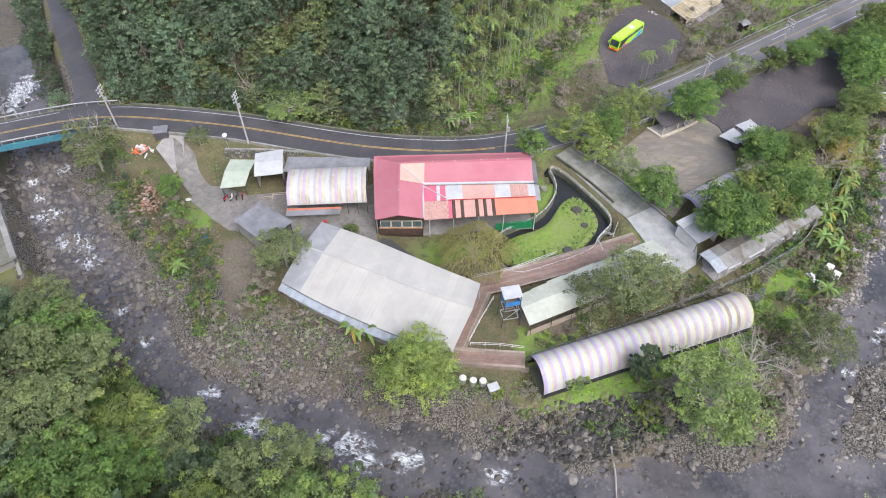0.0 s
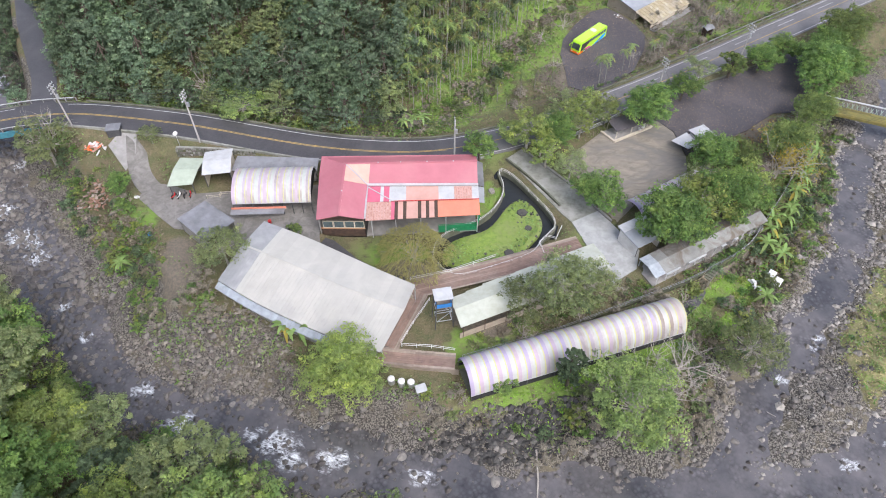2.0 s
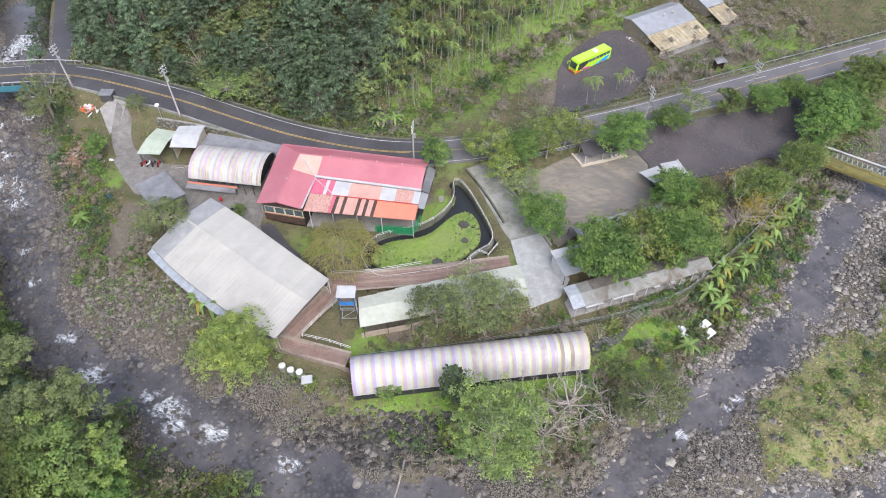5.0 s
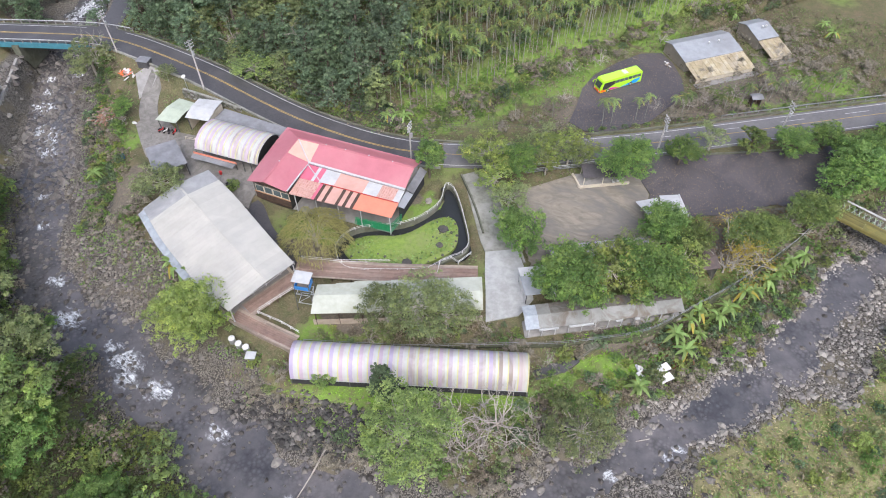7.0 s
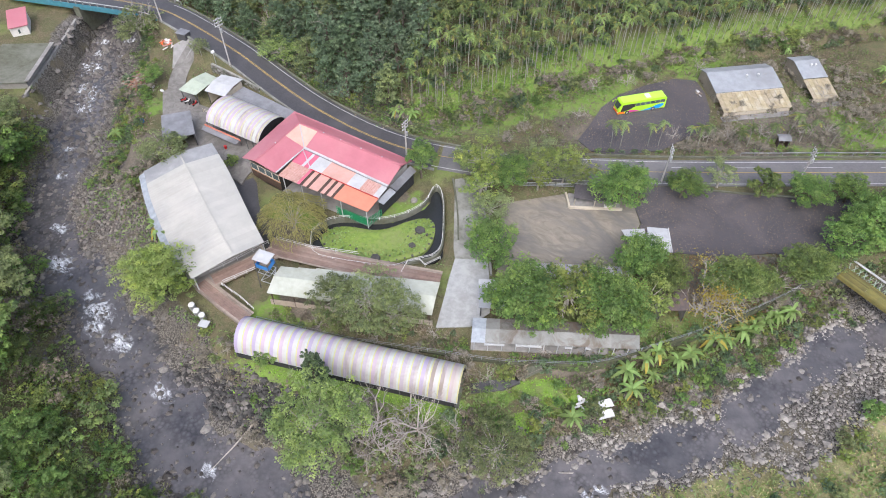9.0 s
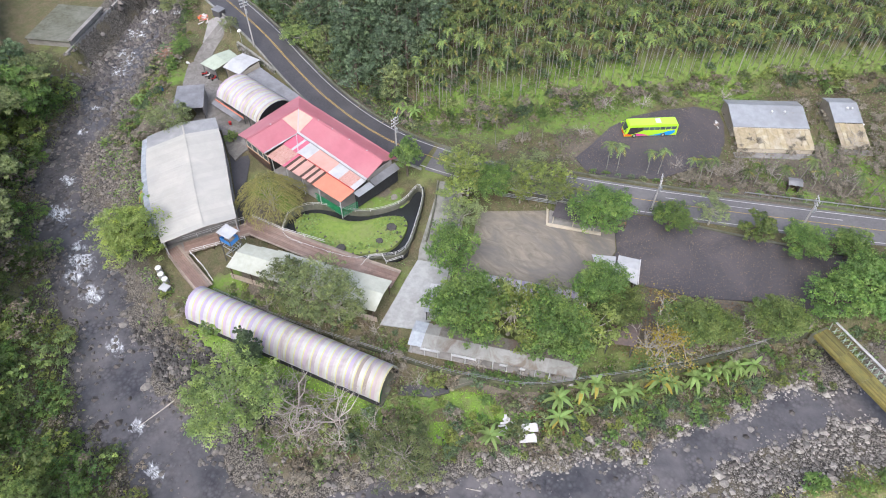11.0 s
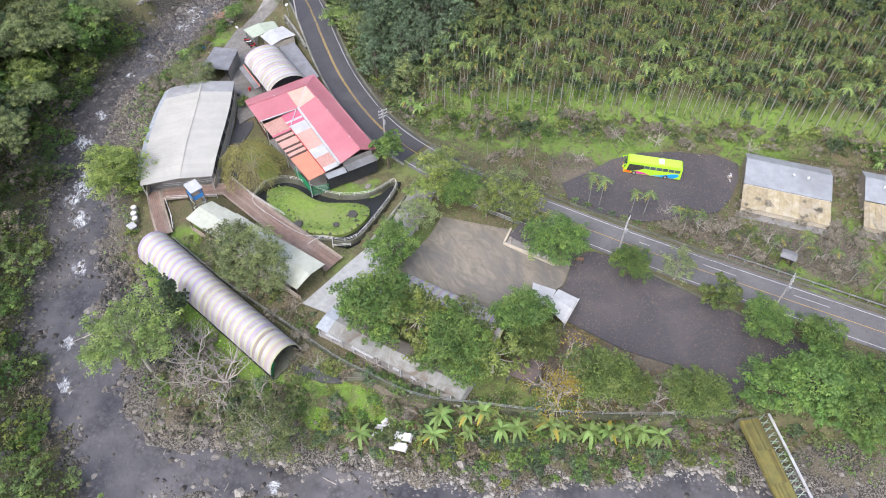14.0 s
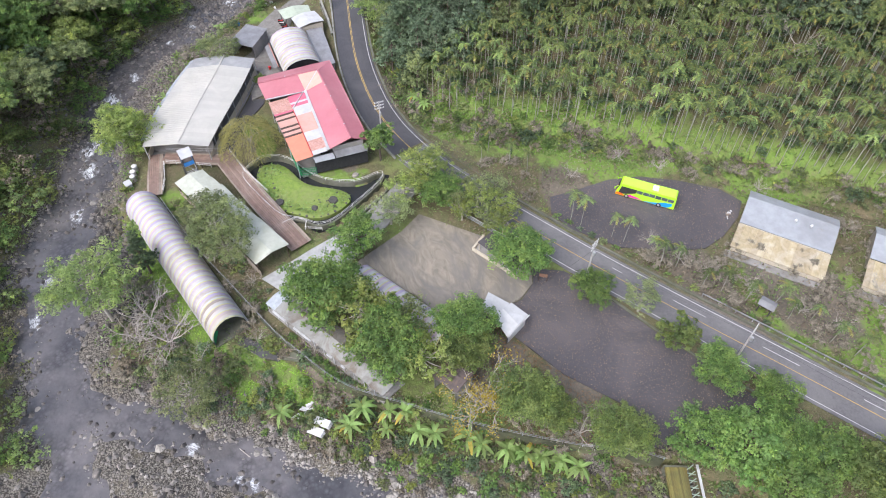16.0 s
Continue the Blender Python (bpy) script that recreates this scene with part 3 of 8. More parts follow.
def ground_material():
    m = bpy.data.materials.new("ground")
    m.use_nodes = True
    n, l = m.node_tree.nodes, m.node_tree.links
    b = n["Principled BSDF"]
    b.inputs["Roughness"].default_value, b.inputs["Specular IOR Level"].default_value = 0.95, 0.15
    tc = n.new("ShaderNodeTexCoord")

    def noise_tex(scale, detail=8.0):
        t = n.new("ShaderNodeTexNoise")
        t.inputs["Scale"].default_value, t.inputs["Detail"].default_value, t.inputs["Roughness"].default_value = scale, detail, 0.7
        l.new(tc.outputs["Object"], t.inputs["Vector"])
        return t.outputs[0]

    def rng(src, lo, hi):
        r = n.new("ShaderNodeMapRange")
        r.inputs["From Min"].default_value, r.inputs["From Max"].default_value = lo, hi
        l.new(src, r.inputs["Value"])
        return r.outputs[0]

    def mixed(a, c, fac):
        x = n.new("ShaderNodeMix")
        x.data_type = "RGBA"
        for sock, val in ((x.inputs[6], a), (x.inputs[7], c)):
            if isinstance(val, tuple):
                sock.default_value = (*val, 1)
            else:
                l.new(val, sock)
        l.new(fac, x.inputs[0])
        return x.outputs[2]

    def edge(mask, noise_out):
        s = n.new("ShaderNodeMath")
        s.operation = "MULTIPLY_ADD"
        l.new(noise_out, s.inputs[0])
        s.inputs[1].default_value, s.inputs[2].default_value = 1.2, -0.6
        a = n.new("ShaderNodeMath")
        a.operation = "ADD"
        l.new(mask, a.inputs[0])
        l.new(s.outputs[0], a.inputs[1])
        return rng(a.outputs[0], 0.35, 0.65)

    fine, mid, big = noise_tex(2.2), noise_tex(0.45), noise_tex(0.12, 4.0)
    att = n.new("ShaderNodeVertexColor")
    att.layer_name = "zone"
    sep = n.new("ShaderNodeSeparateColor")
    l.new(att.outputs[0], sep.inputs[0])
    base = mixed((0.1, 0.105, 0.05), (0.15, 0.12, 0.075), rng(mid, 0.4, 0.62))
    base = mixed(base, (0.06, 0.075, 0.035), rng(fine, 0.52, 0.7))
    grass = mixed((0.125, 0.215, 0.035), (0.175, 0.25, 0.065), rng(fine, 0.35, 0.65))
    grass = mixed(grass, (0.15, 0.15, 0.075), rng(mid, 0.48, 0.66))
    dirt = mixed((0.17, 0.145, 0.11), (0.11, 0.1, 0.08), rng(fine, 0.4, 0.6))
    gravel = mixed((0.215, 0.2, 0.17), (0.13, 0.122, 0.105), rng(fine, 0.4, 0.6))
    cell = n.new("ShaderNodeTexVoronoi")
    cell.inputs["Scale"].default_value = 4.2
    l.new(tc.outputs["Object"], cell.inputs["Vector"])
    tone = n.new("ShaderNodeSeparateColor")
    l.new(cell.outputs["Color"], tone.inputs[0])
    gravel = mixed(gravel, (0.21, 0.195, 0.165), rng(tone.outputs[0], 0.55, 0.85))
    gravel = mixed(gravel, (0.05, 0.046, 0.04), rng(cell.outputs["Distance"], 0.36, 0.62))
    gravel = mixed(gravel, (0.13, 0.115, 0.08), rng(big, 0.52, 0.66))
    grit = noise_tex(6.5, 6.0)
    base = mixed(base, (0.035, 0.04, 0.02), rng(grit, 0.54, 0.68))
    base = mixed(base, (0.24, 0.21, 0.15), rng(grit, 0.44, 0.32))
    dry = mixed((0.3, 0.265, 0.15), (0.2, 0.2, 0.09), rng(fine, 0.38, 0.62))
    dry = mixed(dry, (0.17, 0.22, 0.07), rng(mid, 0.5, 0.64))
    flip = n.new("ShaderNodeMath")
    flip.operation = "SUBTRACT"
    flip.inputs[0].default_value = 1.0
    l.new(att.outputs["Alpha"], flip.inputs[1])
    base = mixed(base, dry, flip.outputs[0])
    col = mixed(base, grass, edge(sep.outputs[1], mid))
    col = mixed(col, dirt, edge(sep.outputs[2], mid))
    col = mixed(col, gravel, edge(sep.outputs[0], mid))
    l.new(col, b.inputs["Base Color"])
    bn = n.new("ShaderNodeBump")
    bn.inputs["Strength"].default_value, bn.inputs["Distance"].default_value = 0.6, 0.25
    l.new(fine, bn.inputs["Height"])
    l.new(bn.outputs[0], b.inputs["Normal"])
    return m


M["ground"] = ground_material()


def spaced(lo, a, b, hi, fine, coarse):
    left = list(np.arange(a, lo, -coarse)[1:][::-1])
    return np.array(left + list(np.arange(a, b, fine)) + list(np.arange(b, hi, coarse)))


me = grid_mesh("ground", spaced(-900, -110, 132, 900, 1.0, 24.0), spaced(-600, 8, 225, 1000, 1.0, 24.0))
me.materials.append(M["ground"])
tagged(new("ground", me), "valley ground of soil, gravel banks, lawn and wooded slope", kind="structure")


# ---- river ----
def water_material(name, c1, c2, rough, foam):
    m = mat(name, c1, c2, 0.09, rough=rough, spec=0.5)
    n, l = m.node_tree.nodes, m.node_tree.links
    b = n["Principled BSDF"]
    tc = n.new("ShaderNodeTexCoord")
    rip = n.new("ShaderNodeTexNoise")
    rip.inputs["Scale"].default_value, rip.inputs["Detail"].default_value = 1.6, 5.0
    l.new(tc.outputs["Object"], rip.inputs["Vector"])
    bn = n.new("ShaderNodeBump")
    bn.inputs["Strength"].default_value, bn.inputs["Distance"].default_value = 0.35, 0.12
    l.new(rip.outputs[0], bn.inputs["Height"])
    l.new(bn.outputs[0], b.inputs["Normal"])
    if foam:
        # stones of the bed seen through the shallows
        bed = n.new("ShaderNodeTexVoronoi")
        bed.inputs["Scale"].default_value, bed.inputs["Randomness"].default_value = 1.5, 1.0
        l.new(tc.outputs["Object"], bed.inputs["Vector"])
        tone = n.new("ShaderNodeSeparateColor")
        l.new(bed.outputs["Color"], tone.inputs[0])
        rim = n.new("ShaderNodeMapRange")
        rim.inputs["From Min"].default_value, rim.inputs["From Max"].default_value, rim.inputs["To Min"].default_value, rim.inputs["To Max"].default_value = 0.2, 0.6, 1.1, 0.7
        l.new(bed.outputs["Distance"], rim.inputs["Value"])
        tint = n.new("ShaderNodeMath")
        tint.operation = "MULTIPLY_ADD"
        l.new(tone.outputs[0], tint.inputs[0])
        tint.inputs[1].default_value = 0.4
        tint.inputs[2].default_value = 0.75
        both = n.new("ShaderNodeMath")
        both.operation = "MULTIPLY"
        l.new(rim.outputs[0], both.inputs[0])
        l.new(tint.outputs[0], both.inputs[1])
        hs = n.new("ShaderNodeHueSaturation")
        l.new(b.inputs["Base Color"].links[0].from_socket, hs.inputs["Color"])
        l.new(both.outputs[0], hs.inputs["Value"])
        depth = n.new("ShaderNodeTexNoise")
        depth.inputs["Scale"].default_value, depth.inputs["Detail"].default_value = 0.22, 5.0
        l.new(tc.outputs["Object"], depth.inputs["Vector"])
        shoal = n.new("ShaderNodeMapRange")
        shoal.inputs["From Min"].default_value, shoal.inputs["From Max"].default_value = 0.42, 0.62
        l.new(depth.outputs[0], shoal.inputs["Value"])
        seen = n.new("ShaderNodeMix")
        seen.data_type = "RGBA"
        l.new(shoal.outputs[0], seen.inputs[0])
        l.new(b.inputs["Base Color"].links[0].from_socket, seen.inputs[6])
        l.new(hs.outputs[0], seen.inputs[7])
        l.new(seen.outputs[2], b.inputs["Base Color"])
        att = n.new("ShaderNodeVertexColor")
        att.layer_name = "foam"
        flow = n.new("ShaderNodeAttribute")
        flow.attribute_name = "flow"
        streaks = []
        for scale, share in ((1.5, 0.62), (4.6, 0.38)):
            tex = n.new("ShaderNodeTexNoise")
            tex.inputs["Scale"].default_value, tex.inputs["Detail"].default_value, tex.inputs["Roughness"].default_value, tex.inputs["Distortion"].default_value = scale, 6.0, 0.7, 0.5
            l.new(flow.outputs["Vector"], tex.inputs["Vector"])
            q = n.new("ShaderNodeMath")
            q.operation = "MULTIPLY_ADD"
            l.new(tex.outputs[0], q.inputs[0])
            q.inputs[1].default_value, q.inputs[2].default_value = share, 0.0
            if streaks:
                l.new(streaks[0], q.inputs[2])
            streaks = [q.outputs[0]]
        patch = n.new("ShaderNodeTexNoise")
        patch.inputs["Scale"].default_value, patch.inputs["Detail"].default_value, patch.inputs["Distortion"].default_value = 0.55, 3.0, 1.2
        l.new(tc.outputs["Object"], patch.inputs["Vector"])
        broken = n.new("ShaderNodeMath")
        broken.operation = "MULTIPLY_ADD"
        l.new(patch.outputs[0], broken.inputs[0])
        broken.inputs[1].default_value = 1.6
        lower = n.new("ShaderNodeMath")
        lower.operation = "SUBTRACT"
        l.new(att.outputs[0], lower.inputs[0])
        lower.inputs[1].default_value = 0.8
        l.new(lower.outputs[0], broken.inputs[2])
        r = n.new("ShaderNodeMath")
        r.operation = "MULTIPLY"
        for k, (src, lo, hi) in enumerate(((streaks[0], 0.43, 0.6), (broken.outputs[0], 0.42, 0.8))):
            q = n.new("ShaderNodeMapRange")
            q.inputs["From Min"].default_value, q.inputs["From Max"].default_value = lo, hi
            l.new(src, q.inputs["Value"])
            l.new(q.outputs[0], r.inputs[k])
        old = b.inputs["Base Color"].links[0].from_socket
        x = n.new("ShaderNodeMix")
        x.data_type = "RGBA"
        l.new(old, x.inputs[6])
        x.inputs[7].default_value = (0.74, 0.78, 0.8, 1)
        l.new(r.outputs[0], x.inputs[0])
        l.new(x.outputs[2], b.inputs["Base Color"])
        rr = n.new("ShaderNodeMath")
        rr.operation = "MULTIPLY_ADD"
        l.new(r.outputs[0], rr.inputs[0])
        rr.inputs[1].default_value, rr.inputs[2].default_value = 0.6, rough
        l.new(rr.outputs[0], b.inputs["Roughness"])
    return m


M["river"] = water_material("river_water", (0.13, 0.122, 0.121), (0.06, 0.06, 0.064), 0.16, True)
M["pond_water"] = water_material("pond_water", (0.03, 0.033, 0.034), (0.02, 0.022, 0.022), 0.05, False)
M["pond_water"].node_tree.nodes["Principled BSDF"].inputs["Specular IOR Level"].default_value = 0.35

RAPIDS = [(-79, 89, 3, 3), (-72.5, 82.5, 3.4, 3), (-69.5, 81.5, 2.6, 2.2), (-67, 77.5, 2.4, 2), (-83, 95, 2.2, 2.4), (-86.5, 99, 2, 2), (-77, 98, 1.6, 2.4), (-81, 103, 2, 2), (-57, 66, 1.6, 1.4), (-51, 60, 1.6, 1.2), (-37.5, 50, 2, 1.4),
          (-30, 44.3, 3.6, 2.2), (-14.2, 41.4, 3.8, 2.2), (-11.7, 38.7, 2.4, 2.2), (-8.6, 45.2, 1.8, 1.3), (-5.6, 38.9, 3, 1.8), (-18.5, 42.8, 1.8, 1.2), (7.9, 36.3, 2.4, 1.5), (-102, 130, 4, 9),
          (24, 31.5, 1.8, 1.2), (33, 29.6, 2, 1.1), (66.4, 53.6, 1.3, 1), (75.6, 62, 1.1, 0.8), (74.2, 60, 1, 0.8), (81, 42.4, 2.4, 1.6), (72, 39.6, 1.8, 1.2)]


def river_mesh(pts, name, z):
    xs, rows = [], []
    P = np.array([(p[0], p[1]) for p in pts], float)
    W = np.array([p[2] for p in pts], float)
    s = np.r_[0, np.cumsum(np.hypot(*np.diff(P, axis=0).T))]
    at = np.arange(0, s[-1], 0.8)
    C = np.stack([np.interp(at, s, P[:, k]) for k in (0, 1)], -1)
    w = np.interp(at, s, W) + 3.0
    T = np.gradient(C, axis=0)
    for _ in range(12):
        T = (T + np.roll(T, 1, 0) + np.roll(T, -1, 0)) / 3
    T /= np.hypot(*T.T)[:, None]
    N = np.stack([-T[:, 1], T[:, 0]], -1)
    k = 26
    us = np.linspace(-1, 1, k)
    V = C[:, None, :] + N[:, None, :] * (us[None, :, None] * w[:, None, None])
    X, Y = V[..., 0], V[..., 1]
    foam = np.zeros(X.shape)
    for cx, cy, rx, ry in RAPIDS:
        foam = np.maximum(foam, 1 - np.clip(np.hypot((X - cx) / rx, (Y - cy) / ry), 0, 1.7) / 1.7)
    Z = z + 0.06 * np.sin(X * 1.7 + 2 * np.sin(Y)) + 0.12 * foam * np.sin(X * 3.1 + Y * 2.3)
    idx = np.arange(X.size).reshape(X.shape)
    faces = np.stack([idx[:-1, :-1], idx[1:, :-1], idx[1:, 1:], idx[:-1, 1:]], -1).reshape(-1, 4)[:, ::-1]
    me = bpy.data.meshes.new(name)
    me.from_pydata(np.stack([X, Y, Z], -1).reshape(-1, 3).tolist(), [], faces.tolist())
    at = me.color_attributes.new("foam", "FLOAT_COLOR", "POINT")
    at.data.foreach_set("color", np.repeat(np.append(foam.reshape(-1, 1), np.ones((foam.size, 1)), 1), [3, 1], axis=1).reshape(-1))
    fl = me.attributes.new("flow", "FLOAT_VECTOR", "POINT")
    along_s = np.repeat((np.arange(len(C)) * 0.8)[:, None], k, 1)
    fl.data.foreach_set("vector", np.stack([along_s * 0.42, us[None, :] * w[:, None] * 1.15, np.zeros(X.shape)], -1).reshape(-1))
    me.polygons.foreach_set("use_smooth", [True] * len(me.polygons))
    me.materials.append(M["river"])
    return new(name, me)


tagged(river_mesh(RIVER, "water_1", 0.0), "shallow grey stream with white rapids between boulders", kind="structure")
tagged(river_mesh(FORK, "water_2", 0.03), "shallow grey side stream over gravel", kind="structure")


# ---- roads and paved ground ----
def along(pts, gap=2.0):
    """Points every gap metres on a smoothed polyline, with the side direction."""
    P = np.array(pts, float)
    s = np.r_[0, np.cumsum(np.hypot(*np.diff(P[:, :2], axis=0).T))]
    at = np.arange(0, s[-1], gap)
    C = np.stack([np.interp(at, s, P[:, k]) for k in range(P.shape[1])], -1)
    for _ in range(int(10 / gap)):
        C[1:-1] = (C[:-2] + 2 * C[1:-1] + C[2:]) / 4
    T = np.gradient(C[:, :2], axis=0)
    T /= np.hypot(*T.T)[:, None]
    return C, np.stack([-T[:, 1], T[:, 0]], -1)


def ribbon(g, pts, o1, o2, lift, thick=0.3, gap=2.0, skip=None, slot=0):
    """A strip along a line, from offset o1 to o2 (left positive)."""
    C, N = along(pts, gap)
    rows = []
    for c, nv in zip(C, N):
        a, b = c[:2] + nv * o1, c[:2] + nv * o2
        rows.append(((*a, c[2] + lift), (*b, c[2] + lift), (*b, c[2] + lift - thick), (*a, c[2] + lift - thick)))
    if skip is None:
        n = len(rows)
        fs = [(4 * i + a, 4 * i + b, 4 * i + b + 4, 4 * i + a + 4) for i in range(n - 1) for a, b in ((1, 0), (2, 1), (3, 2), (0, 3))]
        return g.add([p for r in rows for p in r], fs + [(0, 1, 2, 3), (4 * n - 1, 4 * n - 2, 4 * n - 3, 4 * n - 4)], slot)
    for i in range(len(rows) - 1):
        if skip and skip(i, C[i]):
            continue
        vs = rows[i] + rows[i + 1]
        g.add(vs, ((1, 0, 4, 5), (2, 1, 5, 6), (3, 2, 6, 7), (0, 3, 7, 4)), slot)
    return g


M["asphalt_worn"] = mat("asphalt_worn", (0.145, 0.142, 0.142), (0.11, 0.108, 0.11), 2.2, (0.19, 0.185, 0.18), 0.12, rough=0.65, bump=0.15, distort=0.8)
road = setting("road", ribbon(Geo(), [p for p in ROAD if p[0] < 20], -3.9, 3.9, 0.0), "asphalt", "damp two-lane asphalt mountain road")
setting("road_east", ribbon(Geo(), [p for p in ROAD if p[0] > 17], -3.9, 3.9, -0.004), "asphalt_worn", "worn pale two-lane asphalt road past the yards")
setting("road_side", ribbon(Geo(), SIDE_ROAD, -2.6, 2.6, 0.03), "asphalt", "narrow asphalt side road climbing into the woods")
g = Geo()
ribbon(g, ROAD, 0.08, 0.2, 0.006, 0.02)
ribbon(g, ROAD, -0.2, -0.08, 0.006, 0.02, skip=lambda i, c: c[0] > 10)
tagged(part("trim_1", g, "paint_yellow", road), "double yellow centre line")
g = Geo()
ribbon(g, ROAD, 3.2, 3.35, 0.006, 0.02, skip=lambda i, c: -82 < c[0] < -71)
ribbon(g, ROAD, -3.35, -3.2, 0.006, 0.02, skip=lambda i, c: c[0] < 15)
ribbon(g, ROAD, 1.55, 1.68, 0.006, 0.02, skip=lambda i, c: c[0] < 60 or i % 8 > 2)
tagged(part("trim_2", g, "line_white", road), "white edge lines")


def slab(name, poly, z, material, label, thick=0.5):
    return setting(name, Geo().prism(poly, z - thick, z), material, label)


slab("pavement_lot", LOT, 3.95, "lot_dirt", "bare packed-earth and concrete parking yard")
slab("pavement_black", BLACK, 3.93, "asphalt_lot", "large dark asphalt parking area strewn with dead leaves")
slab("pavement_bus", BUSLOT, 3.95, "asphalt_lot", "dark gravelly asphalt yard where the bus stands")
slab("pavement_lane_1", [(34.9, 84.4), (40.2, 87.4), (42.4, 84.2), (46.5, 77.5), (45.2, 73.2), (40.4, 69.8), (38.0, 76.2), (36.6, 79.6)], 4.45, "concrete_pale", "pale wet concrete lane between pond and yard")
slab("pavement_lane_2", [(23.4, 102.2), (26.6, 105.2), (35.6, 94.2), (40.2, 87.4), (34.9, 84.4), (33.2, 86.5)], 4.45, "concrete_mossy", "mossy grey upper end of the lane")
slab("pavement_walk", WALKWAY, 4.75, "asphalt", "curved dark path beside the hall")
FORECOURT = [(-48.6, 92.8), (-44, 92.4), (-38, 90), (-30, 91), (-14, 93), (-12.4, 79), (-11.6, 76.4), (-14.6, 76.7), (-22.2, 80.0), (-24.6, 74.2), (-27.6, 75), (-31, 79.4), (-40, 80.8), (-44, 84), (-49.2, 88.6)]
slab("pavement_forecourt", FORECOURT, 5.2, "drive", "grey stained concrete forecourt", 1.0)
line = [(-54.4, 106.6), (-53.2, 103.3), (-52.2, 98.2), (-50.6, 94.4), (-47.8, 91.2), (-44.4, 88.9)]
g = ribbon(Geo(), [(x, y, drive_z(x, y) + 0.02) for x, y in line], -2.0, 2.0, 0.0, 0.5, 1.0)
setting("pavement_drive", g, "drive", "worn concrete drive climbing to the road")
g = Geo()
APRON = [(-58.6, 101.2), (-53.9, 95.8), (-52.6, 99.4), (-53.4, 104.4), (-56.8, 104.6)]
g.prism(APRON, lambda x, y: drive_z(x, y) - 0.45, lambda x, y: drive_z(x, y) + 0.05)
setting("pavement_apron", g, "concrete", "pale concrete apron beside the drive")


# ---- red-roofed house ----
def red_house():
    h = thing("red_house", (0, 87, 4.3), "red metal-roofed restaurant with patched orange and white lean-to", "house")
    zr, ze = 11.7, 10.1
    nw, ne, se = (-13.6, 95.8, ze), (16.6, 96.9, ze), (16.8, 88.6, ze)
    ridge_w, ridge_e = (-8.4, 92.0, zr), (16.7, 93.2, zr)
    peak, sw, wse, inner = (-8.0, 78.5, zr), (-12.3, 78.9, ze), (-3.7, 79.2, ze), (-3.9, 88.0, ze)
    hip = (-13.4, 91.0, ze)
    part("roof", Geo().sheet([nw, hip, ridge_w, ridge_e, ne][::1], 0.14), "red_roof", h)
    part("roof", Geo().sheet([inner, se, ridge_e, ridge_w], 0.14), "red_roof", h)
    part("roof", Geo().sheet([hip, sw, peak, ridge_w], 0.14), "red_roof", h)
    part("roof", Geo().sheet([peak, wse, inner, ridge_w], 0.14), "red_roof", h)
    g = Geo()
    for a, b in ((ridge_w, ridge_e), (peak, ridge_w)):
        g.bar((a[0], a[1], a[2] + 0.06), (b[0], b[1], b[2] + 0.06), 0.4, 0.1)
    part("ridge_cap", g, "red_roof", h)
    V = lambda *p: Vector(p)
    up = V(0, 0, 0.06)
    a, b, c = V(*ridge_w), V(*inner), V(*ridge_e)
    e = a.lerp(c, 0.19)
    part("roof_patch", Geo().sheet([b + up, V(*inner).lerp(V(*se), 0.01) + up, e + up, a + up], 0.05), "peach_roof", h, "faded peach roof panel")
    d = V(*ridge_w).lerp(V(*peak), 0.34)
    part("roof_patch", Geo().sheet([d + up, b + up, a + up], 0.05), "peach_roof", h, "faded peach roof panel")
    part("valley_gutter", Geo().bar(a + up * 1.5, b + up * 1.5, 0.22, 0.06), "steel", h)
    for q in (0.25, 0.42, 0.62, 0.82):
        p = a.lerp(c, q)
        part("roof_vent", Geo().box((p.x, p.y, p.z + 0.13), (0.2, 0.2, 0.2)), "white_metal", h)
    p = V(*peak).lerp(a, 0.45)
    part("roof_vent", Geo().box((p.x, p.y, p.z + 0.13), (0.2, 0.2, 0.2)), "white_metal", h)
    # lean-to panels
    L = lambda u, v: V(-3.9 + 20.8 * u + 0.3 * v, 87.7 - 8.1 * v + 0.5 * u * (1 - v) + 1.9 * u * v, 9.92 - 0.55 * v)
    row1 = ((0.0, 0.12, "pink_roof"), (0.12, 0.15, "white_metal"), (0.15, 0.2, "pink_roof"), (0.2, 0.35, "white_metal"), (0.35, 0.64, "orange_roof"), (0.64, 0.78, "white_metal"),
            (0.78, 0.94, "rust_roof"), (0.94, 1.0, "white_metal"))
    for u0, u1, m in row1:
        part("roof_panel", Geo().sheet([L(u0, 0.47), L(u1, 0.47), L(u1, 0.0), L(u0, 0.0)], 0.08), m if m != "orange_roof" else "peach_pale", h)
    low = V(0, 0, -0.16)
    row2 = [(0.0, 0.22, "rust_roof")]
    u = 0.22
    for w, m in ((0.03, "pink_roof"), (0.03, "wood_dark"), (0.045, "peach_pale"), (0.03, "wood_dark"), (0.1, "peach_pale"), (0.03, "wood_dark"), (0.04, "peach_pale"), (0.03, "wood_dark"),
                 (0.045, "peach_pale"), (0.03, "wood_dark"), (0.37, "orange_roof")):
        row2.append((u, u + w, m))
        u += w
    for u0, u1, m in row2:
        part("roof_panel", Geo().sheet([L(u0, 1.0) + low, L(u1, 1.0) + low, L(u1, 0.45) + low, L(u0, 0.45) + low], 0.07), m, h)
    g = Geo()
    for k in range(9):
        u0 = 0.01 + 0.024 * k
        part("roof_slat", Geo().bar(L(u0, 0.97) + low + up, L(u0, 0.48) + low + up, 0.18, 0.06), "peach_pale", h)
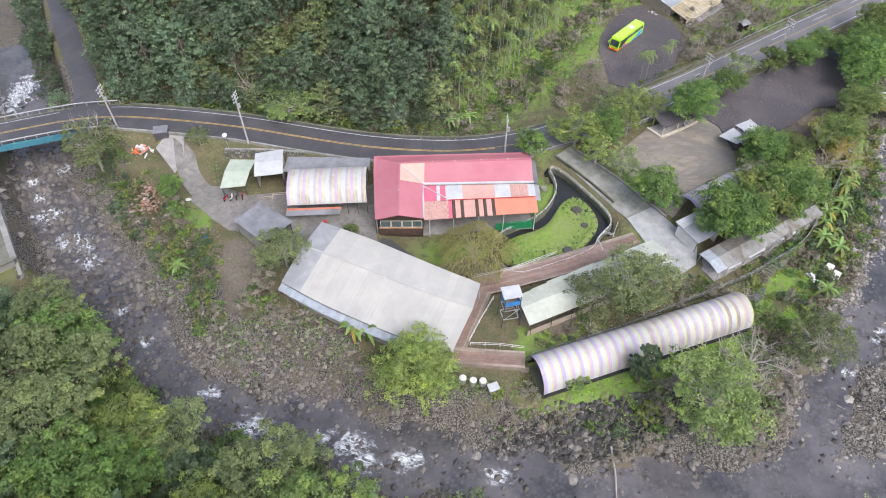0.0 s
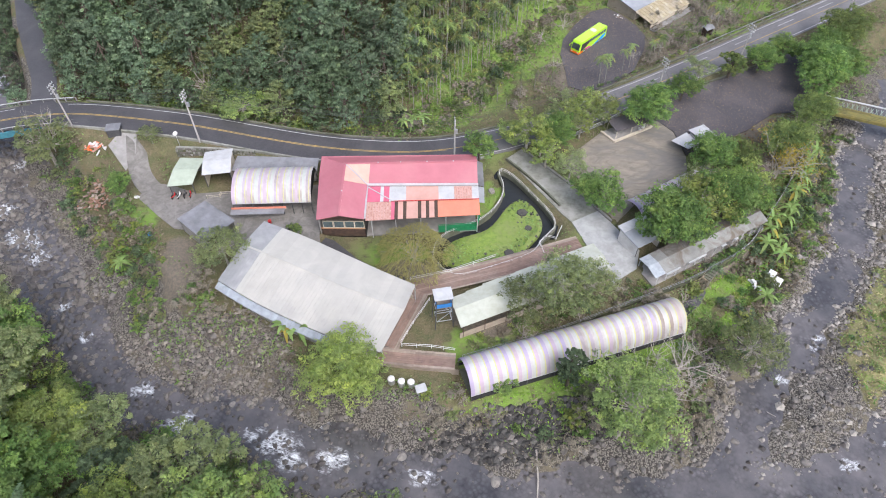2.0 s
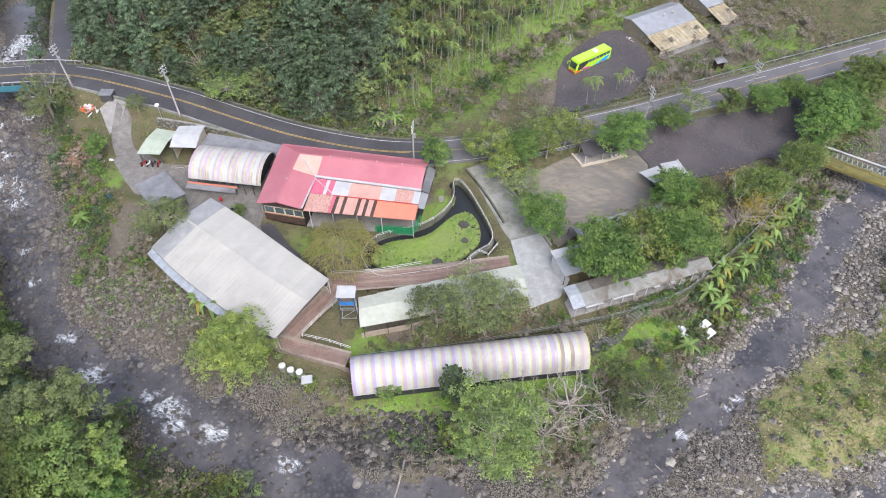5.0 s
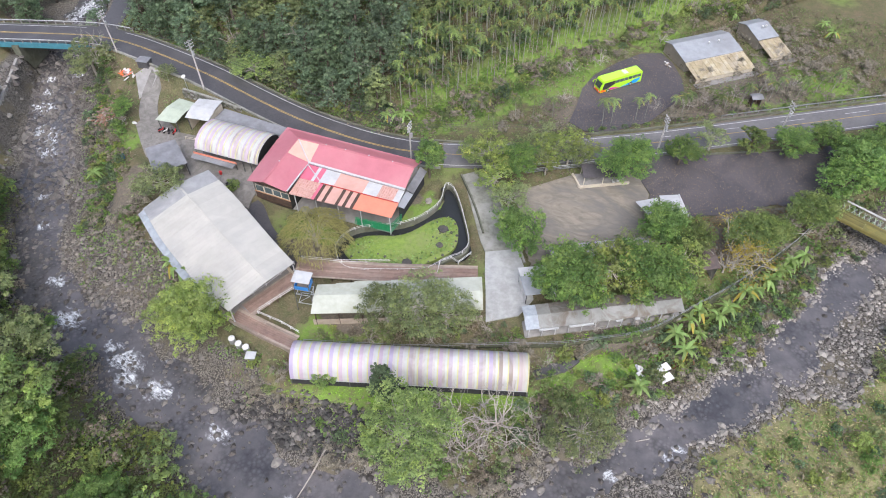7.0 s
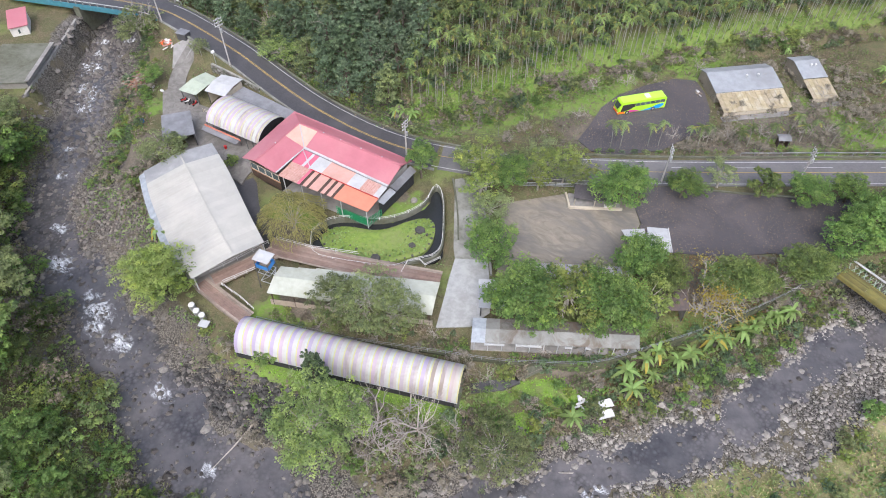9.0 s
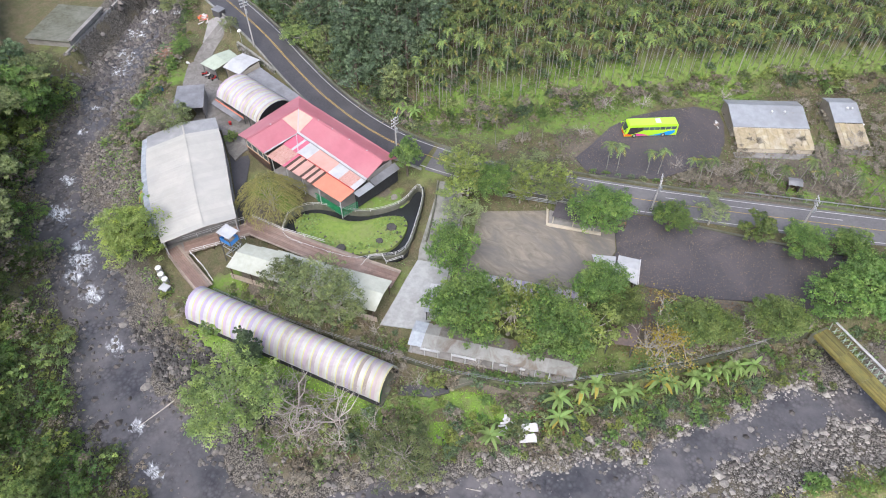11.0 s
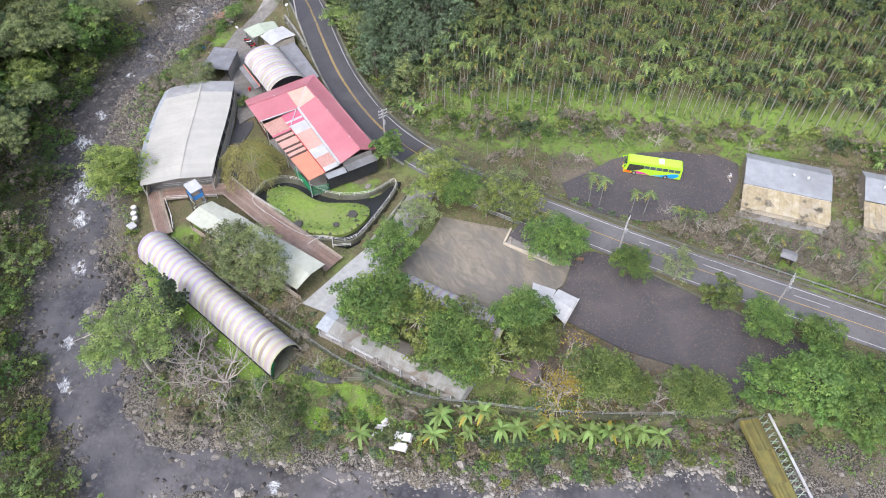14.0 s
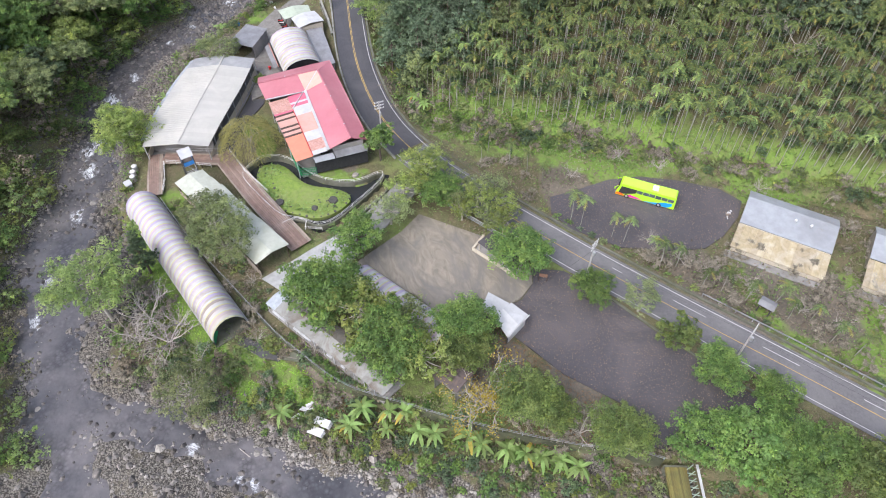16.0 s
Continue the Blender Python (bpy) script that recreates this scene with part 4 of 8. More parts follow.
    for k in range(7):
        u0 = 0.79 + 0.022 * k
        part("roof_slat", Geo().bar(L(u0, 0.46) + up, L(u0, 0.06) + up, 0.18, 0.06), "peach_pale", h)
    g = Geo()
    g.bar(L(0, -0.03) + up * 4, L(1.0, -0.03) + up * 4, 0.5, 0.2)
    g.bar(L(0.0, 0.0) + up * 2, V(-3.6, 79.3, 10.16), 0.3, 0.12)
    g.bar(L(0.0, 0.02) + up * 2, L(0.23, 0.47) + up * 2, 0.16, 0.1)
    part("gutter", g, "white_metal", h)
    part("gutter", Geo().bar(L(0.22, 0.47) + up, L(1.0, 0.47) + up, 0.14, 0.08), "red_paint", h)
    # walls
    z0 = 4.2
    g = Geo()
    g.box((-7.9, 80.1, 5.4), (8.0, 0.2, 2.4))
    g.box((-7.9, 80.1, 9.4), (8.0, 0.2, 0.9))
    g.add([(-11.9, 80.0, 9.8), (-3.9, 80.0, 9.8), (-8, 80.0, 11.3), (-11.9, 80.2, 9.8), (-3.9, 80.2, 9.8), (-8, 80.2, 11.3)], ((0, 1, 2), (5, 4, 3), (0, 2, 5, 3), (2, 1, 4, 5)))
    part("wall", g, "wood_dark", h, "dark timber gable wall")
    g = Geo()
    g.box((-12.2, 87.4, 7.1), (0.2, 14.6, 5.8))
    g.box((2.0, 95.6, 7.1), (28.4, 0.2, 5.8))
    g.box((16.1, 92.4, 7.2), (0.2, 6.2, 5.6))
    part("wall", g, "wall_grey", h)
    for x in (-10.6, -8.6, -6.6, -4.9):
        w = part("window", Geo().box((x, 79.97, 7.8), (1.75, 0.08, 1.5)), "glass", h)
        gg = Geo()
        for dx in (-0.9, 0.9):
            gg.box((x + dx, 79.93, 7.8), (0.1, 0.12, 1.7))
        gg.box((x, 79.93, 8.62), (1.9, 0.12, 0.1)).box((x, 79.93, 6.98), (1.9, 0.12, 0.1))
        part("window_frame", gg, "wall_cream", w)
    part("beam", Geo().box((-7.9, 79.95, 6.75), (8.1, 0.14, 0.25)), "wall_orange", h)
    # inner walls under the lean-to: their shade is painted in as near-black colour
    g = Geo().box((-3.9, 83.8, 6.6), (0.2, 7.6, 4.8)).box((4, 87.4, 6.6), (15.5, 0.2, 5.0))
    part("wall", g, "dark", h, "shaded inner wall")
    part("floor_slab", Geo().prism([(-12.2, 80), (-3.9, 80), (-3.6, 80.2), (16.6, 82.2), (16.4, 95.6), (-12.2, 95.6)], 4.0, 4.55), "concrete", h)
    for u0 in (0.05, 0.26, 0.48, 0.7, 0.98):
        p = L(u0, 0.97)
        part("post", Geo().box((p.x, p.y, (p.z - 0.3 + 4.3) / 2), (0.14, 0.14, p.z - 0.3 - 4.3)), "white_metal", h)
    g = Geo().sheet([(16.7, 85.0, 8.9), (18.1, 85.2, 8.5), (18.1, 89.3, 8.5), (16.7, 89.2, 8.9)], 0.08)
    part("side_awning", g, "steel_roof", h, "small grey-blue side awning")
    part("side_awning", Geo().sheet([(16.6, 89.3, 9.2), (18.1, 89.5, 8.5), (18.0, 96.2, 8.5), (16.5, 96.3, 9.2)], 0.08), "grey_roof", h)
    part("side_wall", Geo().box((17.2, 90.6, 6.6), (0.12, 11.0, 3.6), -1), "black_net", h, "black netted side wall")
    # green railing
    g = Geo()
    a, b, c = V(9.6, 81.1, 0), V(16.7, 81.9, 0), V(17.4, 85.2, 0)
    for p, q in ((a, b), (b, c)):
        for z in (5.0, 5.6, 6.2, 6.7):
            g.bar(p + V(0, 0, z), q + V(0, 0, z), 0.07)
        nn = int((q - p).length / 0.35)
        for k in range(nn + 1):
            o = p.lerp(q, k / nn)
            g.box((o.x, o.y, 5.6), (0.07, 0.07, 2.3))
    part("railing", g, "green_fence", h, "green painted railing")
    part("skirt", Geo().box((13.2, 81.7, 5.35), (7.0, 0.06, 1.7), 6.5), "green_fence", h)


red_house()


# ---- long white hall with a bent roof ----
def white_hall():
    h = thing("white_hall", (-10, 66, 4.6), "long bent hall with a pale weathered metal gable roof", "hall")
    N = [(-22.0, 79.5), (-13.2, 75.6), (-5.6, 71.5), (0.6, 68.2), (6.1, 65.5)]
    R = [(-24.3, 73.0), (-15.6, 69.1), (-7.9, 65.2), (-0.9, 62.0), (4.6, 59.7)]
    S = [(-27.2, 66.1), (-20.0, 61.6), (-11.8, 57.5), (-4.9, 54.4), (1.3, 52.6)]

    def fine(P, n=24):
        P = np.array(P)
        s = np.r_[0, np.cumsum(np.hypot(*np.diff(P, axis=0).T))]
        out = np.stack([np.interp(np.linspace(0, s[-1], n + 1), s, P[:, k]) for k in (0, 1)], -1)
        for _ in range(6):
            out[1:-1] = (out[:-2] + 2 * out[1:-1] + out[2:]) / 4
        return out
    n, r, s = fine(N), fine(R), fine(S)
    for i in range(24):
        a, b = i, i + 1
        skin = "hall_stained" if i < 3 else "hall_roof"
        part("roof_panel", Geo().sheet([(*r[a], 9.95), (*r[b], 9.95), (*n[b], 8.9), (*n[a], 8.9)], 0.1), skin, h)
        part("roof_panel", Geo().sheet([(*s[a], 8.6), (*s[b], 8.6), (*r[b], 9.95), (*r[a], 9.95)], 0.1), skin, h)
        for q in (0.0, 0.5):
            p0, p1 = s[a] + (s[b] - s[a]) * q, r[a] + (r[b] - r[a]) * q
            part("seam", Geo().bar((*p0, 8.62), (*p1, 9.97), 0.05, 0.03), skin, h)
    part("ridge_cap", ribbon(Geo(), [(*p, 10.03) for p in r], -0.17, 0.17, 0.0, 0.06, 1.0), "hall_roof", h)
    for i in range(0, 22):
        d = np.array([-0.42, -0.85]) * 1.3
        part("eave_sheet", Geo().sheet([(*(s[i] + d), 7.9), (*(s[i + 1] + d), 7.9), (*s[i + 1], 8.35), (*s[i], 8.35)], 0.06), "eave_grey", h)
    c = (n + s) / 2
    for line, f in ((n, 0.06), (s, 0.05)):
        edge = [(*(line[i] + (c[i] - line[i]) * f), 6.3) for i in range(25)]
        part("low_wall", ribbon(Geo(), edge, -0.06, 0.06, 0.0, 1.6, 1.0), "wall_cream", h)
    for k in (0, 24):
        g = Geo()
        a, b, top = n[k] + (c[k] - n[k]) * 0.05, s[k] + (c[k] - s[k]) * 0.05, r[k]
        d = (r[1] - r[0]) * (0.8 if k == 0 else -2.2)
        a, b, top = a + d, b + d, top + d
        g.add([(*a, 4.4), (*b, 4.4), (*b, 8.4), (*top, 9.75), (*a, 8.7)], ((0, 1, 2, 3, 4), (4, 3, 2, 1, 0)))
        part("gable_wall", g, "wall_grey", h)
    part("floor_slab", Geo().prism([tuple(p) for p in list(s[::4]) + list(n[::-4])], 3.9, 4.75), "concrete", h)
    for i in range(0, 25, 3):
        for line in (n, s):
            p = line[i] + (c[i] - line[i]) * 0.05
            part("post", Geo().box((*p, 6.6), (0.16, 0.16, 4.0)), "white_metal", h)


white_hall()


# ---- striped barrel canopies ----
def barrel(name, a, b, width, z0, rise, stripes, palette, label, lean=0.0, z_floor=2.7, side_wall=None, aged=False):
    h = thing(name, ((a[0] + b[0]) / 2, (a[1] + b[1]) / 2, z_floor), label, "canopy")
    a, b = Vector((*a, 0)), Vector((*b, 0))
    d = (b - a).normalized()
    nrm = Vector((-d.y, d.x, 0))
    L = (b - a).length
    K = 10

    def arc(s, off=0.0):
        out = []
        for k in range(K + 1):
            t = math.pi * (0.04 + 0.92 * k / K)
            y = -math.cos(t) * (width / 2 + off)
            z = z0 + math.sin(t) * (rise + off)
            p = a + d * s + nrm * y
            out.append((p.x, p.y, z))
        return out
    s = 0.0
    total = sum(w for w, _ in palette)
    unit = L / stripes / total
    i = 0
    while s < L - 1e-3:
        w, m = palette[i % len(palette)]
        e = min(L, s + w * unit)
        p, q = arc(s), arc(e)
        pi, qi = arc(s, -0.06), arc(e, -0.06)
        g = Geo()
        g.add(p + q, [(k, K + 1 + k, K + 2 + k, k + 1) for k in range(K)])
        g.add(pi + qi, [(k + 1, K + 2 + k, K + 1 + k, k) for k in range(K)])
        worn = {"lavender": "lavender_old", "pinkish": "lavender_old", "cream": "cream_old"}
        part("panel", g, worn.get(m, m) if aged and 0.42 * L < s < 0.93 * L and (i * 7) % 5 else m, h, smooth=True)
        s, i = e, i + 1
    for s in [L * k / 8 for k in range(9)]:
        p = arc(min(max(s, 0.05), L - 0.05), -0.1)
        part("arch", Geo().tube(p, 0.06, 5), "steel", h)
        for q in (p[0], p[-1]):
            part("post", Geo().box((q[0], q[1], (q[2] + z_floor - 0.1) / 2), (0.12, 0.12, q[2] - z_floor + 0.1)), "dark_steel", h)
    g = Geo()
    for e in (0, -1):
        g.bar(arc(0.0)[e], arc(L)[e], 0.1)
    part("rail", g, "steel", h)
    if side_wall:
        g = Geo()
        for e in (0, -1):
            p, q = Vector(arc(0.2, -0.15)[e]), Vector(arc(L - 0.2, -0.15)[e])
            zc = (z_floor + p.z - 0.55) / 2
            g.bar((p.x, p.y, zc), (q.x, q.y, zc), 0.12, p.z - 0.55 - z_floor)
        part("side_wall", g, side_wall, h)
    return h, arc, L


pal = ((0.52, "lavender"), (0.36, "cream"), (0.26, "aqua"), (0.18, "yellow"), (0.5, "pinkish"), (0.38, "cream"), (0.26, "aqua"), (0.18, "yellow"))
canopy, arc, L = barrel("striped_canopy", (14.3, 50.6), (50.0, 63.0), 6.6, 3.9, 4.3, 12, pal, "long barrel canopy of lavender, pink, yellow and white striped sheets", side_wall="black_net", aged=True)
part("floor_slab", Geo().prism([(15.4, 47.8), (51.2, 60.2), (49, 66), (13.4, 53.4)], 2.3, 2.9), "concrete_dark", canopy)
g = Geo()
p = arc(L - 0.15, -0.12)
g.add([p[0], p[1], p[2], (p[3][0], p[3][1], p[3][2] - 1.0), (p[0][0], p[0][1], 3.0)], ((0, 1, 2, 3, 4), (4, 3, 2, 1, 0)))
part("end_net", g, "green_fence", canopy, "green plastic end net")

pal2 = ((0.7, "pinkish"), (0.35, "cream_old"), (0.22, "yellow"), (0.5, "cream_old"), (0.6, "aqua"), (0.4, "cream"), (0.6, "lavender_old"), (0.22, "yellow"), (0.45, "cream_old"))
canopy, arc, L = barrel("small_striped_canopy", (-29.3, 88.8), (-14.6, 89.6), 9.2, 7.9, 3.1, 5, pal2, "short barrel canopy of pastel striped sheets over a forecourt", z_floor=5.1)
part("valance", Geo().box((-24.2, 84.1, 7.5), (10.2, 0.08, 0.5), 3), "orange_roof", canopy, "faded orange tarpaulin valance")
part("awning", Geo().sheet([(-29.4, 82.7, 7.0), (-19.4, 83.2, 7.0), (-19.4, 84.3, 7.3), (-29.4, 83.9, 7.3)], 0.06), "grey_roof", canopy)
g = Geo()
p = arc(L - 0.1, -0.08)
g.add(p, (tuple(range(len(p))), tuple(range(len(p)))[::-1]))
part("end_sheet", g, "black_net", canopy, "dark netted end")
roof = thing("lean_to_shed", (-22, 95.5, 5.1), "low grey metal-roofed shed below the road wall", "shed")
part("roof", Geo().sheet([(-31.5, 93.6, 8.0), (-14.6, 94.0, 8.0), (-14.6, 97.2, 8.4), (-31.0, 97.6, 8.4)], 0.1), "grey_roof", roof)
part("wall", Geo().box((-23, 95.4, 6.5), (15.6, 3.0, 2.8), 1), "wall_grey", roof)


# ---- small roofs of the forecourt ----
def hut(name, corners, zs, roof_m, wall_m, floor, label, ridge=0.0, inset=0.5, walls=True, cat="hut"):
    cx = sum(p[0] for p in corners) / 4
    cy = sum(p[1] for p in corners) / 4
    h = thing(name, (cx, cy, floor), label, cat)
    P = [Vector((p[0], p[1], z)) for p, z in zip(corners, zs)]
    if ridge:
        a, b = (P[0] + P[3]) / 2 + Vector((0, 0, ridge)), (P[1] + P[2]) / 2 + Vector((0, 0, ridge))
        part("roof", Geo().sheet([P[0], P[1], b, a], 0.1), roof_m, h)
        part("roof", Geo().sheet([a, b, P[2], P[3]], 0.1), roof_m, h)
    else:
        part("roof", Geo().sheet(P, 0.12), roof_m, h)
    c = Vector((cx, cy, 0))
    Q = [p + (Vector((cx, cy, p.z)) - p).normalized() * inset for p in P]
    for q in Q:
        part("post", Geo().box((q.x, q.y, (q.z - 0.12 + floor) / 2), (0.14, 0.14, q.z - 0.12 - floor)), "dark_steel", h)
    if walls:
        for i in ((1, 2), (2, 3), (3, 0)) if walls is True else walls:
            p, q = Q[i[0]], Q[i[1]]
            zz = min(p.z, q.z) - 0.2
            part("wall", Geo().bar((p.x, p.y, (zz + floor) / 2), (q.x, q.y, (zz + floor) / 2), 0.14, zz - floor), wall_m, h)
    return h


hut("green_hut", [(-42.6, 88.7), (-38.0, 89.5), (-37.2, 96.6), (-42.2, 96.6)], (8.3, 8.2, 8.5, 8.6), "green_roof", "wall_grey", 5.15, "open shed with a pale green metal roof", 0.55, walls=((2, 3),), cat="shed")
hut("white_hut", [(-36.3, 91.0), (-30.9, 91.9), (-31.9, 98.6), (-37.2, 97.3)], (9.2, 9.2, 9.5, 9.5), "white_metal", "wall_cream", 5.6, "small white-roofed hut with a porch", 0.45, cat="hut")
hut("grey_roofed_shed", [(-31.6, 74.6), (-27.4, 79.8), (-34.1, 84.6), (-38.0, 79.9)], (8.6, 8.6, 8.8, 8.8), "grey_roof", "wall_grey", 4.9, "flat grey-roofed shed with stained metal sheets", cat="shed")


# ---- tall look-out tower ----
def tower():
    h = thing("lookout_tower", (11.3, 61.0, 4.0), "spindly steel look-out tower with blue railing and pale roof", "tower")
    legs = [(9.8, 60.0), (12.2, 60.5), (11.7, 62.5), (9.3, 62.0)]
    for x, y in legs:
        part("leg", Geo().bar((x + (x - 11) * 0.25, y + (y - 61.2) * 0.25, 3.8), (x, y, 12.12), 0.13), "dark_steel", h)
    for i in range(4):
        (x0, y0), (x1, y1) = legs[i], legs[(i + 1) % 4]
        for z in (6.2, 8.6):
            part("brace", Geo().bar((x0, y0, z), (x1, y1, z), 0.1), "steel", h)
        part("brace", Geo().bar((x0, y0, 6.2), (x1, y1, 8.6), 0.08), "steel", h)
        part("rail_panel", Geo().bar((x0, y0, 10.4), (x1, y1, 10.4), 0.08, 0.9), "blue_paint", h, "blue painted panel")
    part("platform", Geo().prism(legs, 9.75, 9.95), "wood_grey", h)
    o = [(9.5, 59.8), (12.5, 60.4), (12.0, 62.8), (9.0, 62.2)]
    part("roof", Geo().sheet([(x, y, 12.2) for x, y in o], 0.12), "white_metal", h)


tower()


# ---- pale pavilion roof ----
def pavilion():
    h = thing("pavilion", (27, 67, 4.4), "long pavilion with a stained mint-white gable roof", "pavilion")
    a, b = (13.7, 57.8), (39.8, 69.6)
    c, d = (37.2, 76.0), (11.6, 63.9)
    mid = lambda p, q: ((p[0] + q[0]) / 2, (p[1] + q[1]) / 2)
    m0, m1 = mid(a, d), mid(b, c)
    n = 9
    lerp = lambda p, q, t: (p[0] + (q[0] - p[0]) * t, p[1] + (q[1] - p[1]) * t)
    for i in range(n):
        t0, t1 = i / n, (i + 1) / n
        part("roof_panel", Geo().sheet([(*lerp(a, b, t0), 7.9), (*lerp(a, b, t1), 7.9), (*lerp(m0, m1, t1), 8.6), (*lerp(m0, m1, t0), 8.6)], 0.1), "mint_roof", h)
        cut = (0.14, 0.08, 0.0, 0.04, 0.0, 0.05, 0.0, 0.0, 0.0)[i]
        e0, e1 = lerp(lerp(d, c, t0), lerp(m0, m1, t0), cut), lerp(lerp(d, c, t1), lerp(m0, m1, t1), cut)
        part("roof_panel", Geo().sheet([(*lerp(m0, m1, t0), 8.6), (*lerp(m0, m1, t1), 8.6), (*e1, 8.0), (*e0, 8.0)], 0.1), "mint_roof", h)
    for i in range(8):
        t = 0.02 + 0.96 * i / 7
        for p, q in ((a, b), (d, c)):
            x, y = lerp(lerp(p, q, t), lerp(m0, m1, t), 0.1)
            part("post", Geo().box((x, y, 6.1), (0.16, 0.16, 3.6)), "wood_dark", h)
    g = Geo()
    p, q = lerp(a, m0, 0.1), lerp(b, m1, 0.1)
    g.bar((*p, 5.0), (*q, 5.0), 0.12, 1.4)
    part("low_wall", g, "wood_grey", h)


pavilion()

# ---- boardwalk ----
def boardwalk():
    h = thing("boardwalk", (10, 64, 4.2), "weathered reddish timber boardwalk on posts", "boardwalk")
    runs = [([(4.6, 67.3, 5.2), (20.6, 72.4, 5.2), (36.2, 78.3, 5.2)], 4.4, 12), ([(6.6, 66.8, 5.24), (4.2, 61.0, 5.24), (1.9, 55.4, 5.24)], 3.4, 9),
            ([(0.4, 54.3, 5.2), (6.4, 53.7, 5.2), (13.2, 53.2, 5.2)], 3.0, 8)]
    for line, width, n in runs:
        C, N = along(line, 0.5)
        s = np.arange(len(C)) * 0.5
        cuts = np.linspace(0, len(C) - 1, max(2, int(s[-1] / 7) + 2)).astype(int)
        for k in range(n):
            o = -width / 2 + width * (k + 0.5) / n
            for a, b in zip(cuts, cuts[1:]):
                g = Geo()
                pa = [C[i, :2] + N[i] * o for i in range(a, b + 1, 4)] + [C[b, :2] + N[b] * o]
                for p, q in zip(pa, pa[1:]):
                    if np.hypot(*(q - p)) > 0.05:
                        g.bar((*p, line[0][2] - 0.05), (*q, line[0][2] - 0.05), width / n - 0.05, 0.09)
                part("plank", g, "wood_grey" if k in (0, n - 1, n - 2) else "wood_deck", h)
        for i in range(0, len(C), 7):
            for e in (-0.46, 0.46):
                p = C[i, :2] + N[i] * width * e
                part("post", Geo().box((*p, 4.1), (0.16, 0.16, 2.1)), "wood_dark", h)
    part("skirt", Geo().bar((0.2, 52.9, 4.4), (7.0, 52.1, 4.4), 0.1, 1.5).bar((7.0, 52.1, 4.4), (13.4, 51.7, 4.4), 0.1, 1.5), "wood_grey", h, "pale boarded skirt below the deck")
    rail = ([(4.9, 69.2), (12, 71.2), (20, 74.7)], [(4.2, 67.6), (2.2, 61.5), (0.2, 56.6)], [(8.4, 64.9), (5.9, 60.2), (4.0, 56.2)], [(4.2, 55.8), (9, 55.6), (12.8, 55.0)])
    for line in rail:
        g = Geo()
        for p, q in zip(line, line[1:]):
            for z in (5.7, 6.15):
                g.bar((*p, z), (*q, z), 0.06)
        part("handrail", g, "paint_white", h)
        for p, q in zip(line, line[1:]):
            for t in (0.0, 0.5):
                x, y = p[0] + (q[0] - p[0]) * t, p[1] + (q[1] - p[1]) * t
                part("rail_post", Geo().box((x, y, 5.7), (0.09, 0.09, 1.0)), "paint_white", h)


boardwalk()

# ---- garden pond ----
pond = thing("garden_pond", (20, 85, 3.0), "kidney-shaped garden pond with walled edge and grassy island", "pond")
ring = [(x, y, 4.72) for x, y in POND + POND[:1]]
g = Geo()
C, N = along(ring, 1.0)
for i in range(len(C)):
    j = (i + 1) % len(C)
    a, b, na, nb = C[i, :2], C[j, :2], N[i], N[j]
    for lo, hi, o1, o2 in ((2.6, 4.72, -0.25, 0.15),):
        vs = [(*(a + na * o1), hi), (*(a + na * o2), hi), (*(b + nb * o2), hi), (*(b + nb * o1), hi), (*(a + na * o1), lo), (*(a + na * o2), lo), (*(b + nb * o2), lo), (*(b + nb * o1), lo)]
        g.add(vs, ((0, 3, 2, 1), (4, 5, 6, 7), (0, 4, 7, 3), (1, 2, 6, 5)))
part("rim_wall", g, "concrete_dark", pond, "mossy concrete pond wall")
part("water", Geo().prism(POND, 3.2, 3.55), "pond_water", pond, "still dark pond water")
g = Geo()
for z in (5.15, 5.5):
    for i in range(len(C)):
        j = (i + 1) % len(C)
        a, b = C[i, :2] - N[i] * 0.15, C[j, :2] - N[j] * 0.15
        g.bar((*a, z), (*b, z), 0.05)
part("handrail", g, "paint_white", pond, "white double handrail")
for i in range(0, len(C), 3):
    a = C[i, :2] - N[i] * 0.15
    part("rail_post", Geo().box((*a, 5.1), (0.08, 0.08, 0.85)), "paint_white", pond)
ISLE = [(10.5, 74.6), (10, 77), (11.4, 79), (14, 80.4), (17.4, 81.2), (19.8, 82.8), (21.4, 86), (22.7, 88.6), (25.2, 91), (27.2, 90), (28.6, 87), (29.8, 83.2), (28.6, 80.8), (26.8, 79.2), (25, 76.2), (21.5, 74.4), (18.6, 73.4),
        (14, 72.8), (11.6, 73.4)]
C, N = along([(x, y, 0) for x, y in ISLE + ISLE[:1]], 0.8)
cx, cy = 19.8, 81.0
M["lawn"] = mat("lawn", (0.19, 0.27, 0.055), (0.13, 0.2, 0.04), 1.2, (0.21, 0.22, 0.1), 0.35, rough=0.95, bump=0.5)
g = Geo()
rows = []
for f, z in ((1.0, 3.1), (1.0, 4.3), (0.94, 4.42), (0.6, 4.6), (0.25, 4.72)):
    rows.append([(cx + (x - cx) * f, cy + (y - cy) * f, z) for x, y in C[:, :2]])
n = len(rows[0])
for r0, r1 in zip(rows, rows[1:]):
    g.add(r0 + r1, [(i, (i + 1) % n, n + (i + 1) % n, n + i) for i in range(n)])
g.add(rows[-1], (tuple(range(n)),))
isle = part("island", g, "lawn", pond, "bright mown grass island")
rr = np.random.default_rng(5)


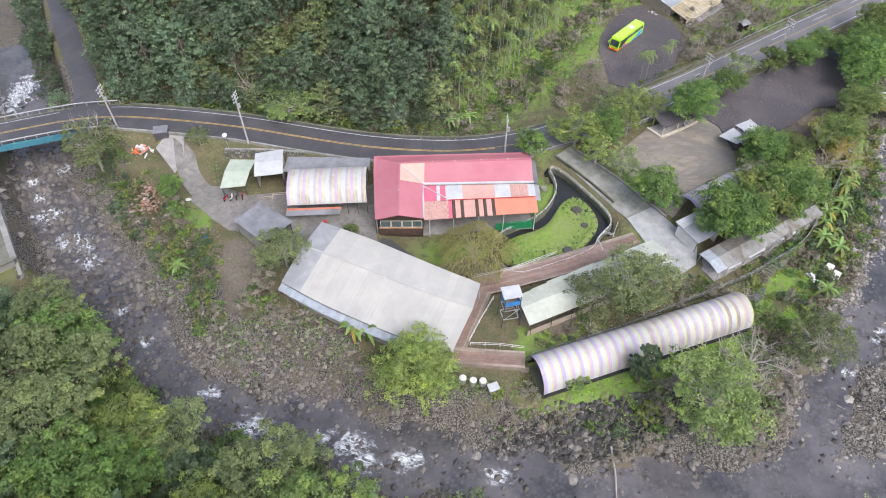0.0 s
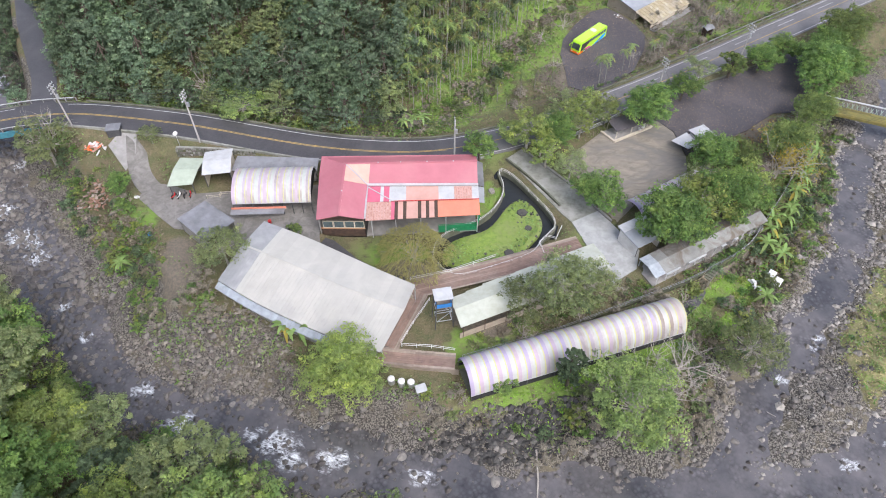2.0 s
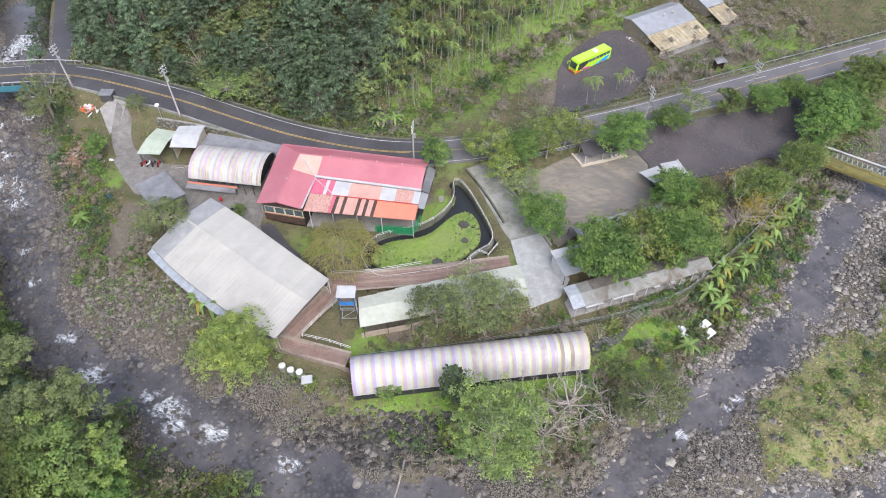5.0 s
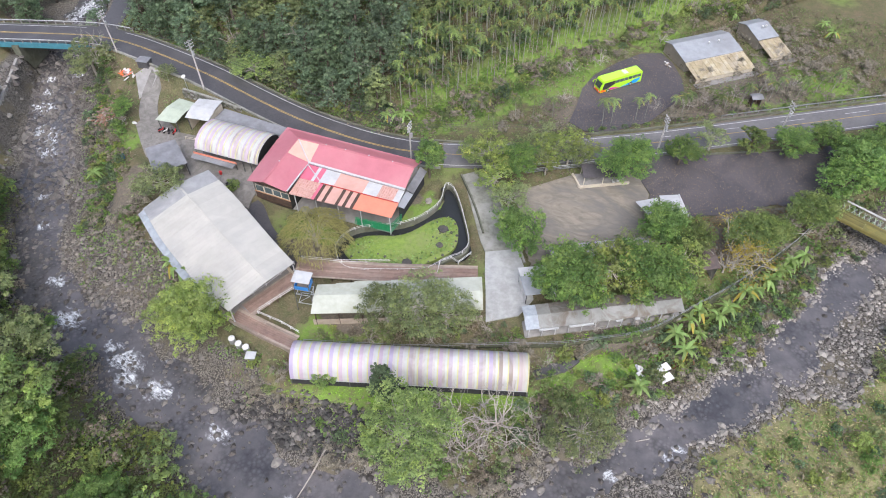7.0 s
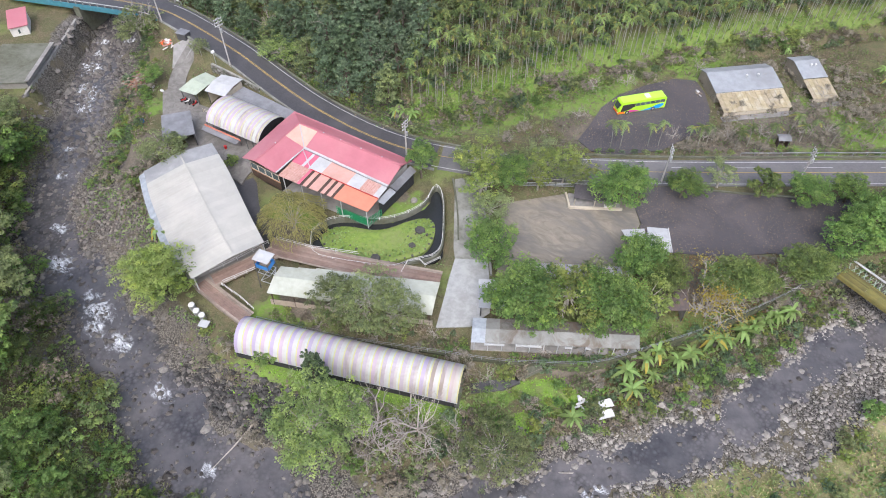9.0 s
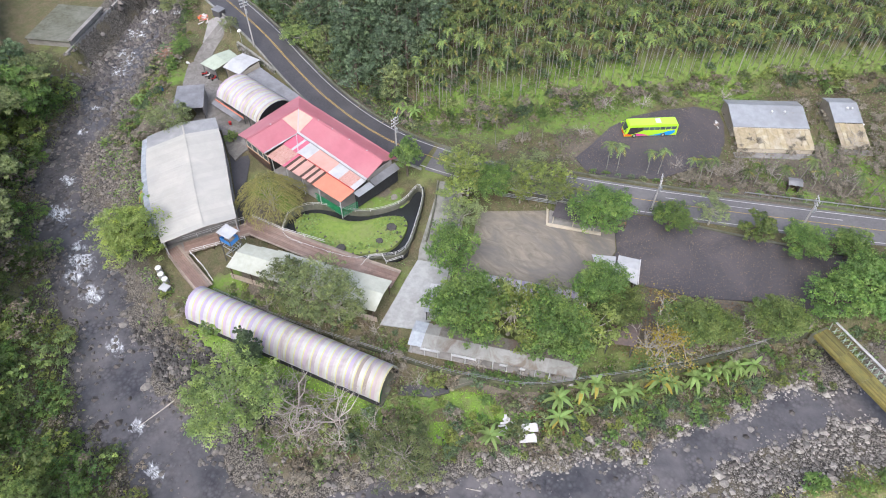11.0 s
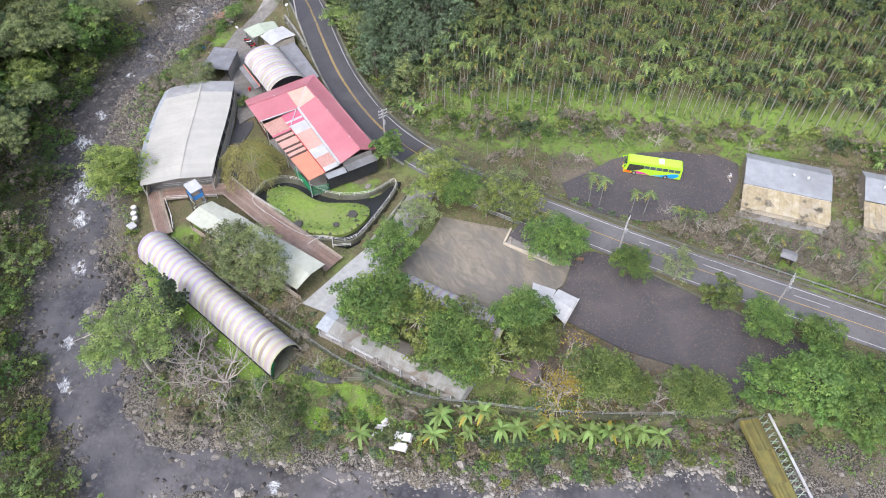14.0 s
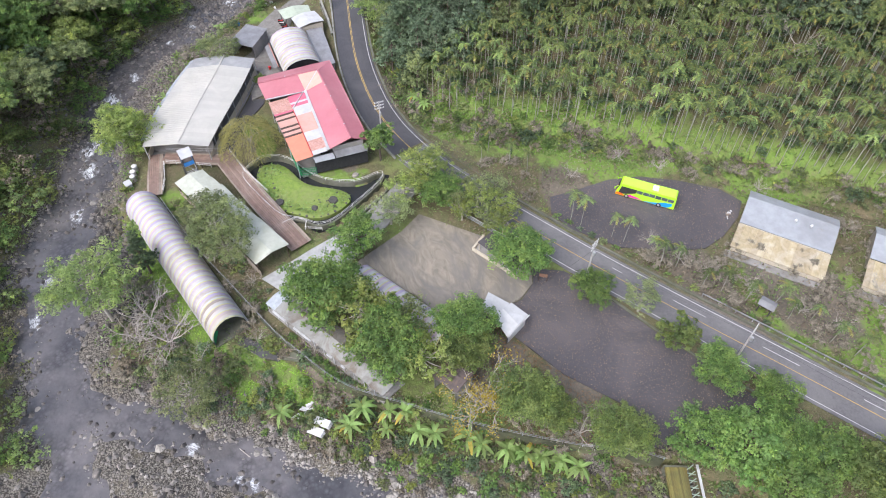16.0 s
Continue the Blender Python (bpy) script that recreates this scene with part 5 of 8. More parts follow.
def pebble_geo(x, y, z, r, flat=0.6):
    g = Geo()
    base = [(math.cos(a) * r * rr.uniform(0.8, 1.15), math.sin(a) * r * rr.uniform(0.8, 1.15)) for a in np.linspace(0, 6.28, 8)[:-1]]
    n = len(base)
    low, mid = [(x + p, y + q, z - 0.1) for p, q in base], [(x + p * 0.8, y + q * 0.8, z + r * flat * 0.8) for p, q in base]
    g.add(low + mid + [(x, y, z + r * flat)], [(i, (i + 1) % n, n + (i + 1) % n, n + i) for i in range(n)] + [(n + i, n + (i + 1) % n, 2 * n) for i in range(n)])
    return g


for x, y, r in ((22.5, 76.3, 1.15), (25.5, 86.6, 1.15), (26.4, 82.6, 0.8)):
    part("rock", pebble_geo(x, y, 4.5, r, 0.3), "stone_dark", isle, "flat dark garden rock")
for i in range(0, n, 2):
    x, y = C[i, :2]
    part("rock", pebble_geo(cx + (x - cx) * 0.97, cy + (y - cy) * 0.97, 4.32, rr.uniform(0.16, 0.34)), "stone_dark", isle)
for k in range(60):
    x, y = rr.uniform(12, 28), rr.uniform(74, 90)
    if poly_dist(np.array([x]), np.array([y]), ISLE)[0] < -0.7:
        part("rock", pebble_geo(x, y, 4.5, rr.uniform(0.12, 0.34)), "stone_dark", isle)
part("rock", pebble_geo(19.9, 92.6, 4.35, 0.8, 0.4), "pebble", pond, "pale flat rock on the lawn")


rail = thing("zigzag_rail", (30, 79, 4.5), "white zigzag pipe railing beside the pond", "railing")
zig = [(28.8, 75.9), (28.2, 78.7), (29.7, 80.3), (31.4, 79.7), (32.7, 82.7)]
for p, q in zip(zig, zig[1:]):
    for z in (4.95, 5.3):
        part("rail", Geo().bar((*p, z), (*q, z), 0.06), "paint_white", rail)
for p in zig:
    part("post", Geo().box((*p, 4.9), (0.09, 0.09, 0.9)), "paint_white", rail)


# ---- long covered walk, cabin and the third canopy ----
M["walk_roof"] = mat("walk_roof", (0.25, 0.255, 0.24), (0.2, 0.205, 0.19), 0.5, (0.13, 0.105, 0.08), 0.3, rough=0.7, w3=0.9, distort=1.2, vary=0.1)
M["walk_litter"] = mat("walk_litter", (0.17, 0.165, 0.15), (0.11, 0.1, 0.085), 0.8, (0.14, 0.1, 0.07), 0.35, rough=0.85, w3=0.9, distort=1.5, vary=0.1)
walkroof = thing("covered_walk", (58, 79, 4.0), "long low roofed walk with grey stained sheets", "shelter")
na, nb, sa, sb = Vector((45.3, 73.8, 6.5)), Vector((69.0, 87.8, 6.5)), Vector((47.5, 69.6, 6.3)), Vector((71.1, 83.6, 6.3))
up = Vector((0, 0, 0.45))
for k in range(12):
    t0, t1 = k / 12, (k + 1) / 12
    m = "eave_grey" if k == 0 else "walk_roof"
    r0, r1 = (na + sa) / 2 + up + (nb - na) * t0, (na + sa) / 2 + up + (nb - na) * t1
    part("roof_panel", Geo().sheet([sa.lerp(sb, t0), sa.lerp(sb, t1), r1, r0], 0.08), m, walkroof)
    part("roof_panel", Geo().sheet([r0, r1, na.lerp(nb, t1), na.lerp(nb, t0)], 0.08), m if k < 2 else "walk_litter", walkroof)
    for e, f in ((sa, sb), (na, nb)):
        p = e.lerp(f, t0 + 0.02)
        part("post", Geo().box((p.x, p.y, 5.1), (0.12, 0.12, 2.4)), "white_metal", walkroof)
out = Vector((0.51, -0.86, 0)) * 0.25
for t0, t1 in ((0.08, 0.2), (0.27, 0.42), (0.56, 0.6), (0.68, 0.71)):
    p, q = sa.lerp(sb, t0) + out, sa.lerp(sb, t1) + out
    part("gutter_box", Geo().bar((p.x, p.y, 6.2), (q.x, q.y, 6.2), 0.3, 0.25), "white_metal", walkroof)
part("floor_slab", Geo().prism([(p.x, p.y) for p in (sa, sb, nb, na)], 3.6, 4.1), "concrete", walkroof)
hut("cabin", [(45.3, 75.6), (50.6, 78.7), (47.7, 83.4), (42.4, 80.2)], (7.3, 7.3, 7.7, 7.7), "steel_roof", "wall_white", 4.0, "box cabin with a blue-grey metal roof", 0.0, cat="cabin")
part("roof_edge", Geo().sheet([(43.3, 78.9, 7.75), (48.5, 82.0, 7.75), (47.6, 83.5, 7.85), (42.3, 80.4, 7.85)], 0.06), "white_metal", bpy.data.objects["cabin"])
barrel("shaded_striped_canopy", (46.6, 86.2), (64.0, 96.6), 5.6, 5.4, 2.1, 7, pal, "striped barrel canopy under the trees", z_floor=3.9)
hut("dark_roofed_hut", [(71.2, 91.6), (75.2, 94.2), (73.0, 98.2), (69.0, 95.6)], (7.8, 7.8, 8.1, 8.1), "leafy_roof", "wall_grey", 4.0, "small hut with a dark leaf-strewn roof", 0.4)
shed = hut("white_yard_shed", [(63.6, 105.3), (68.0, 105.9), (65.3, 110.9), (61.9, 109.2)], (6.5, 6.5, 6.8, 6.8), "white_metal", "wall_white", 3.95, "white-roofed kiosk at the edge of the parking area", 0.5, cat="kiosk")
part("fascia", Geo().bar((65.35, 111.0, 6.85), (68.1, 106.0, 6.6), 0.1, 0.35), "paint_white", shed, "white roof fascia")
part("annex_roof", Geo().sheet([(58.0, 106.6, 6.0), (61.0, 104.0, 6.0), (63.4, 105.6, 6.3), (61.6, 109.0, 6.3)], 0.08), "white_metal", shed)
shelter = thing("leafy_shelter", (50.5, 112, 4.0), "open shelter with a dead-leaf covered flat roof and low kerb", "shelter")
part("roof", Geo().sheet([(46.9, 109.0, 6.3), (54.6, 112.6, 6.3), (53.4, 116.2, 6.4), (45.4, 112.6, 6.4)], 0.14), "asphalt_lot", shelter, "dark roof covered in dead leaves")
for x, y in ((47.1, 109.3), (54.3, 112.7), (53.2, 115.9), (45.7, 112.5), (50.6, 111.0)):
    part("post", Geo().box((x, y, 5.1), (0.16, 0.16, 2.3)), "wall_cream", shelter)
g = Geo().bar((46.6, 108.2, 4.2), (55.6, 113.4, 4.2), 0.4, 0.6).bar((46.6, 108.2, 4.2), (44.2, 111.4, 4.2), 0.4, 0.6)
part("kerb", g, "wall_cream", shelter, "yellowed concrete kerb")
part("floor_slab", Geo().prism([(46.8, 108.6), (55.2, 113.4), (53.4, 116.4), (44.6, 111.6)], 3.7, 4.2), "concrete", shelter)


def chair(x, y, rz):
    c = thing("plastic_chair", (x, y, 4.2), "white plastic garden chair under the shelter", "chair")
    a = Vector((x, y, 4.2))
    part("seat", Geo().box((x, y, 4.62), (0.5, 0.5, 0.06), rz), "paint_white", c)
    q = Vector((math.cos(radians(rz)), math.sin(radians(rz)), 0)) * 0.25
    part("backrest", Geo().box((x - q.x, y - q.y, 4.95), (0.06, 0.5, 0.6), rz), "paint_white", c)
    for dx in (-0.2, 0.2):
        for dy in (-0.2, 0.2):
            part("leg", Geo().box((x + dx, y + dy, 4.4), (0.05, 0.05, 0.42)), "paint_white", c)


chair(52.6, 111.9, 30)
chair(53.4, 112.6, 200)
sign = thing("notice_board", (57.6, 117.4, 4.0), "leaning red and white notice board on posts", "sign")
part("board", Geo().box((57.6, 117.4, 5.5), (0.1, 1.5, 0.8), -32), "timber", sign)
part("board_panel", Geo().box((57.5, 117.35, 5.5), (0.12, 0.9, 0.35), -32), "paint_white", sign)
for y in (-0.8, 0.8):
    part("post", Geo().box((57.6 + 0.4 * y, 117.4 + 0.85 * y, 4.6), (0.1, 0.1, 1.5)), "wood_dark", sign)


# ---- riverside wall, stairs and path ----
WALL = [(14, 54.2), (30, 59.7), (44.3, 66.2), (49, 68.2), (54.8, 70.8), (58.9, 73.6), (63.2, 76), (66.3, 78.2), (69.2, 81.6), (71.4, 84.8), (75.2, 89.7), (77.4, 92.4), (82.5, 100), (89.2, 111), (91.5, 117), (94.6, 120.4)]
g = Geo()
ribbon(g, [(x, y, 4.55) for x, y in WALL], -0.14, 0.14, 0.0, 3.6, 1.5)
wall = setting("wall_river", g, "mossy_wall", "mossy dark retaining wall above the river bank")
C, N = along([(x, y, 4.55) for x, y in WALL], 1.5)
g = Geo()
for z in (5.05, 5.5):
    for a, b in zip(C, C[1:]):
        g.bar((a[0], a[1], z), (b[0], b[1], z), 0.045)
tagged(part("handrail", g, "steel_roof", wall), "thin grey handrail")
for c in C[::2]:
    part("rail_post", Geo().box((c[0], c[1], 4.95), (0.06, 0.06, 0.95)), "steel_roof", wall)
stairs = thing("stone_stairs", (58, 71.5, 2.8), "narrow concrete stairs down to the lawn", "stairs")
for k in range(9):
    t = k / 8
    part("step", Geo().box((58.7 - 2.6 * t, 72.9 - 3.0 * t, 4.4 - 1.5 * t - 0.2), (0.55, 1.5, 0.5), 49), "concrete_dark", stairs)
for e in (-0.8, 0.8):
    dx, dy = -0.75 * e, 0.66 * e
    part("handrail", Geo().bar((58.7 + dx, 72.9 + dy, 5.2), (56.1 + dx, 69.9 + dy, 3.7), 0.05), "wood_grey", stairs)
slab("pavement_path", [(50.4, 64.6), (51.6, 63.4), (55.4, 66.6), (57.2, 69.4), (56.0, 70.4), (54, 68)], 2.95, "asphalt", "dark path from the canopy to the stairs", 0.6)
g = Geo()
ribbon(g, [(23.2, 101.8, 4.95), (28.6, 95.2, 4.95), (33.2, 88.2, 4.95)], -0.15, 0.15, 0.0, 1.2, 1.5)
setting("wall_lane", g, "concrete_dark", "low mossy parapet between pond and lane")
g = Geo()
ribbon(g, [(27.0, 105.0, 4.7), (35.9, 94.4, 4.7), (42.8, 84.2, 4.7)], -0.2, 0.2, 0.0, 1.0, 1.5)
setting("kerb_lane", g, "concrete", "concrete kerb of the lane")

# ---- road walls, kerbs and rails ----
g = Geo()
near = [p for p in ROAD if -70 < p[0] < 20]
ribbon(g, near, -4.45, -4.1, 0.35, 4.2, 2.0)
setting("wall_road", g, "concrete_mossy", "mossy retaining wall and parapet below the road")
g = Geo()
ribbon(g, [p for p in ROAD if -70 < p[0] < 30], 4.1, 4.5, 0.12, 0.6, 2.0)
setting("kerb_road", g, "concrete_dark", "dark gutter kerb at the foot of the slope")
g = Geo()
ribbon(g, [p for p in ROAD if p[0] > 38], 4.6, 4.9, 0.35, 0.8, 2.0)
setting("kerb_palms", g, "concrete_dark", "low mossy kerb before the palms")
g = Geo()
ribbon(g, [(60.6, 124.9, 4.0), (74, 131.3, 4.0), (88.5, 139, 4.0), (100, 147, 4.0)], -0.15, 0.15, 0.12, 0.5, 2.0)
setting("kerb_parking", g, "concrete_dark", "grey kerb along the parking area")
fence = thing("road_fence", (44, 116, 4.2), "grey steel triple-rail fence between yard and road", "fence")
P = [(29.5, 107.6), (35.6, 107.8), (40, 110.6), (45.0, 113.6), (49, 116.6)]
for p, q in zip(P, P[1:]):
    for z in (4.7, 5.1, 5.5):
        part("rail", Geo().bar((*p, z), (*q, z), 0.13), "steel_roof" if z < 5.4 else "white_metal", fence)
    for t in (0, 0.33, 0.66):
        x, y = p[0] + (q[0] - p[0]) * t, p[1] + (q[1] - p[1]) * t
        part("post", Geo().box((x, y, 4.8), (0.12, 0.12, 1.6)), "dark_steel", fence)
rail = thing("guard_rail", (100, 152, 4.2), "steel guard rail on short posts along the road", "guard rail")
C, N = along([p for p in ROAD if p[0] > 70 and p[0] < 151], 3.0)
for a, b, na_, nb_ in zip(C, C[1:], N, N[1:]):
    p, q = a[:2] + na_ * 5.6, b[:2] + nb_ * 5.6
    part("beam", Geo().bar((*p, a[2] + 0.6), (*q, b[2] + 0.6), 0.06, 0.3), "steel", rail)
    part("post", Geo().box((*p, a[2] + 0.3), (0.12, 0.12, 0.9)), "steel", rail)

STONE_LINE = [(-44.2, 100.3, 8.1), (-38, 100.2, 8.1), (-33, 100.0, 8.0), (-28.2, 99.6, 7.8)]
terrace = setting("wall_terrace", ribbon(Geo(), STONE_LINE, -0.2, 0.2, 0.0, 3.4, 1.0), "mossy_wall", "mossy rubble-stone retaining wall behind the huts")
C, N = along(STONE_LINE, 0.55)
wr = np.random.default_rng(17)
for c, nv in zip(C, N):
    for row in range(5):
        p = c[:2] - nv * 0.24 + wr.normal(size=2) * 0.05
        part("stone", Geo().box((*p, c[2] - 0.25 - 0.5 * row), (wr.uniform(0.4, 0.52), 0.16, wr.uniform(0.34, 0.46)), math.degrees(math.atan2(-nv[0], nv[1]))), ("concrete_mossy", "stone", "concrete_dark")[int(wr.integers(3))], terrace)
part("coping", ribbon(Geo(), STONE_LINE, -0.26, 0.22, 0.12, 0.12, 1.0), "concrete_mossy", terrace)

# ---- bridge over the stream ----
bridge = thing("road_bridge", (-85, 106, 8), "concrete road bridge with teal girders and railing", "bridge")
seg = [p for p in ROAD if -116 < p[0] < -66]
for o in (-4.3, 4.3):
    part("girder", ribbon(Geo(), seg, o - 0.2, o + 0.2, -0.05, 1.3, 2.0), "teal_paint" if o < 0 else "concrete_dark", bridge, "teal painted girder" if o < 0 else "")
    part("handrail", ribbon(Geo(), seg, o - 0.08, o + 0.08, 0.95, 0.15, 2.0), "white_metal", bridge)
    part("handrail", ribbon(Geo(), seg, o - 0.06, o + 0.06, 0.55, 0.12, 2.0), "dark_steel", bridge)
    C, N = along(seg, 2.2)
    for c, nv in zip(C, N):
        p = c[:2] + nv * o
        part("post", Geo().box((*p, c[2] + 0.45), (0.18, 0.18, 1.1)), "concrete", bridge)
for x, y in ((-94, 102.6), (-77.5, 108.4)):
    part("abutment", Geo().box((x, y, 4.5), (1.6, 9.0, 7.6), 18), "concrete_dark", bridge)

# ---- yellow footbridge ----
yb = thing("yellow_footbridge", (96, 122, 4), "mossy yellow-planked footbridge with pale slatted railing", "bridge")
o0, d0 = Vector((95.8, 121.7, 4.3)), Vector((0.93, -0.37, 0)).normalized()
s0 = Vector((0.37, 0.93, 0)).normalized()
for k in range(9):
    for j in range(9):
        p = o0 + s0 * (-1.98 + 0.3 * k) + d0 * (5 * j) + Vector((0, 0, 0.012 * ((k * 5 + j * 3) % 4)))
        part("plank", Geo().bar(p + d0 * 0.02, p + d0 * 4.98, 0.28, 0.1), "ybridge", yb)
for o in (-2.2, 0.6):
    part("girder", Geo().bar(o0 + s0 * o - Vector((0, 0, 0.35)), o0 + d0 * 45 + s0 * o - Vector((0, 0, 0.35)), 0.25, 0.6), "ybridge", yb)
part("handrail", Geo().bar(o0 + s0 * 1.9 + Vector((0, 0, 1.2)), o0 + d0 * 45 + s0 * 1.9 + Vector((0, 0, 1.2)), 0.34, 0.18), "white_metal", yb, "broad white handrail pipe")
for k in range(88):
    p = o0 + d0 * (0.5 * k + 0.3) + s0 * 0.72
    part("slat", Geo().bar(p, p + s0 * 0.85 + d0 * (0.5 if k % 2 else -0.5) + Vector((0, 0, 0.75)), 0.12, 0.05), "slat_green", yb)
for k in (0, 22, 44):
    p = o0 + d0 * k - s0 * 0.6
    part("pier", Geo().box((p.x, p.y, 1.5), (0.9, 3.4, 5.0), -22), "concrete_dark", yb)


# ---- utility poles and wires ----
def pole(x, y, z0, z1, ang, arms=3):
    h = thing("utility_pole", (x, y, z0), "concrete utility pole with crossarms and insulators", "utility pole", "poles along the road")
    part("shaft", Geo().tube([(x, y, z0 - 0.5), (x, y, z1)], [0.2, 0.13], 8), "pole", h)
    d = Vector((math.cos(ang), math.sin(ang), 0))
    for k in range(arms):
        z = z1 - 0.3 - 0.75 * k
        a, b = Vector((x, y, z)) - d * 1.0, Vector((x, y, z)) + d * 1.0
        arm = part("crossarm", Geo().bar(a, b, 0.14), "steel", h)
        for t in (0.05, 0.35, 0.65, 0.95):
            p = a.lerp(b, t)
            part("insulator", Geo().tube([(p.x, p.y, p.z), (p.x, p.y, p.z + 0.32)], [0.09, 0.06], 6), "paint_white", arm)
    part("transformer", Geo().tube([(x + 0.35, y, z1 - 3.4), (x + 0.35, y, z1 - 2.5)], [0.26, 0.26], 8), "steel", h)


POLES = [(-67.0, 105.4, 8.6, 19.5, 1.5), (-39.8, 102.1, 8.2, 20.4, 1.4), (12.4, 100.6, 5.0, 15.7, 1.6), (59.1, 125.6, 4.0, 13.3, 2.1), (82.7, 141.0, 4.0, 12.8, 2.1), (118, 164, 4.2, 13, 2.1)]
for p in POLES:
    pole(*p)
wires = thing("overhead_wires", (0, 101, 15), "thin dark overhead wires between the poles", "wires")
for (x0, y0, _, z0, a0), (x1, y1, _, z1, a1) in zip(POLES, POLES[1:]):
    for o, dz in ((-0.9, 0.0), (-0.3, 0.0), (0.9, 0.0), (0.4, -1.4), (-0.6, -1.4)):
        A = Vector((x0 + o * math.cos(a0), y0 + o * math.sin(a0), z0 + dz))
        B = Vector((x1 + o * math.cos(a1), y1 + o * math.sin(a1), z1 + dz))
        pts = [A.lerp(B, t) - Vector((0, 0, 4 * 0.9 * t * (1 - t))) for t in np.linspace(0, 1, 11)]
        part("wire", Geo().tube(pts, 0.022, 3), "wire", wires)
part("wire", Geo().tube([Vector((59.1, 125.6, 11)).lerp(Vector((62.4, 109.6, 7.8)), t) - Vector((0, 0, 1.6 * t * (1 - t))) for t in np.linspace(0, 1, 9)], 0.03, 3), "wire", wires)
lamp = thing("road_mirror", (-43.8, 101.2, 8.4), "round convex road mirror on a post", "mirror")
part("post", Geo().tube([(-43.8, 101.2, 7.6), (-43.8, 101.2, 10.9)], 0.06, 6), "steel", lamp)
part("disc", Geo().tube([(-43.8, 101.2, 10.9), (-43.8, 101.15, 11.02)], [0.5, 0.42], 12), "paint_white", lamp)


# ---- bus ----
def bus():
    h = thing("tour_bus", (45, 146, 3.95), "lime green tour coach with blue and orange swirls", "bus")
    f, r = Vector((41.9, 141.5, 0)), Vector((49.65, 149.9, 0))
    d = (r - f).normalized()
    s = Vector((d.y, -d.x, 0))
    L, Wd = 11.6, 2.5
    o = (f + r) / 2

    def P(u, v, z):
        q = o + d * (u - L / 2) + s * v
        return (q.x, q.y, 3.95 + z)

    def hull(g, prof, v0, v1):
        n = len(prof)
        g.add([P(u, v0, z) for u, z in prof] + [P(u, v1, z) for u, z in prof], [tuple(range(n)), tuple(range(n, 2 * n))[::-1]] + [(i, n + i, n + (i + 1) % n, (i + 1) % n) for i in range(n)])
        return g
    body = part("body", hull(Geo(), ((0.12, 0.35), (L - 0.05, 0.35), (L, 0.7), (L - 0.1, 3.1), (L - 0.3, 3.3), (0.75, 3.3), (0.5, 3.15), (0.0, 1.3), (0.0, 0.5)), -Wd / 2, Wd / 2), "bus_green", h)
    part("roof", hull(Geo(), ((0.75, 3.28), (L - 0.3, 3.28), (L - 0.45, 3.42), (0.9, 3.42)), -Wd / 2 + 0.12, Wd / 2 - 0.12), "bus_roof", h, "pale lime roof")
    part("roof_hatch", hull(Geo(), ((6.6, 3.4), (7.8, 3.4), (7.7, 3.56), (6.7, 3.56)), -0.7, 0.7), "paint_white", h, "white roof hatch")
    e = Wd / 2 + 0.012
    for sg in (1, -1):
        v = (sg * (e - 0.03), sg * e) if sg > 0 else (sg * e, sg * (e - 0.03))
        for k in range(6):
            u0 = 3.95 + 1.22 * k
            part("window", hull(Geo(), ((u0, 1.95), (u0 + 1.12, 1.95), (u0 + 1.12, 2.75), (u0, 2.75)), *v), "glass", h)
        part("door_glass", hull(Geo(), ((0.5, 0.85), (1.7, 0.95), (2.9, 1.4), (3.9, 1.9), (3.9, 2.78), (0.85, 2.78)), *v), "dark", h, "dark curved front side window")
        w = (sg * (e - 0.03), sg * (e + 0.006)) if sg > 0 else (sg * (e + 0.006), sg * (e - 0.03))
        part("swirl", hull(Geo(), ((5.6, 0.42), (10.2, 0.42), (11.1, 1.1), (11.0, 1.7), (9.6, 1.55), (8.3, 1.0)), *w), "bus_blue", h, "blue painted swirl")
        part("swirl", hull(Geo(), ((0.1, 0.42), (1.9, 0.42), (1.3, 0.9), (0.1, 1.1)), *w), "bus_orange", h, "orange painted corner")
        part("swirl", hull(Geo(), ((2.0, 0.45), (5.4, 0.45), (4.4, 0.85), (2.6, 1.15)), *w), "bus_pink", h, "magenta painted swirl")
        for u in (2.2, 8.6):
            c0, c1 = Vector(P(u, sg * (e - 0.28), 0.5)), Vector(P(u, sg * (e + 0.03), 0.5))
            wheel = part("wheel", Geo().tube([c0, c1], 0.5, 14), "rubber", h)
            part("hub", Geo().tube([c1 - (c1 - c0) * 0.05, c1 + (c1 - c0) * 0.06], 0.26, 10), "steel", wheel)
        a, b = Vector(P(0.2, sg * (Wd / 2), 2.7)), Vector(P(-0.35, sg * (Wd / 2 + 0.25), 2.3))
        part("mirror_arm", Geo().bar(a, b, 0.1).box((b.x, b.y, b.z - 0.15), (0.2, 0.2, 0.4)), "bus_green", h)
    part("windscreen", Geo().add([P(-0.01, -1.1, 1.4), P(-0.01, 1.1, 1.4), P(0.48, 1.1, 3.05), P(0.48, -1.1, 3.05)], ((0, 1, 2, 3), (3, 2, 1, 0))), "glass", h)
    part("bumper", hull(Geo(), ((-0.06, 0.35), (0.1, 0.35), (0.1, 0.9), (-0.06, 0.85)), -Wd / 2, Wd / 2), "bus_orange", h)
    for v in (-0.85, 0.85):
        part("headlight", hull(Geo(), ((-0.09, 0.65), (0.0, 0.65), (0.0, 0.85), (-0.09, 0.85)), v - 0.2, v + 0.2), "paint_white", h)


bus()


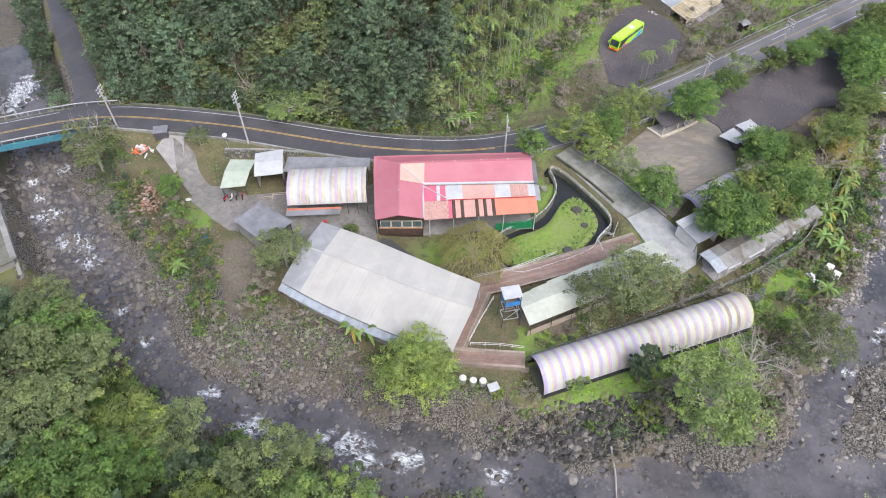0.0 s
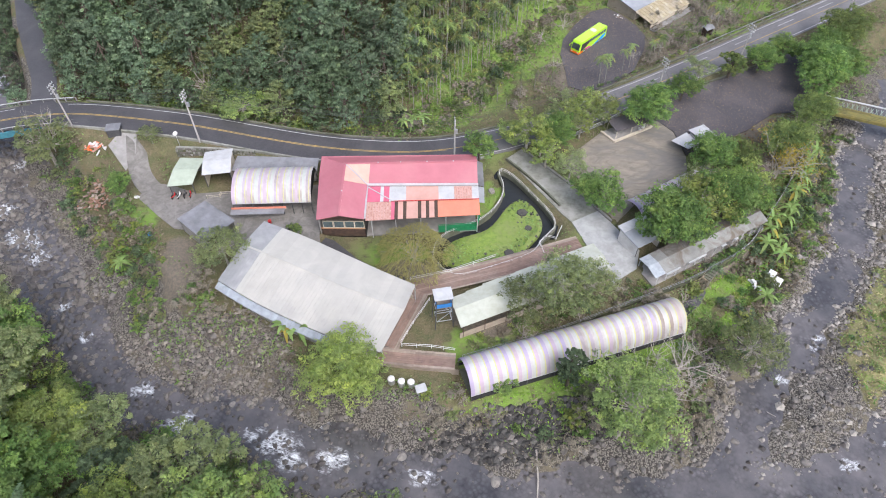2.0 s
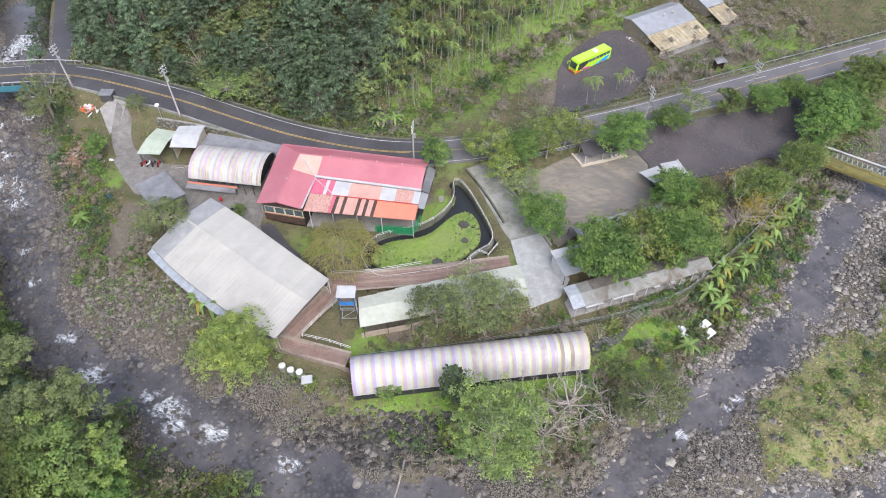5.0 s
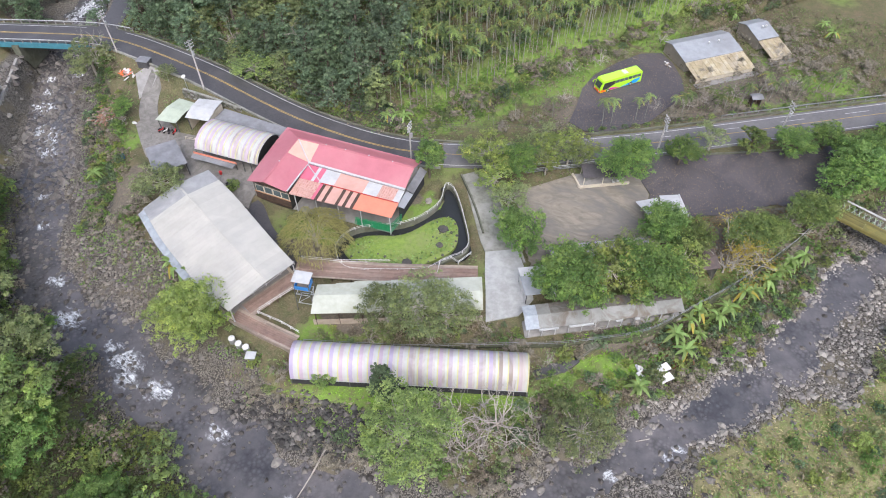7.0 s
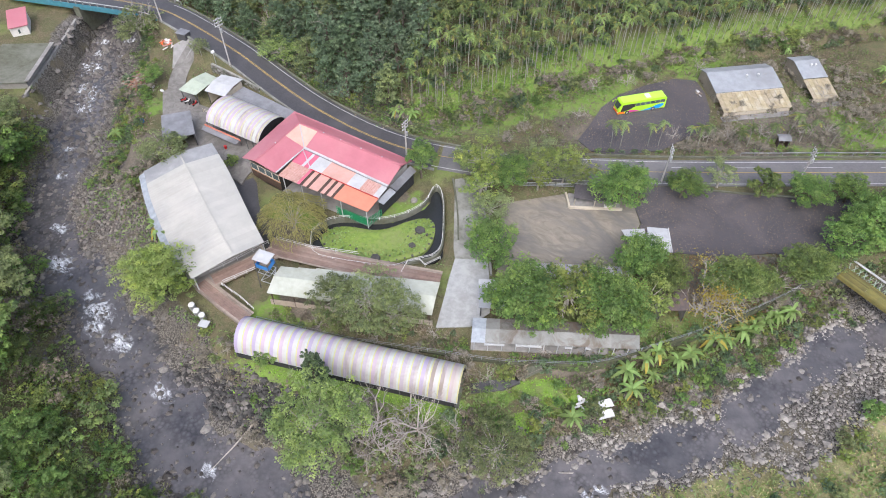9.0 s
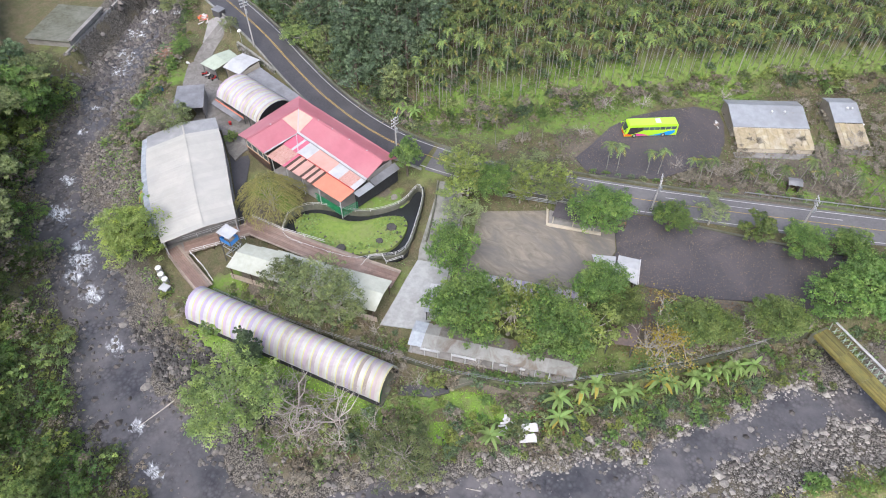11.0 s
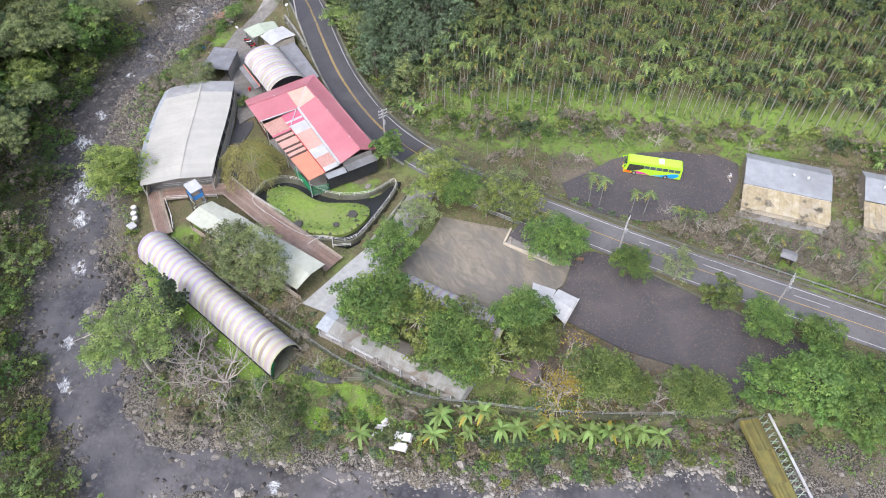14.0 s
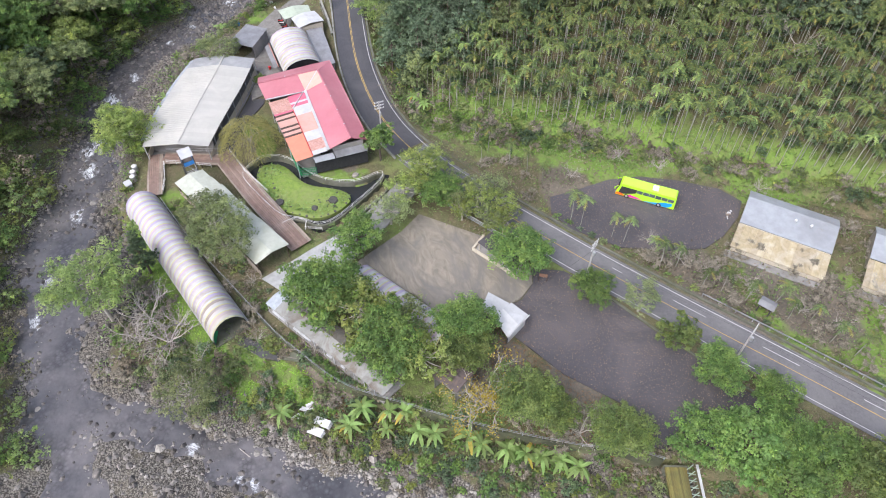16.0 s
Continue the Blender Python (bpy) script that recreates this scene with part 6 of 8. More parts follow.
# ---- warehouses beyond the road ----
def warehouse(name, a, d, length, label, z=(7.6, 6.7, 5.6), depth=(6.8, 7.6)):
    a = Vector((*a, 0))
    d = Vector((*d, 0)).normalized()
    s = Vector((d.y, -d.x, 0))
    c = a + d * length / 2 + s * (sum(depth) / 2)
    h = thing(name, (c.x, c.y, 3.9), label, "warehouse")
    back = -3.0
    n = max(6, int(length / 1.1))
    for k in range(n):
        p, q = a + d * length * k / n, a + d * length * (k + 1) / n
        lift = 0.05 * ((k * 7) % 3)
        for o0, z0, o1, z1, m in ((back, z[0] - 1.0, 0, z[0], "steel_roof"), (0, z[0], depth[0], z[1], "steel_roof"), (depth[0], z[1] - 0.25, depth[0] + depth[1], z[2], "tan_roof")):
            part("roof_panel", Geo().sheet([(*(p + s * o1)[:2], z1), (*(q + s * o1)[:2], z1), (*(q + s * o0)[:2], z0), (*(p + s * o0)[:2], z0)], 0.1), m, h)
        if m == "tan_roof":
            pp = p + s * depth[0]
            part("seam", Geo().bar((*pp[:2], z[1] - 0.2), (*(pp + s * depth[1])[:2], z[2] + 0.05), 0.06, 0.05), "tan_roof", h)
    for e, m in ((0.25, "wall_cream"), (length - 0.25, "wall_cream")):
        p = a + d * e
        pts = [(p + s * o, zz) for o, zz in ((back + 0.3, z[0] - 1.25), (0, z[0] - 0.15), (depth[0], z[1] - 0.2))]
        vs = [(*q[:2], 3.7) for q, _ in pts] + [(*q[:2], zz) for q, zz in pts]
        part("end_wall", Geo().add(vs, ((0, 1, 4, 3), (1, 2, 5, 4), (3, 4, 1, 0), (4, 5, 2, 1))), m, h)
    p, q = a + s * depth[0] + d * 0.3, a + s * depth[0] + d * (length - 0.3)
    part("front_wall", Geo().bar((*p[:2], 5.0), (*q[:2], 5.0), 0.15, 2.6), "wall_cream", h)
    p, q = a + s * (depth[0] + depth[1] - 0.4) + d * 0.2, a + s * (depth[0] + depth[1] - 0.4) + d * (length - 0.2)
    part("low_wall", Geo().bar((*p[:2], 4.3), (*q[:2], 4.3), 0.15, 1.0), "wall_cream", h)
    for k in range(7):
        x = p.lerp(q, k / 6)
        part("post", Geo().box((x.x, x.y, (3.8 + z[2]) / 2 - 0.1), (0.14, 0.14, z[2] - 3.9)), "wood_grey", h)
    for t in (0.55, 0.72):
        x = a + d * length * t + s * depth[0] * 0.35
        zz = z[0] + (z[1] - z[0]) * 0.35
        vent = part("roof_vent", Geo().tube([(x.x, x.y, zz - 0.1), (x.x, x.y, zz + 0.4)], 0.16, 8), "steel", h)
        part("vent_cap", Geo().tube([(x.x, x.y, zz + 0.4), (x.x, x.y, zz + 0.65)], [0.28, 0.18], 10), "paint_white", vent)
    apron = [a + s * (sum(depth)) + d * -0.5, a + s * (sum(depth)) + d * (length + 0.6), a + s * (sum(depth) + 1.6) + d * (length + 0.6), a + s * (sum(depth) + 1.6) + d * -0.5]
    part("apron", Geo().prism([tuple(v[:2]) for v in apron[::-1]], 3.5, 4.08), "concrete", h)


warehouse("steel_warehouse", (54.9, 162.4), (0.75, 0.66), 16.5, "farm warehouse with grey metal and tan sheet roofs", z=(7.6, 6.5, 5.2), depth=(6.5, 5.6))
warehouse("small_warehouse", (70.9, 178.4), (0.75, 0.66), 6.2, "smaller farm shed with rusty tan lean-to roof", z=(7.8, 6.6, 5.2), depth=(5.6, 6.0))
hut("roadside_hut", [(75.9, 149.2), (78.3, 150.6), (77.2, 152.4), (74.9, 151.0)], (6.0, 6.0, 6.2, 6.2), "grey_roof", "wood_dark", 3.9, "tiny dark hut with a grey roof", 0.3)


# ---- stream-side houses ----
house = thing("flat_roofed_house", (-85, 75, 5.8), "low house with a mossy flat roof and pale parapet", "house")
FR = [(-84.2, 85.0), (-74.8, 71.6), (-84.4, 64.6), (-94, 78)]
part("wall", Geo().prism([(-84.3, 84.6), (-75.2, 71.7), (-84.4, 65.1), (-93.6, 78)], 4.0, 7.5), "wall_grey", house)
part("roof", Geo().prism(FR, 7.5, 7.75), "concrete_dark", house)
part("parapet", Geo().bar((-83.9, 85.0, 7.9), (-74.9, 71.9, 7.9), 1.0, 0.35), "concrete", house)
house = thing("red_roofed_house", (-99, 87, 5.8), "small white house with a red metal roof", "house")
part("wall", Geo().prism([(-95.6, 86), (-98, 82.6), (-104, 86.6), (-101.6, 90)], 4.0, 8.4), "wall_white", house)
part("roof", Geo().sheet([(-97.6, 82.2, 8.5), (-95.2, 86.2, 8.5), (-101.6, 90.4, 9.6), (-104, 86.4, 9.6)], 0.15), "red_roof", house)
part("window", Geo().box((-96.75, 84.3, 7.2), (0.1, 1.2, 0.9), 35), "glass", house)
g = Geo()
ribbon(g, [(-73.6, 69.6, 6.2), (-79, 77.6, 6.2), (-86, 88.4, 6.2), (-91.5, 97, 6.6)], -0.3, 0.3, 0.0, 6.5, 2.0)
setting("wall_bank", g, "wall_grey", "stained concrete embankment wall above the stream")


# ---- tanks, scooters, heaps ----
for x, y, z in ((2.9, 49.8, 5.2), (4.5, 49.4, 5.2), (6.0, 49.3, 5.2)):
    t = thing("water_tank", (x, y, z - 1.8), "white plastic-capped steel water tank", "tank", "tanks by the boardwalk")
    part("barrel", Geo().tube([(x, y, z - 1.8), (x, y, z + 0.3)], 0.55, 14), "steel", t)
    part("lid", Geo().tube([(x, y, z + 0.3), (x, y, z + 0.42), (x, y, z + 0.5)], [0.58, 0.5, 0.1], 14), "paint_white", t)
t = thing("pump_box", (7.6, 48.3, 3.3), "pale metal pump box on the bank", "box")
part("cabinet", Geo().box((7.6, 48.3, 4.2), (1.3, 1.1, 2.2), 20), "steel_roof", t)
part("lid", Geo().box((7.6, 48.3, 5.35), (1.7, 1.4, 0.12), 20), "white_metal", t)


fence = thing("forecourt_rail", (-33, 89.6, 5.2), "low cream railing before the white kiosk", "railing")
for p, q in (((-35.6, 88.6), (-33.2, 88.9)), ((-33.2, 88.9), (-33.1, 89.7)), ((-33.1, 89.7), (-29.8, 90.0))):
    for z in (5.6, 6.0):
        part("rail", Geo().bar((*p, z), (*q, z), 0.07), "wall_cream", fence)
    part("post", Geo().box((*p, 5.6), (0.1, 0.1, 1.0)), "wall_cream", fence)
bin_ = thing("red_bin", (-22.2, 83.0, 5.2), "small red plastic bin under the awning", "bin")
part("tub", Geo().tube([(-22.2, 82.4, 5.15), (-22.2, 82.4, 5.9)], [0.26, 0.34], 10), "red_paint", bin_)


def scooter(x, y, rz, m, z=5.2):
    h = thing("scooter", (x, y, z), "parked motor scooter in front of the shed", "scooter", "scooters by the shed")
    zf = z
    q = lambda u, v, z: (x + u * math.cos(rz) - v * math.sin(rz), y + u * math.sin(rz) + v * math.cos(rz), zf + z)
    for u in (-0.6, 0.6):
        part("wheel", Geo().tube([q(u, -0.06, 0.26), q(u, 0.06, 0.26)], 0.26, 12), "rubber", h)
    part("body", Geo().tube([q(-0.75, 0, 0.62), q(-0.2, 0, 0.55), q(0.1, 0, 0.34), q(0.45, 0, 0.5), q(0.55, 0, 0.95)], [0.14, 0.2, 0.16, 0.15, 0.1], 7), m, h)
    part("seat", Geo().tube([q(-0.75, 0, 0.78), q(-0.1, 0, 0.76)], [0.12, 0.14], 6), "rubber", h)
    part("handlebar", Geo().bar(q(0.5, -0.32, 1.05), q(0.5, 0.32, 1.05), 0.06), "dark_steel", h)


for k, m in enumerate(("red_paint", "paint_white", "dark_steel", "red_paint")):
    scooter(-42.2 + 1.05 * k, 88.9 + 0.15 * k, 1.3 + 0.15 * k, m)
for k in range(2):
    scooter(-18.6 + 0.9 * k, 80.4 - 0.5 * k, 0.9, "dark_steel", 5.2)


def heap(name, x, y, z, n, rx, ry, mats, label, cat, size=(0.5, 1.8)):
    """A heap of loose pieces, each a part."""
    h = thing(name, (x, y, z), label, cat)
    hr = np.random.default_rng(int(abs(x) * 10))
    for k in range(n):
        px, py = x + hr.normal() * rx, y + hr.normal() * ry
        L = hr.uniform(*size)
        zz = z + 0.1 + max(0, 1 - math.hypot((px - x) / (2 * rx), (py - y) / (2 * ry))) * hr.uniform(0.1, 0.9)
        a = hr.uniform(0, math.pi)
        dv = Vector((math.cos(a), math.sin(a), hr.uniform(-0.2, 0.2))) * L / 2
        c = Vector((px, py, zz))
        part("piece", Geo().bar(c - dv, c + dv, hr.uniform(0.12, 0.5), hr.uniform(0.05, 0.2)), mats[k % len(mats)], h)
    return h


heap("timber_heap", -56.6, 89.8, ground_z(-56.6, 89.8) + 0.25, 120, 1.7, 2.9, ("timber", "wood_grey", "timber", "wood_deck", "timber"), "heap of broken reddish timber and rubble", "rubble", (0.25, 1.1))
heap("bag_heap", -62.0, 102.2, ground_z(-62.0, 102.2), 60, 1.6, 0.8, ("trash_orange", "trash_white", "trash_orange", "trash_white", "peach_pale"), "heap of orange bags and white sheets", "rubbish", (0.7, 1.7))
for x, y, w in ((70.0, 73.8, 3.2), (71.0, 72.6, 2.8)):
    st = thing("sheet_stack", (x, y, ground_z(x, y)), "stack of discarded white sheets lying in the weeds", "rubbish")
    for k in range(4):
        part("sheet", Geo().box((x + 0.06 * (k % 2), y - 0.05 * k, ground_z(x, y) + 0.25 + 0.16 * k), (w - 0.12 * k, 1.25, 0.12), 45 + 2 * k), "trash_white", st)
heap("rubbish_heap", 66.4, 72.4, ground_z(66.4, 72.4), 7, 0.6, 0.5, ("trash_white", "trash_white"), "heap of white discarded boards", "rubbish", (0.8, 1.9))
heap("rubbish_heap", 68.0, 70.6, ground_z(68.0, 70.6), 9, 0.9, 0.9, ("trash_white", "wood_grey"), "scattered white scraps in the weeds", "rubbish", (0.4, 1.1))
heap("plank_pile", -48.6, 84.6, 4.8, 9, 0.8, 0.5, ("peach_pale", "wood_grey"), "small pile of pinkish planks", "rubbish", (1.0, 2.2))
heap("scrap_heap", 78.5, 178.5, 4.2, 12, 1.2, 0.8, ("trash_white", "steel_roof"), "white scrap beside the farm shed", "rubbish", (0.6, 1.6))
heap("scrap_heap", 55.6, 158.6, 4.0, 8, 0.6, 0.6, ("trash_white", "wood_grey"), "small heap of pale scrap", "rubbish", (0.4, 0.9))
box = thing("grey_store_box", (-57.8, 104.2, 7.8), "dark grey tarpaulin-covered store box", "box")
part("box", Geo().box((-57.8, 104.2, 8.9), (2.6, 2.0, 1.9), 10), "dark_steel", box)
part("lid", Geo().box((-57.8, 104.2, 9.92), (2.9, 2.3, 0.14), 10), "grey_roof", box)
for x0, y0, x1, y1, r in ((25.2, 40.6, 24.7, 31.6, 0.16), (72, 63, 69, 60.6, 0.12), (61, 49, 63.5, 47, 0.1)):
    lg = thing("driftwood_log", (x0, y0, 0.3), "bleached fallen trunk lying in the stream", "log")
    z0, z1 = ground_z(x0, y0) + 0.3, 0.25
    part("trunk", Geo().tube([(x0, y0, z0), ((x0 + x1) / 2 + 0.2, (y0 + y1) / 2, (z0 + z1) / 2 + 0.1), (x1, y1, z1)], [r, r * 0.8, r * 0.5], 6), "bark_pale", lg)

drum = thing("blue_drum", (-43.4, 78.2, 4.9), "small blue plastic drum in the vegetable patch", "drum")
zd = ground_z(-43.4, 78.2)
part("barrel", Geo().tube([(-43.4, 78.2, zd - 0.05), (-43.4, 78.2, zd + 0.4), (-43.4, 78.2, zd + 0.85)], [0.3, 0.34, 0.3], 10), "blue_paint", drum)
part("lid", Geo().tube([(-43.4, 78.2, zd + 0.85), (-43.4, 78.2, zd + 0.91)], [0.31, 0.28], 10), "blue_paint", drum)
for x, y, a in ((-51.0, 86.6, 0.5), (-51.6, 88.0, 1.4), (-49.4, 88.6, 0.2)):
    zs_ = ground_z(x, y)
    sack = thing("white_sack", (x, y, zs_), "filled white sack lying on the garden edge", "sack")
    dx, dy = 0.55 * math.cos(a), 0.55 * math.sin(a)
    part("bag", Geo().tube([(x - dx, y - dy, zs_ + 0.15), (x - 0.6 * dx, y - 0.6 * dy, zs_ + 0.25), (x + 0.5 * dx, y + 0.5 * dy, zs_ + 0.27), (x + dx, y + dy, zs_ + 0.18)], [0.1, 0.3, 0.3, 0.08], 8), "trash_white", sack)

# ---- plants ----
rg = np.random.default_rng(7)


def cards(centre, normal, size, ratio=1.7, rng=rg, fold=0.25):
    """Leaf sprays: tilted blades at the centres, facing the normals."""
    n = len(centre)
    nv = normal / np.linalg.norm(normal, axis=1, keepdims=True)
    r = rng.normal(size=(n, 3))
    u = np.cross(nv, r)
    u /= np.linalg.norm(u, axis=1, keepdims=True)
    v = np.cross(nv, u)
    s = np.asarray(size).reshape(-1, 1) * np.ones((n, 1))
    a, b = u * s * 0.5 * ratio, v * s * 0.5
    lift = nv * s * fold
    vs = np.stack([centre - a, centre + 0.55 * a - 1.25 * b + lift * 0.5, centre + 0.9 * a + 1.1 * b - lift], 1).reshape(-1, 3)
    return vs, np.arange(3 * n).reshape(-1, 3)


def mesh_np(name, chunks, material):
    """Joins chunks of vertices, faces and, where given, a tint for each vertex."""
    vs, fs, tints, k = [], [], [], 0
    for v, f, *tint in chunks:
        vs.append(v)
        fs.append(f + k)
        tints.append(tint[0] if tint else np.zeros(len(v)))
        k += len(v)
    me = bpy.data.meshes.new(name)
    me.from_pydata(np.concatenate(vs).tolist(), [], np.concatenate(fs).tolist())
    me.attributes.new("tint", "FLOAT", "POINT").data.foreach_set("value", np.concatenate(tints).astype(np.float32))
    me.materials.append(M[material])
    return me


def lobes_cards(lobes, n, size, rng, ratio=1.7, low=-0.45, shell=(0.72, 1.06), per=30, clump=(0.26, 0.5), cflat=0.6):
    """Leaves in sprays: each lobe carries many small domed clumps, each clump its own tint, with a thinner filling
    inside, its tint darkened as painted crown shade.
    """
    C = np.array([l[:3] for l in lobes], float)
    R = np.array([l[3:] for l in lobes], float)
    w = R[:, 0] ** 2
    nc = max(8, int(0.86 * n / per))
    k = rng.choice(len(lobes), nc, p=w / w.sum())
    d = rng.normal(size=(nc, 3))
    d /= np.linalg.norm(d, axis=1, keepdims=True)
    d[:, 2] = np.where(d[:, 2] < low, -d[:, 2], d[:, 2])
    p = C[k] + d * rng.uniform(*shell, size=(nc, 1)) * R[k][:, [0, 0, 1]]
    r = rng.uniform(*clump, nc) * R[k][:, 0]
    tone = np.clip(0.55 * rng.normal(size=nc), -1.3, 1.3)
    q = np.repeat(np.arange(nc), per)
    m = len(q)
    e = rng.normal(size=(m, 3)) + 0.45 * d[q]
    e /= np.linalg.norm(e, axis=1, keepdims=True)
    e[:, 2] = np.where(e[:, 2] < -0.15, -e[:, 2], e[:, 2])
    at = p[q] + e * (r[q] * rng.uniform(0.35, 1.08, m))[:, None] * np.array([1, 1, cflat])
    nrm = e * 0.9 + np.array([0, 0, 0.65]) + 0.36 * rng.normal(size=(m, 3))
    v1, f1 = cards(at, nrm, size * rng.uniform(0.6, 1.35, m), ratio, rng)
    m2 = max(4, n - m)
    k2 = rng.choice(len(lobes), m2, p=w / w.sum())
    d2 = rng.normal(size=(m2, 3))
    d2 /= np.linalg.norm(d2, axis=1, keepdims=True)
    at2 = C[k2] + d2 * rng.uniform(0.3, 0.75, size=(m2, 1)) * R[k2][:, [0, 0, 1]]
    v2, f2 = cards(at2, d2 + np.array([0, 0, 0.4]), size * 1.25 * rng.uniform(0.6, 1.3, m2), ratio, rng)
    # the -0.4 tint paints the shade of the crown's inside into the filling leaves
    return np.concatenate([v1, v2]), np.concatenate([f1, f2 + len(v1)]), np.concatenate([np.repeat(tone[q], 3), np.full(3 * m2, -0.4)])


def child(name, me, parent, label=""):
    ob = new(name, me)
    ob.parent = parent
    return tagged(ob, label)


def gmesh(name, g, material, tints=None):
    me = bpy.data.meshes.new(name)
    me.from_pydata(g.v, [], g.f)
    if tints:
        me.attributes.new("tint", "FLOAT", "POINT").data.foreach_set("value", tints)
    me.materials.append(M[material])
    return me


def broad_tree(name, label, seed, height, radius, leaf, bark="bark", n=2600, size=0.5, lobes=9, flat=0.75, trunk_r=0.22, low=-0.45, spread=0.62, ratio=1.7, shell=(0.62, 1.12), category="tree", drape=False, per=30, clump=(0.26, 0.5), cflat=0.6):
    """A tree at the origin: tapered trunk, limbs, and a crown of leaf sprays in uneven lobes."""
    rng = np.random.default_rng(seed)
    root = tagged(new(name), label, category)
    zc = height - radius * flat
    L = [(0, 0, zc + 0.25 * radius, radius * 0.6, radius * 0.55 * flat)]
    for i in range(lobes):
        a = 2 * math.pi * (i + rng.uniform(-0.35, 0.35)) / lobes
        d = radius * spread * rng.uniform(0.65, 1.15)
        r = radius * rng.uniform(0.24, 0.5)
        L.append((d * math.cos(a), d * math.sin(a), zc + radius * flat * rng.uniform(-0.45, 0.4), r, r * rng.uniform(0.6, 0.85)))
    if drape:
        L = []
        for i in range(lobes):
            t = (i + rng.uniform(0, 1)) / lobes
            a = 2.4 * i + rng.uniform(-0.5, 0.5)
            d = radius * rng.uniform(0.35, 0.85) * (1 - 0.75 * t ** 2.5)
            r = radius * rng.uniform(0.26, 0.46) * (1.05 - 0.3 * t)
            L.append((d * math.cos(a), d * math.sin(a), height * (0.22 + 0.72 * t), r, r * rng.uniform(0.65, 1.0)))
    g = Geo()
    top = height - radius * flat * 1.1
    bend = rng.uniform(-0.4, 0.4, 2)
    pts = [(0, 0, -0.6), (bend[0] * 0.3, bend[1] * 0.3, top * 0.4), (bend[0], bend[1], top), (bend[0] * 0.5, bend[1] * 0.5, zc + 0.2 * radius)]
    g.tube(pts, [trunk_r * 1.3, trunk_r, trunk_r * 0.7, trunk_r * 0.3], 7)
    for l in L[1::3 if category == "shrub" or drape else 1]:
        s = Vector((bend[0], bend[1], top * rng.uniform(0.75, 1.0)))
        e = Vector(l[:3])
        m = s.lerp(e, 0.5) + Vector((0, 0, -0.08 * radius))
        g.tube([s, m, e], [trunk_r * 0.5, trunk_r * 0.32, trunk_r * 0.1], 4)
    child("trunk", gmesh("trunk", g, bark), root)
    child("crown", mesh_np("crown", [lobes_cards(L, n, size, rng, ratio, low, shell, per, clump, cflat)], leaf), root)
    return root


def bare_tree(name, label, seed, height, radius, bark="bark_pale", leaf=None, n=0):
    rng = np.random.default_rng(seed)
    root = tagged(new(name), label, "tree")
    g, tips = Geo(), []

    def grow(p, d, length, r, depth):
        mid = p + d * length * 0.5 + Vector(rng.normal(size=3)) * length * 0.06
        e = p + d * length
        g.tube([p, mid, e], [r, r * 0.8, r * 0.55], 5 if depth < 2 else 3)
        tips.append(e)
        if depth >= 4:
            return
        for _ in range(3 if depth < 3 else 2):
            nd = (d + Vector(rng.normal(size=3)) * 0.62 + Vector((0, 0, 0.08))).normalized()
            grow(e if rng.random() < 0.6 else mid, nd, length * rng.uniform(0.55, 0.8), r * 0.55, depth + 1)
    grow(Vector((0, 0, -0.5)), Vector((0, 0, 1)), height * 0.32, 0.17, 0)
    for k in range(4):
        a = 2 * math.pi * (k + rng.uniform(-0.3, 0.3)) / 4
        grow(Vector((0, 0, height * 0.2)), Vector((math.cos(a) * radius, math.sin(a) * radius, height * 0.45)).normalized(), height * 0.36, 0.1, 1)
    child("crown", gmesh("crown", g, bark), root)
    if leaf:
        P = np.array([tuple(t) for t in tips])
        P = P[rng.integers(0, len(P), n)] + rng.normal(size=(n, 3)) * 0.3
        child("foliage", mesh_np("foliage", [cards(P, rng.normal(size=(n, 3)) + np.array([0, 0, 0.6]), 0.13 * rng.uniform(0.6, 1.3, n), 1.5, rng)], leaf), root)
    return root


def frond(g, base, d_out, length, rise, droop, width, pairs=7, ragged=0.25, rng=rg):
    """A feathered frond: midrib with leaflets on both sides."""
    d_out = Vector(d_out).normalized()
    side = d_out.cross(Vector((0, 0, 1))).normalized()
    pts = []
    for k in range(pairs + 1):
        t = k / pairs
        pts.append(Vector(base) + d_out * length * (t - 0.12 * t * t) + Vector((0, 0, rise * t * (1 - 0.35 * t) - droop * t * t)))
    for k in range(pairs):
        a, b = pts[k], pts[k + 1]
        w = width * (0.45 + 1.0 * math.sin(math.pi * min(0.92, (k + 0.8) / (pairs + 0.4))))
        for sgn in (-1, 1):
            tip = b + side * sgn * w * rng.uniform(1 - ragged, 1 + ragged) + d_out * 0.25 * length / pairs + Vector((0, 0, -0.4 * w))
            g.add([a, a + (b - a) * 0.95, tip], ((0, 1, 2),))
        mid = side * 0.05
        g.add([a - mid, a + mid, b], ((0, 1, 2),))
    return g


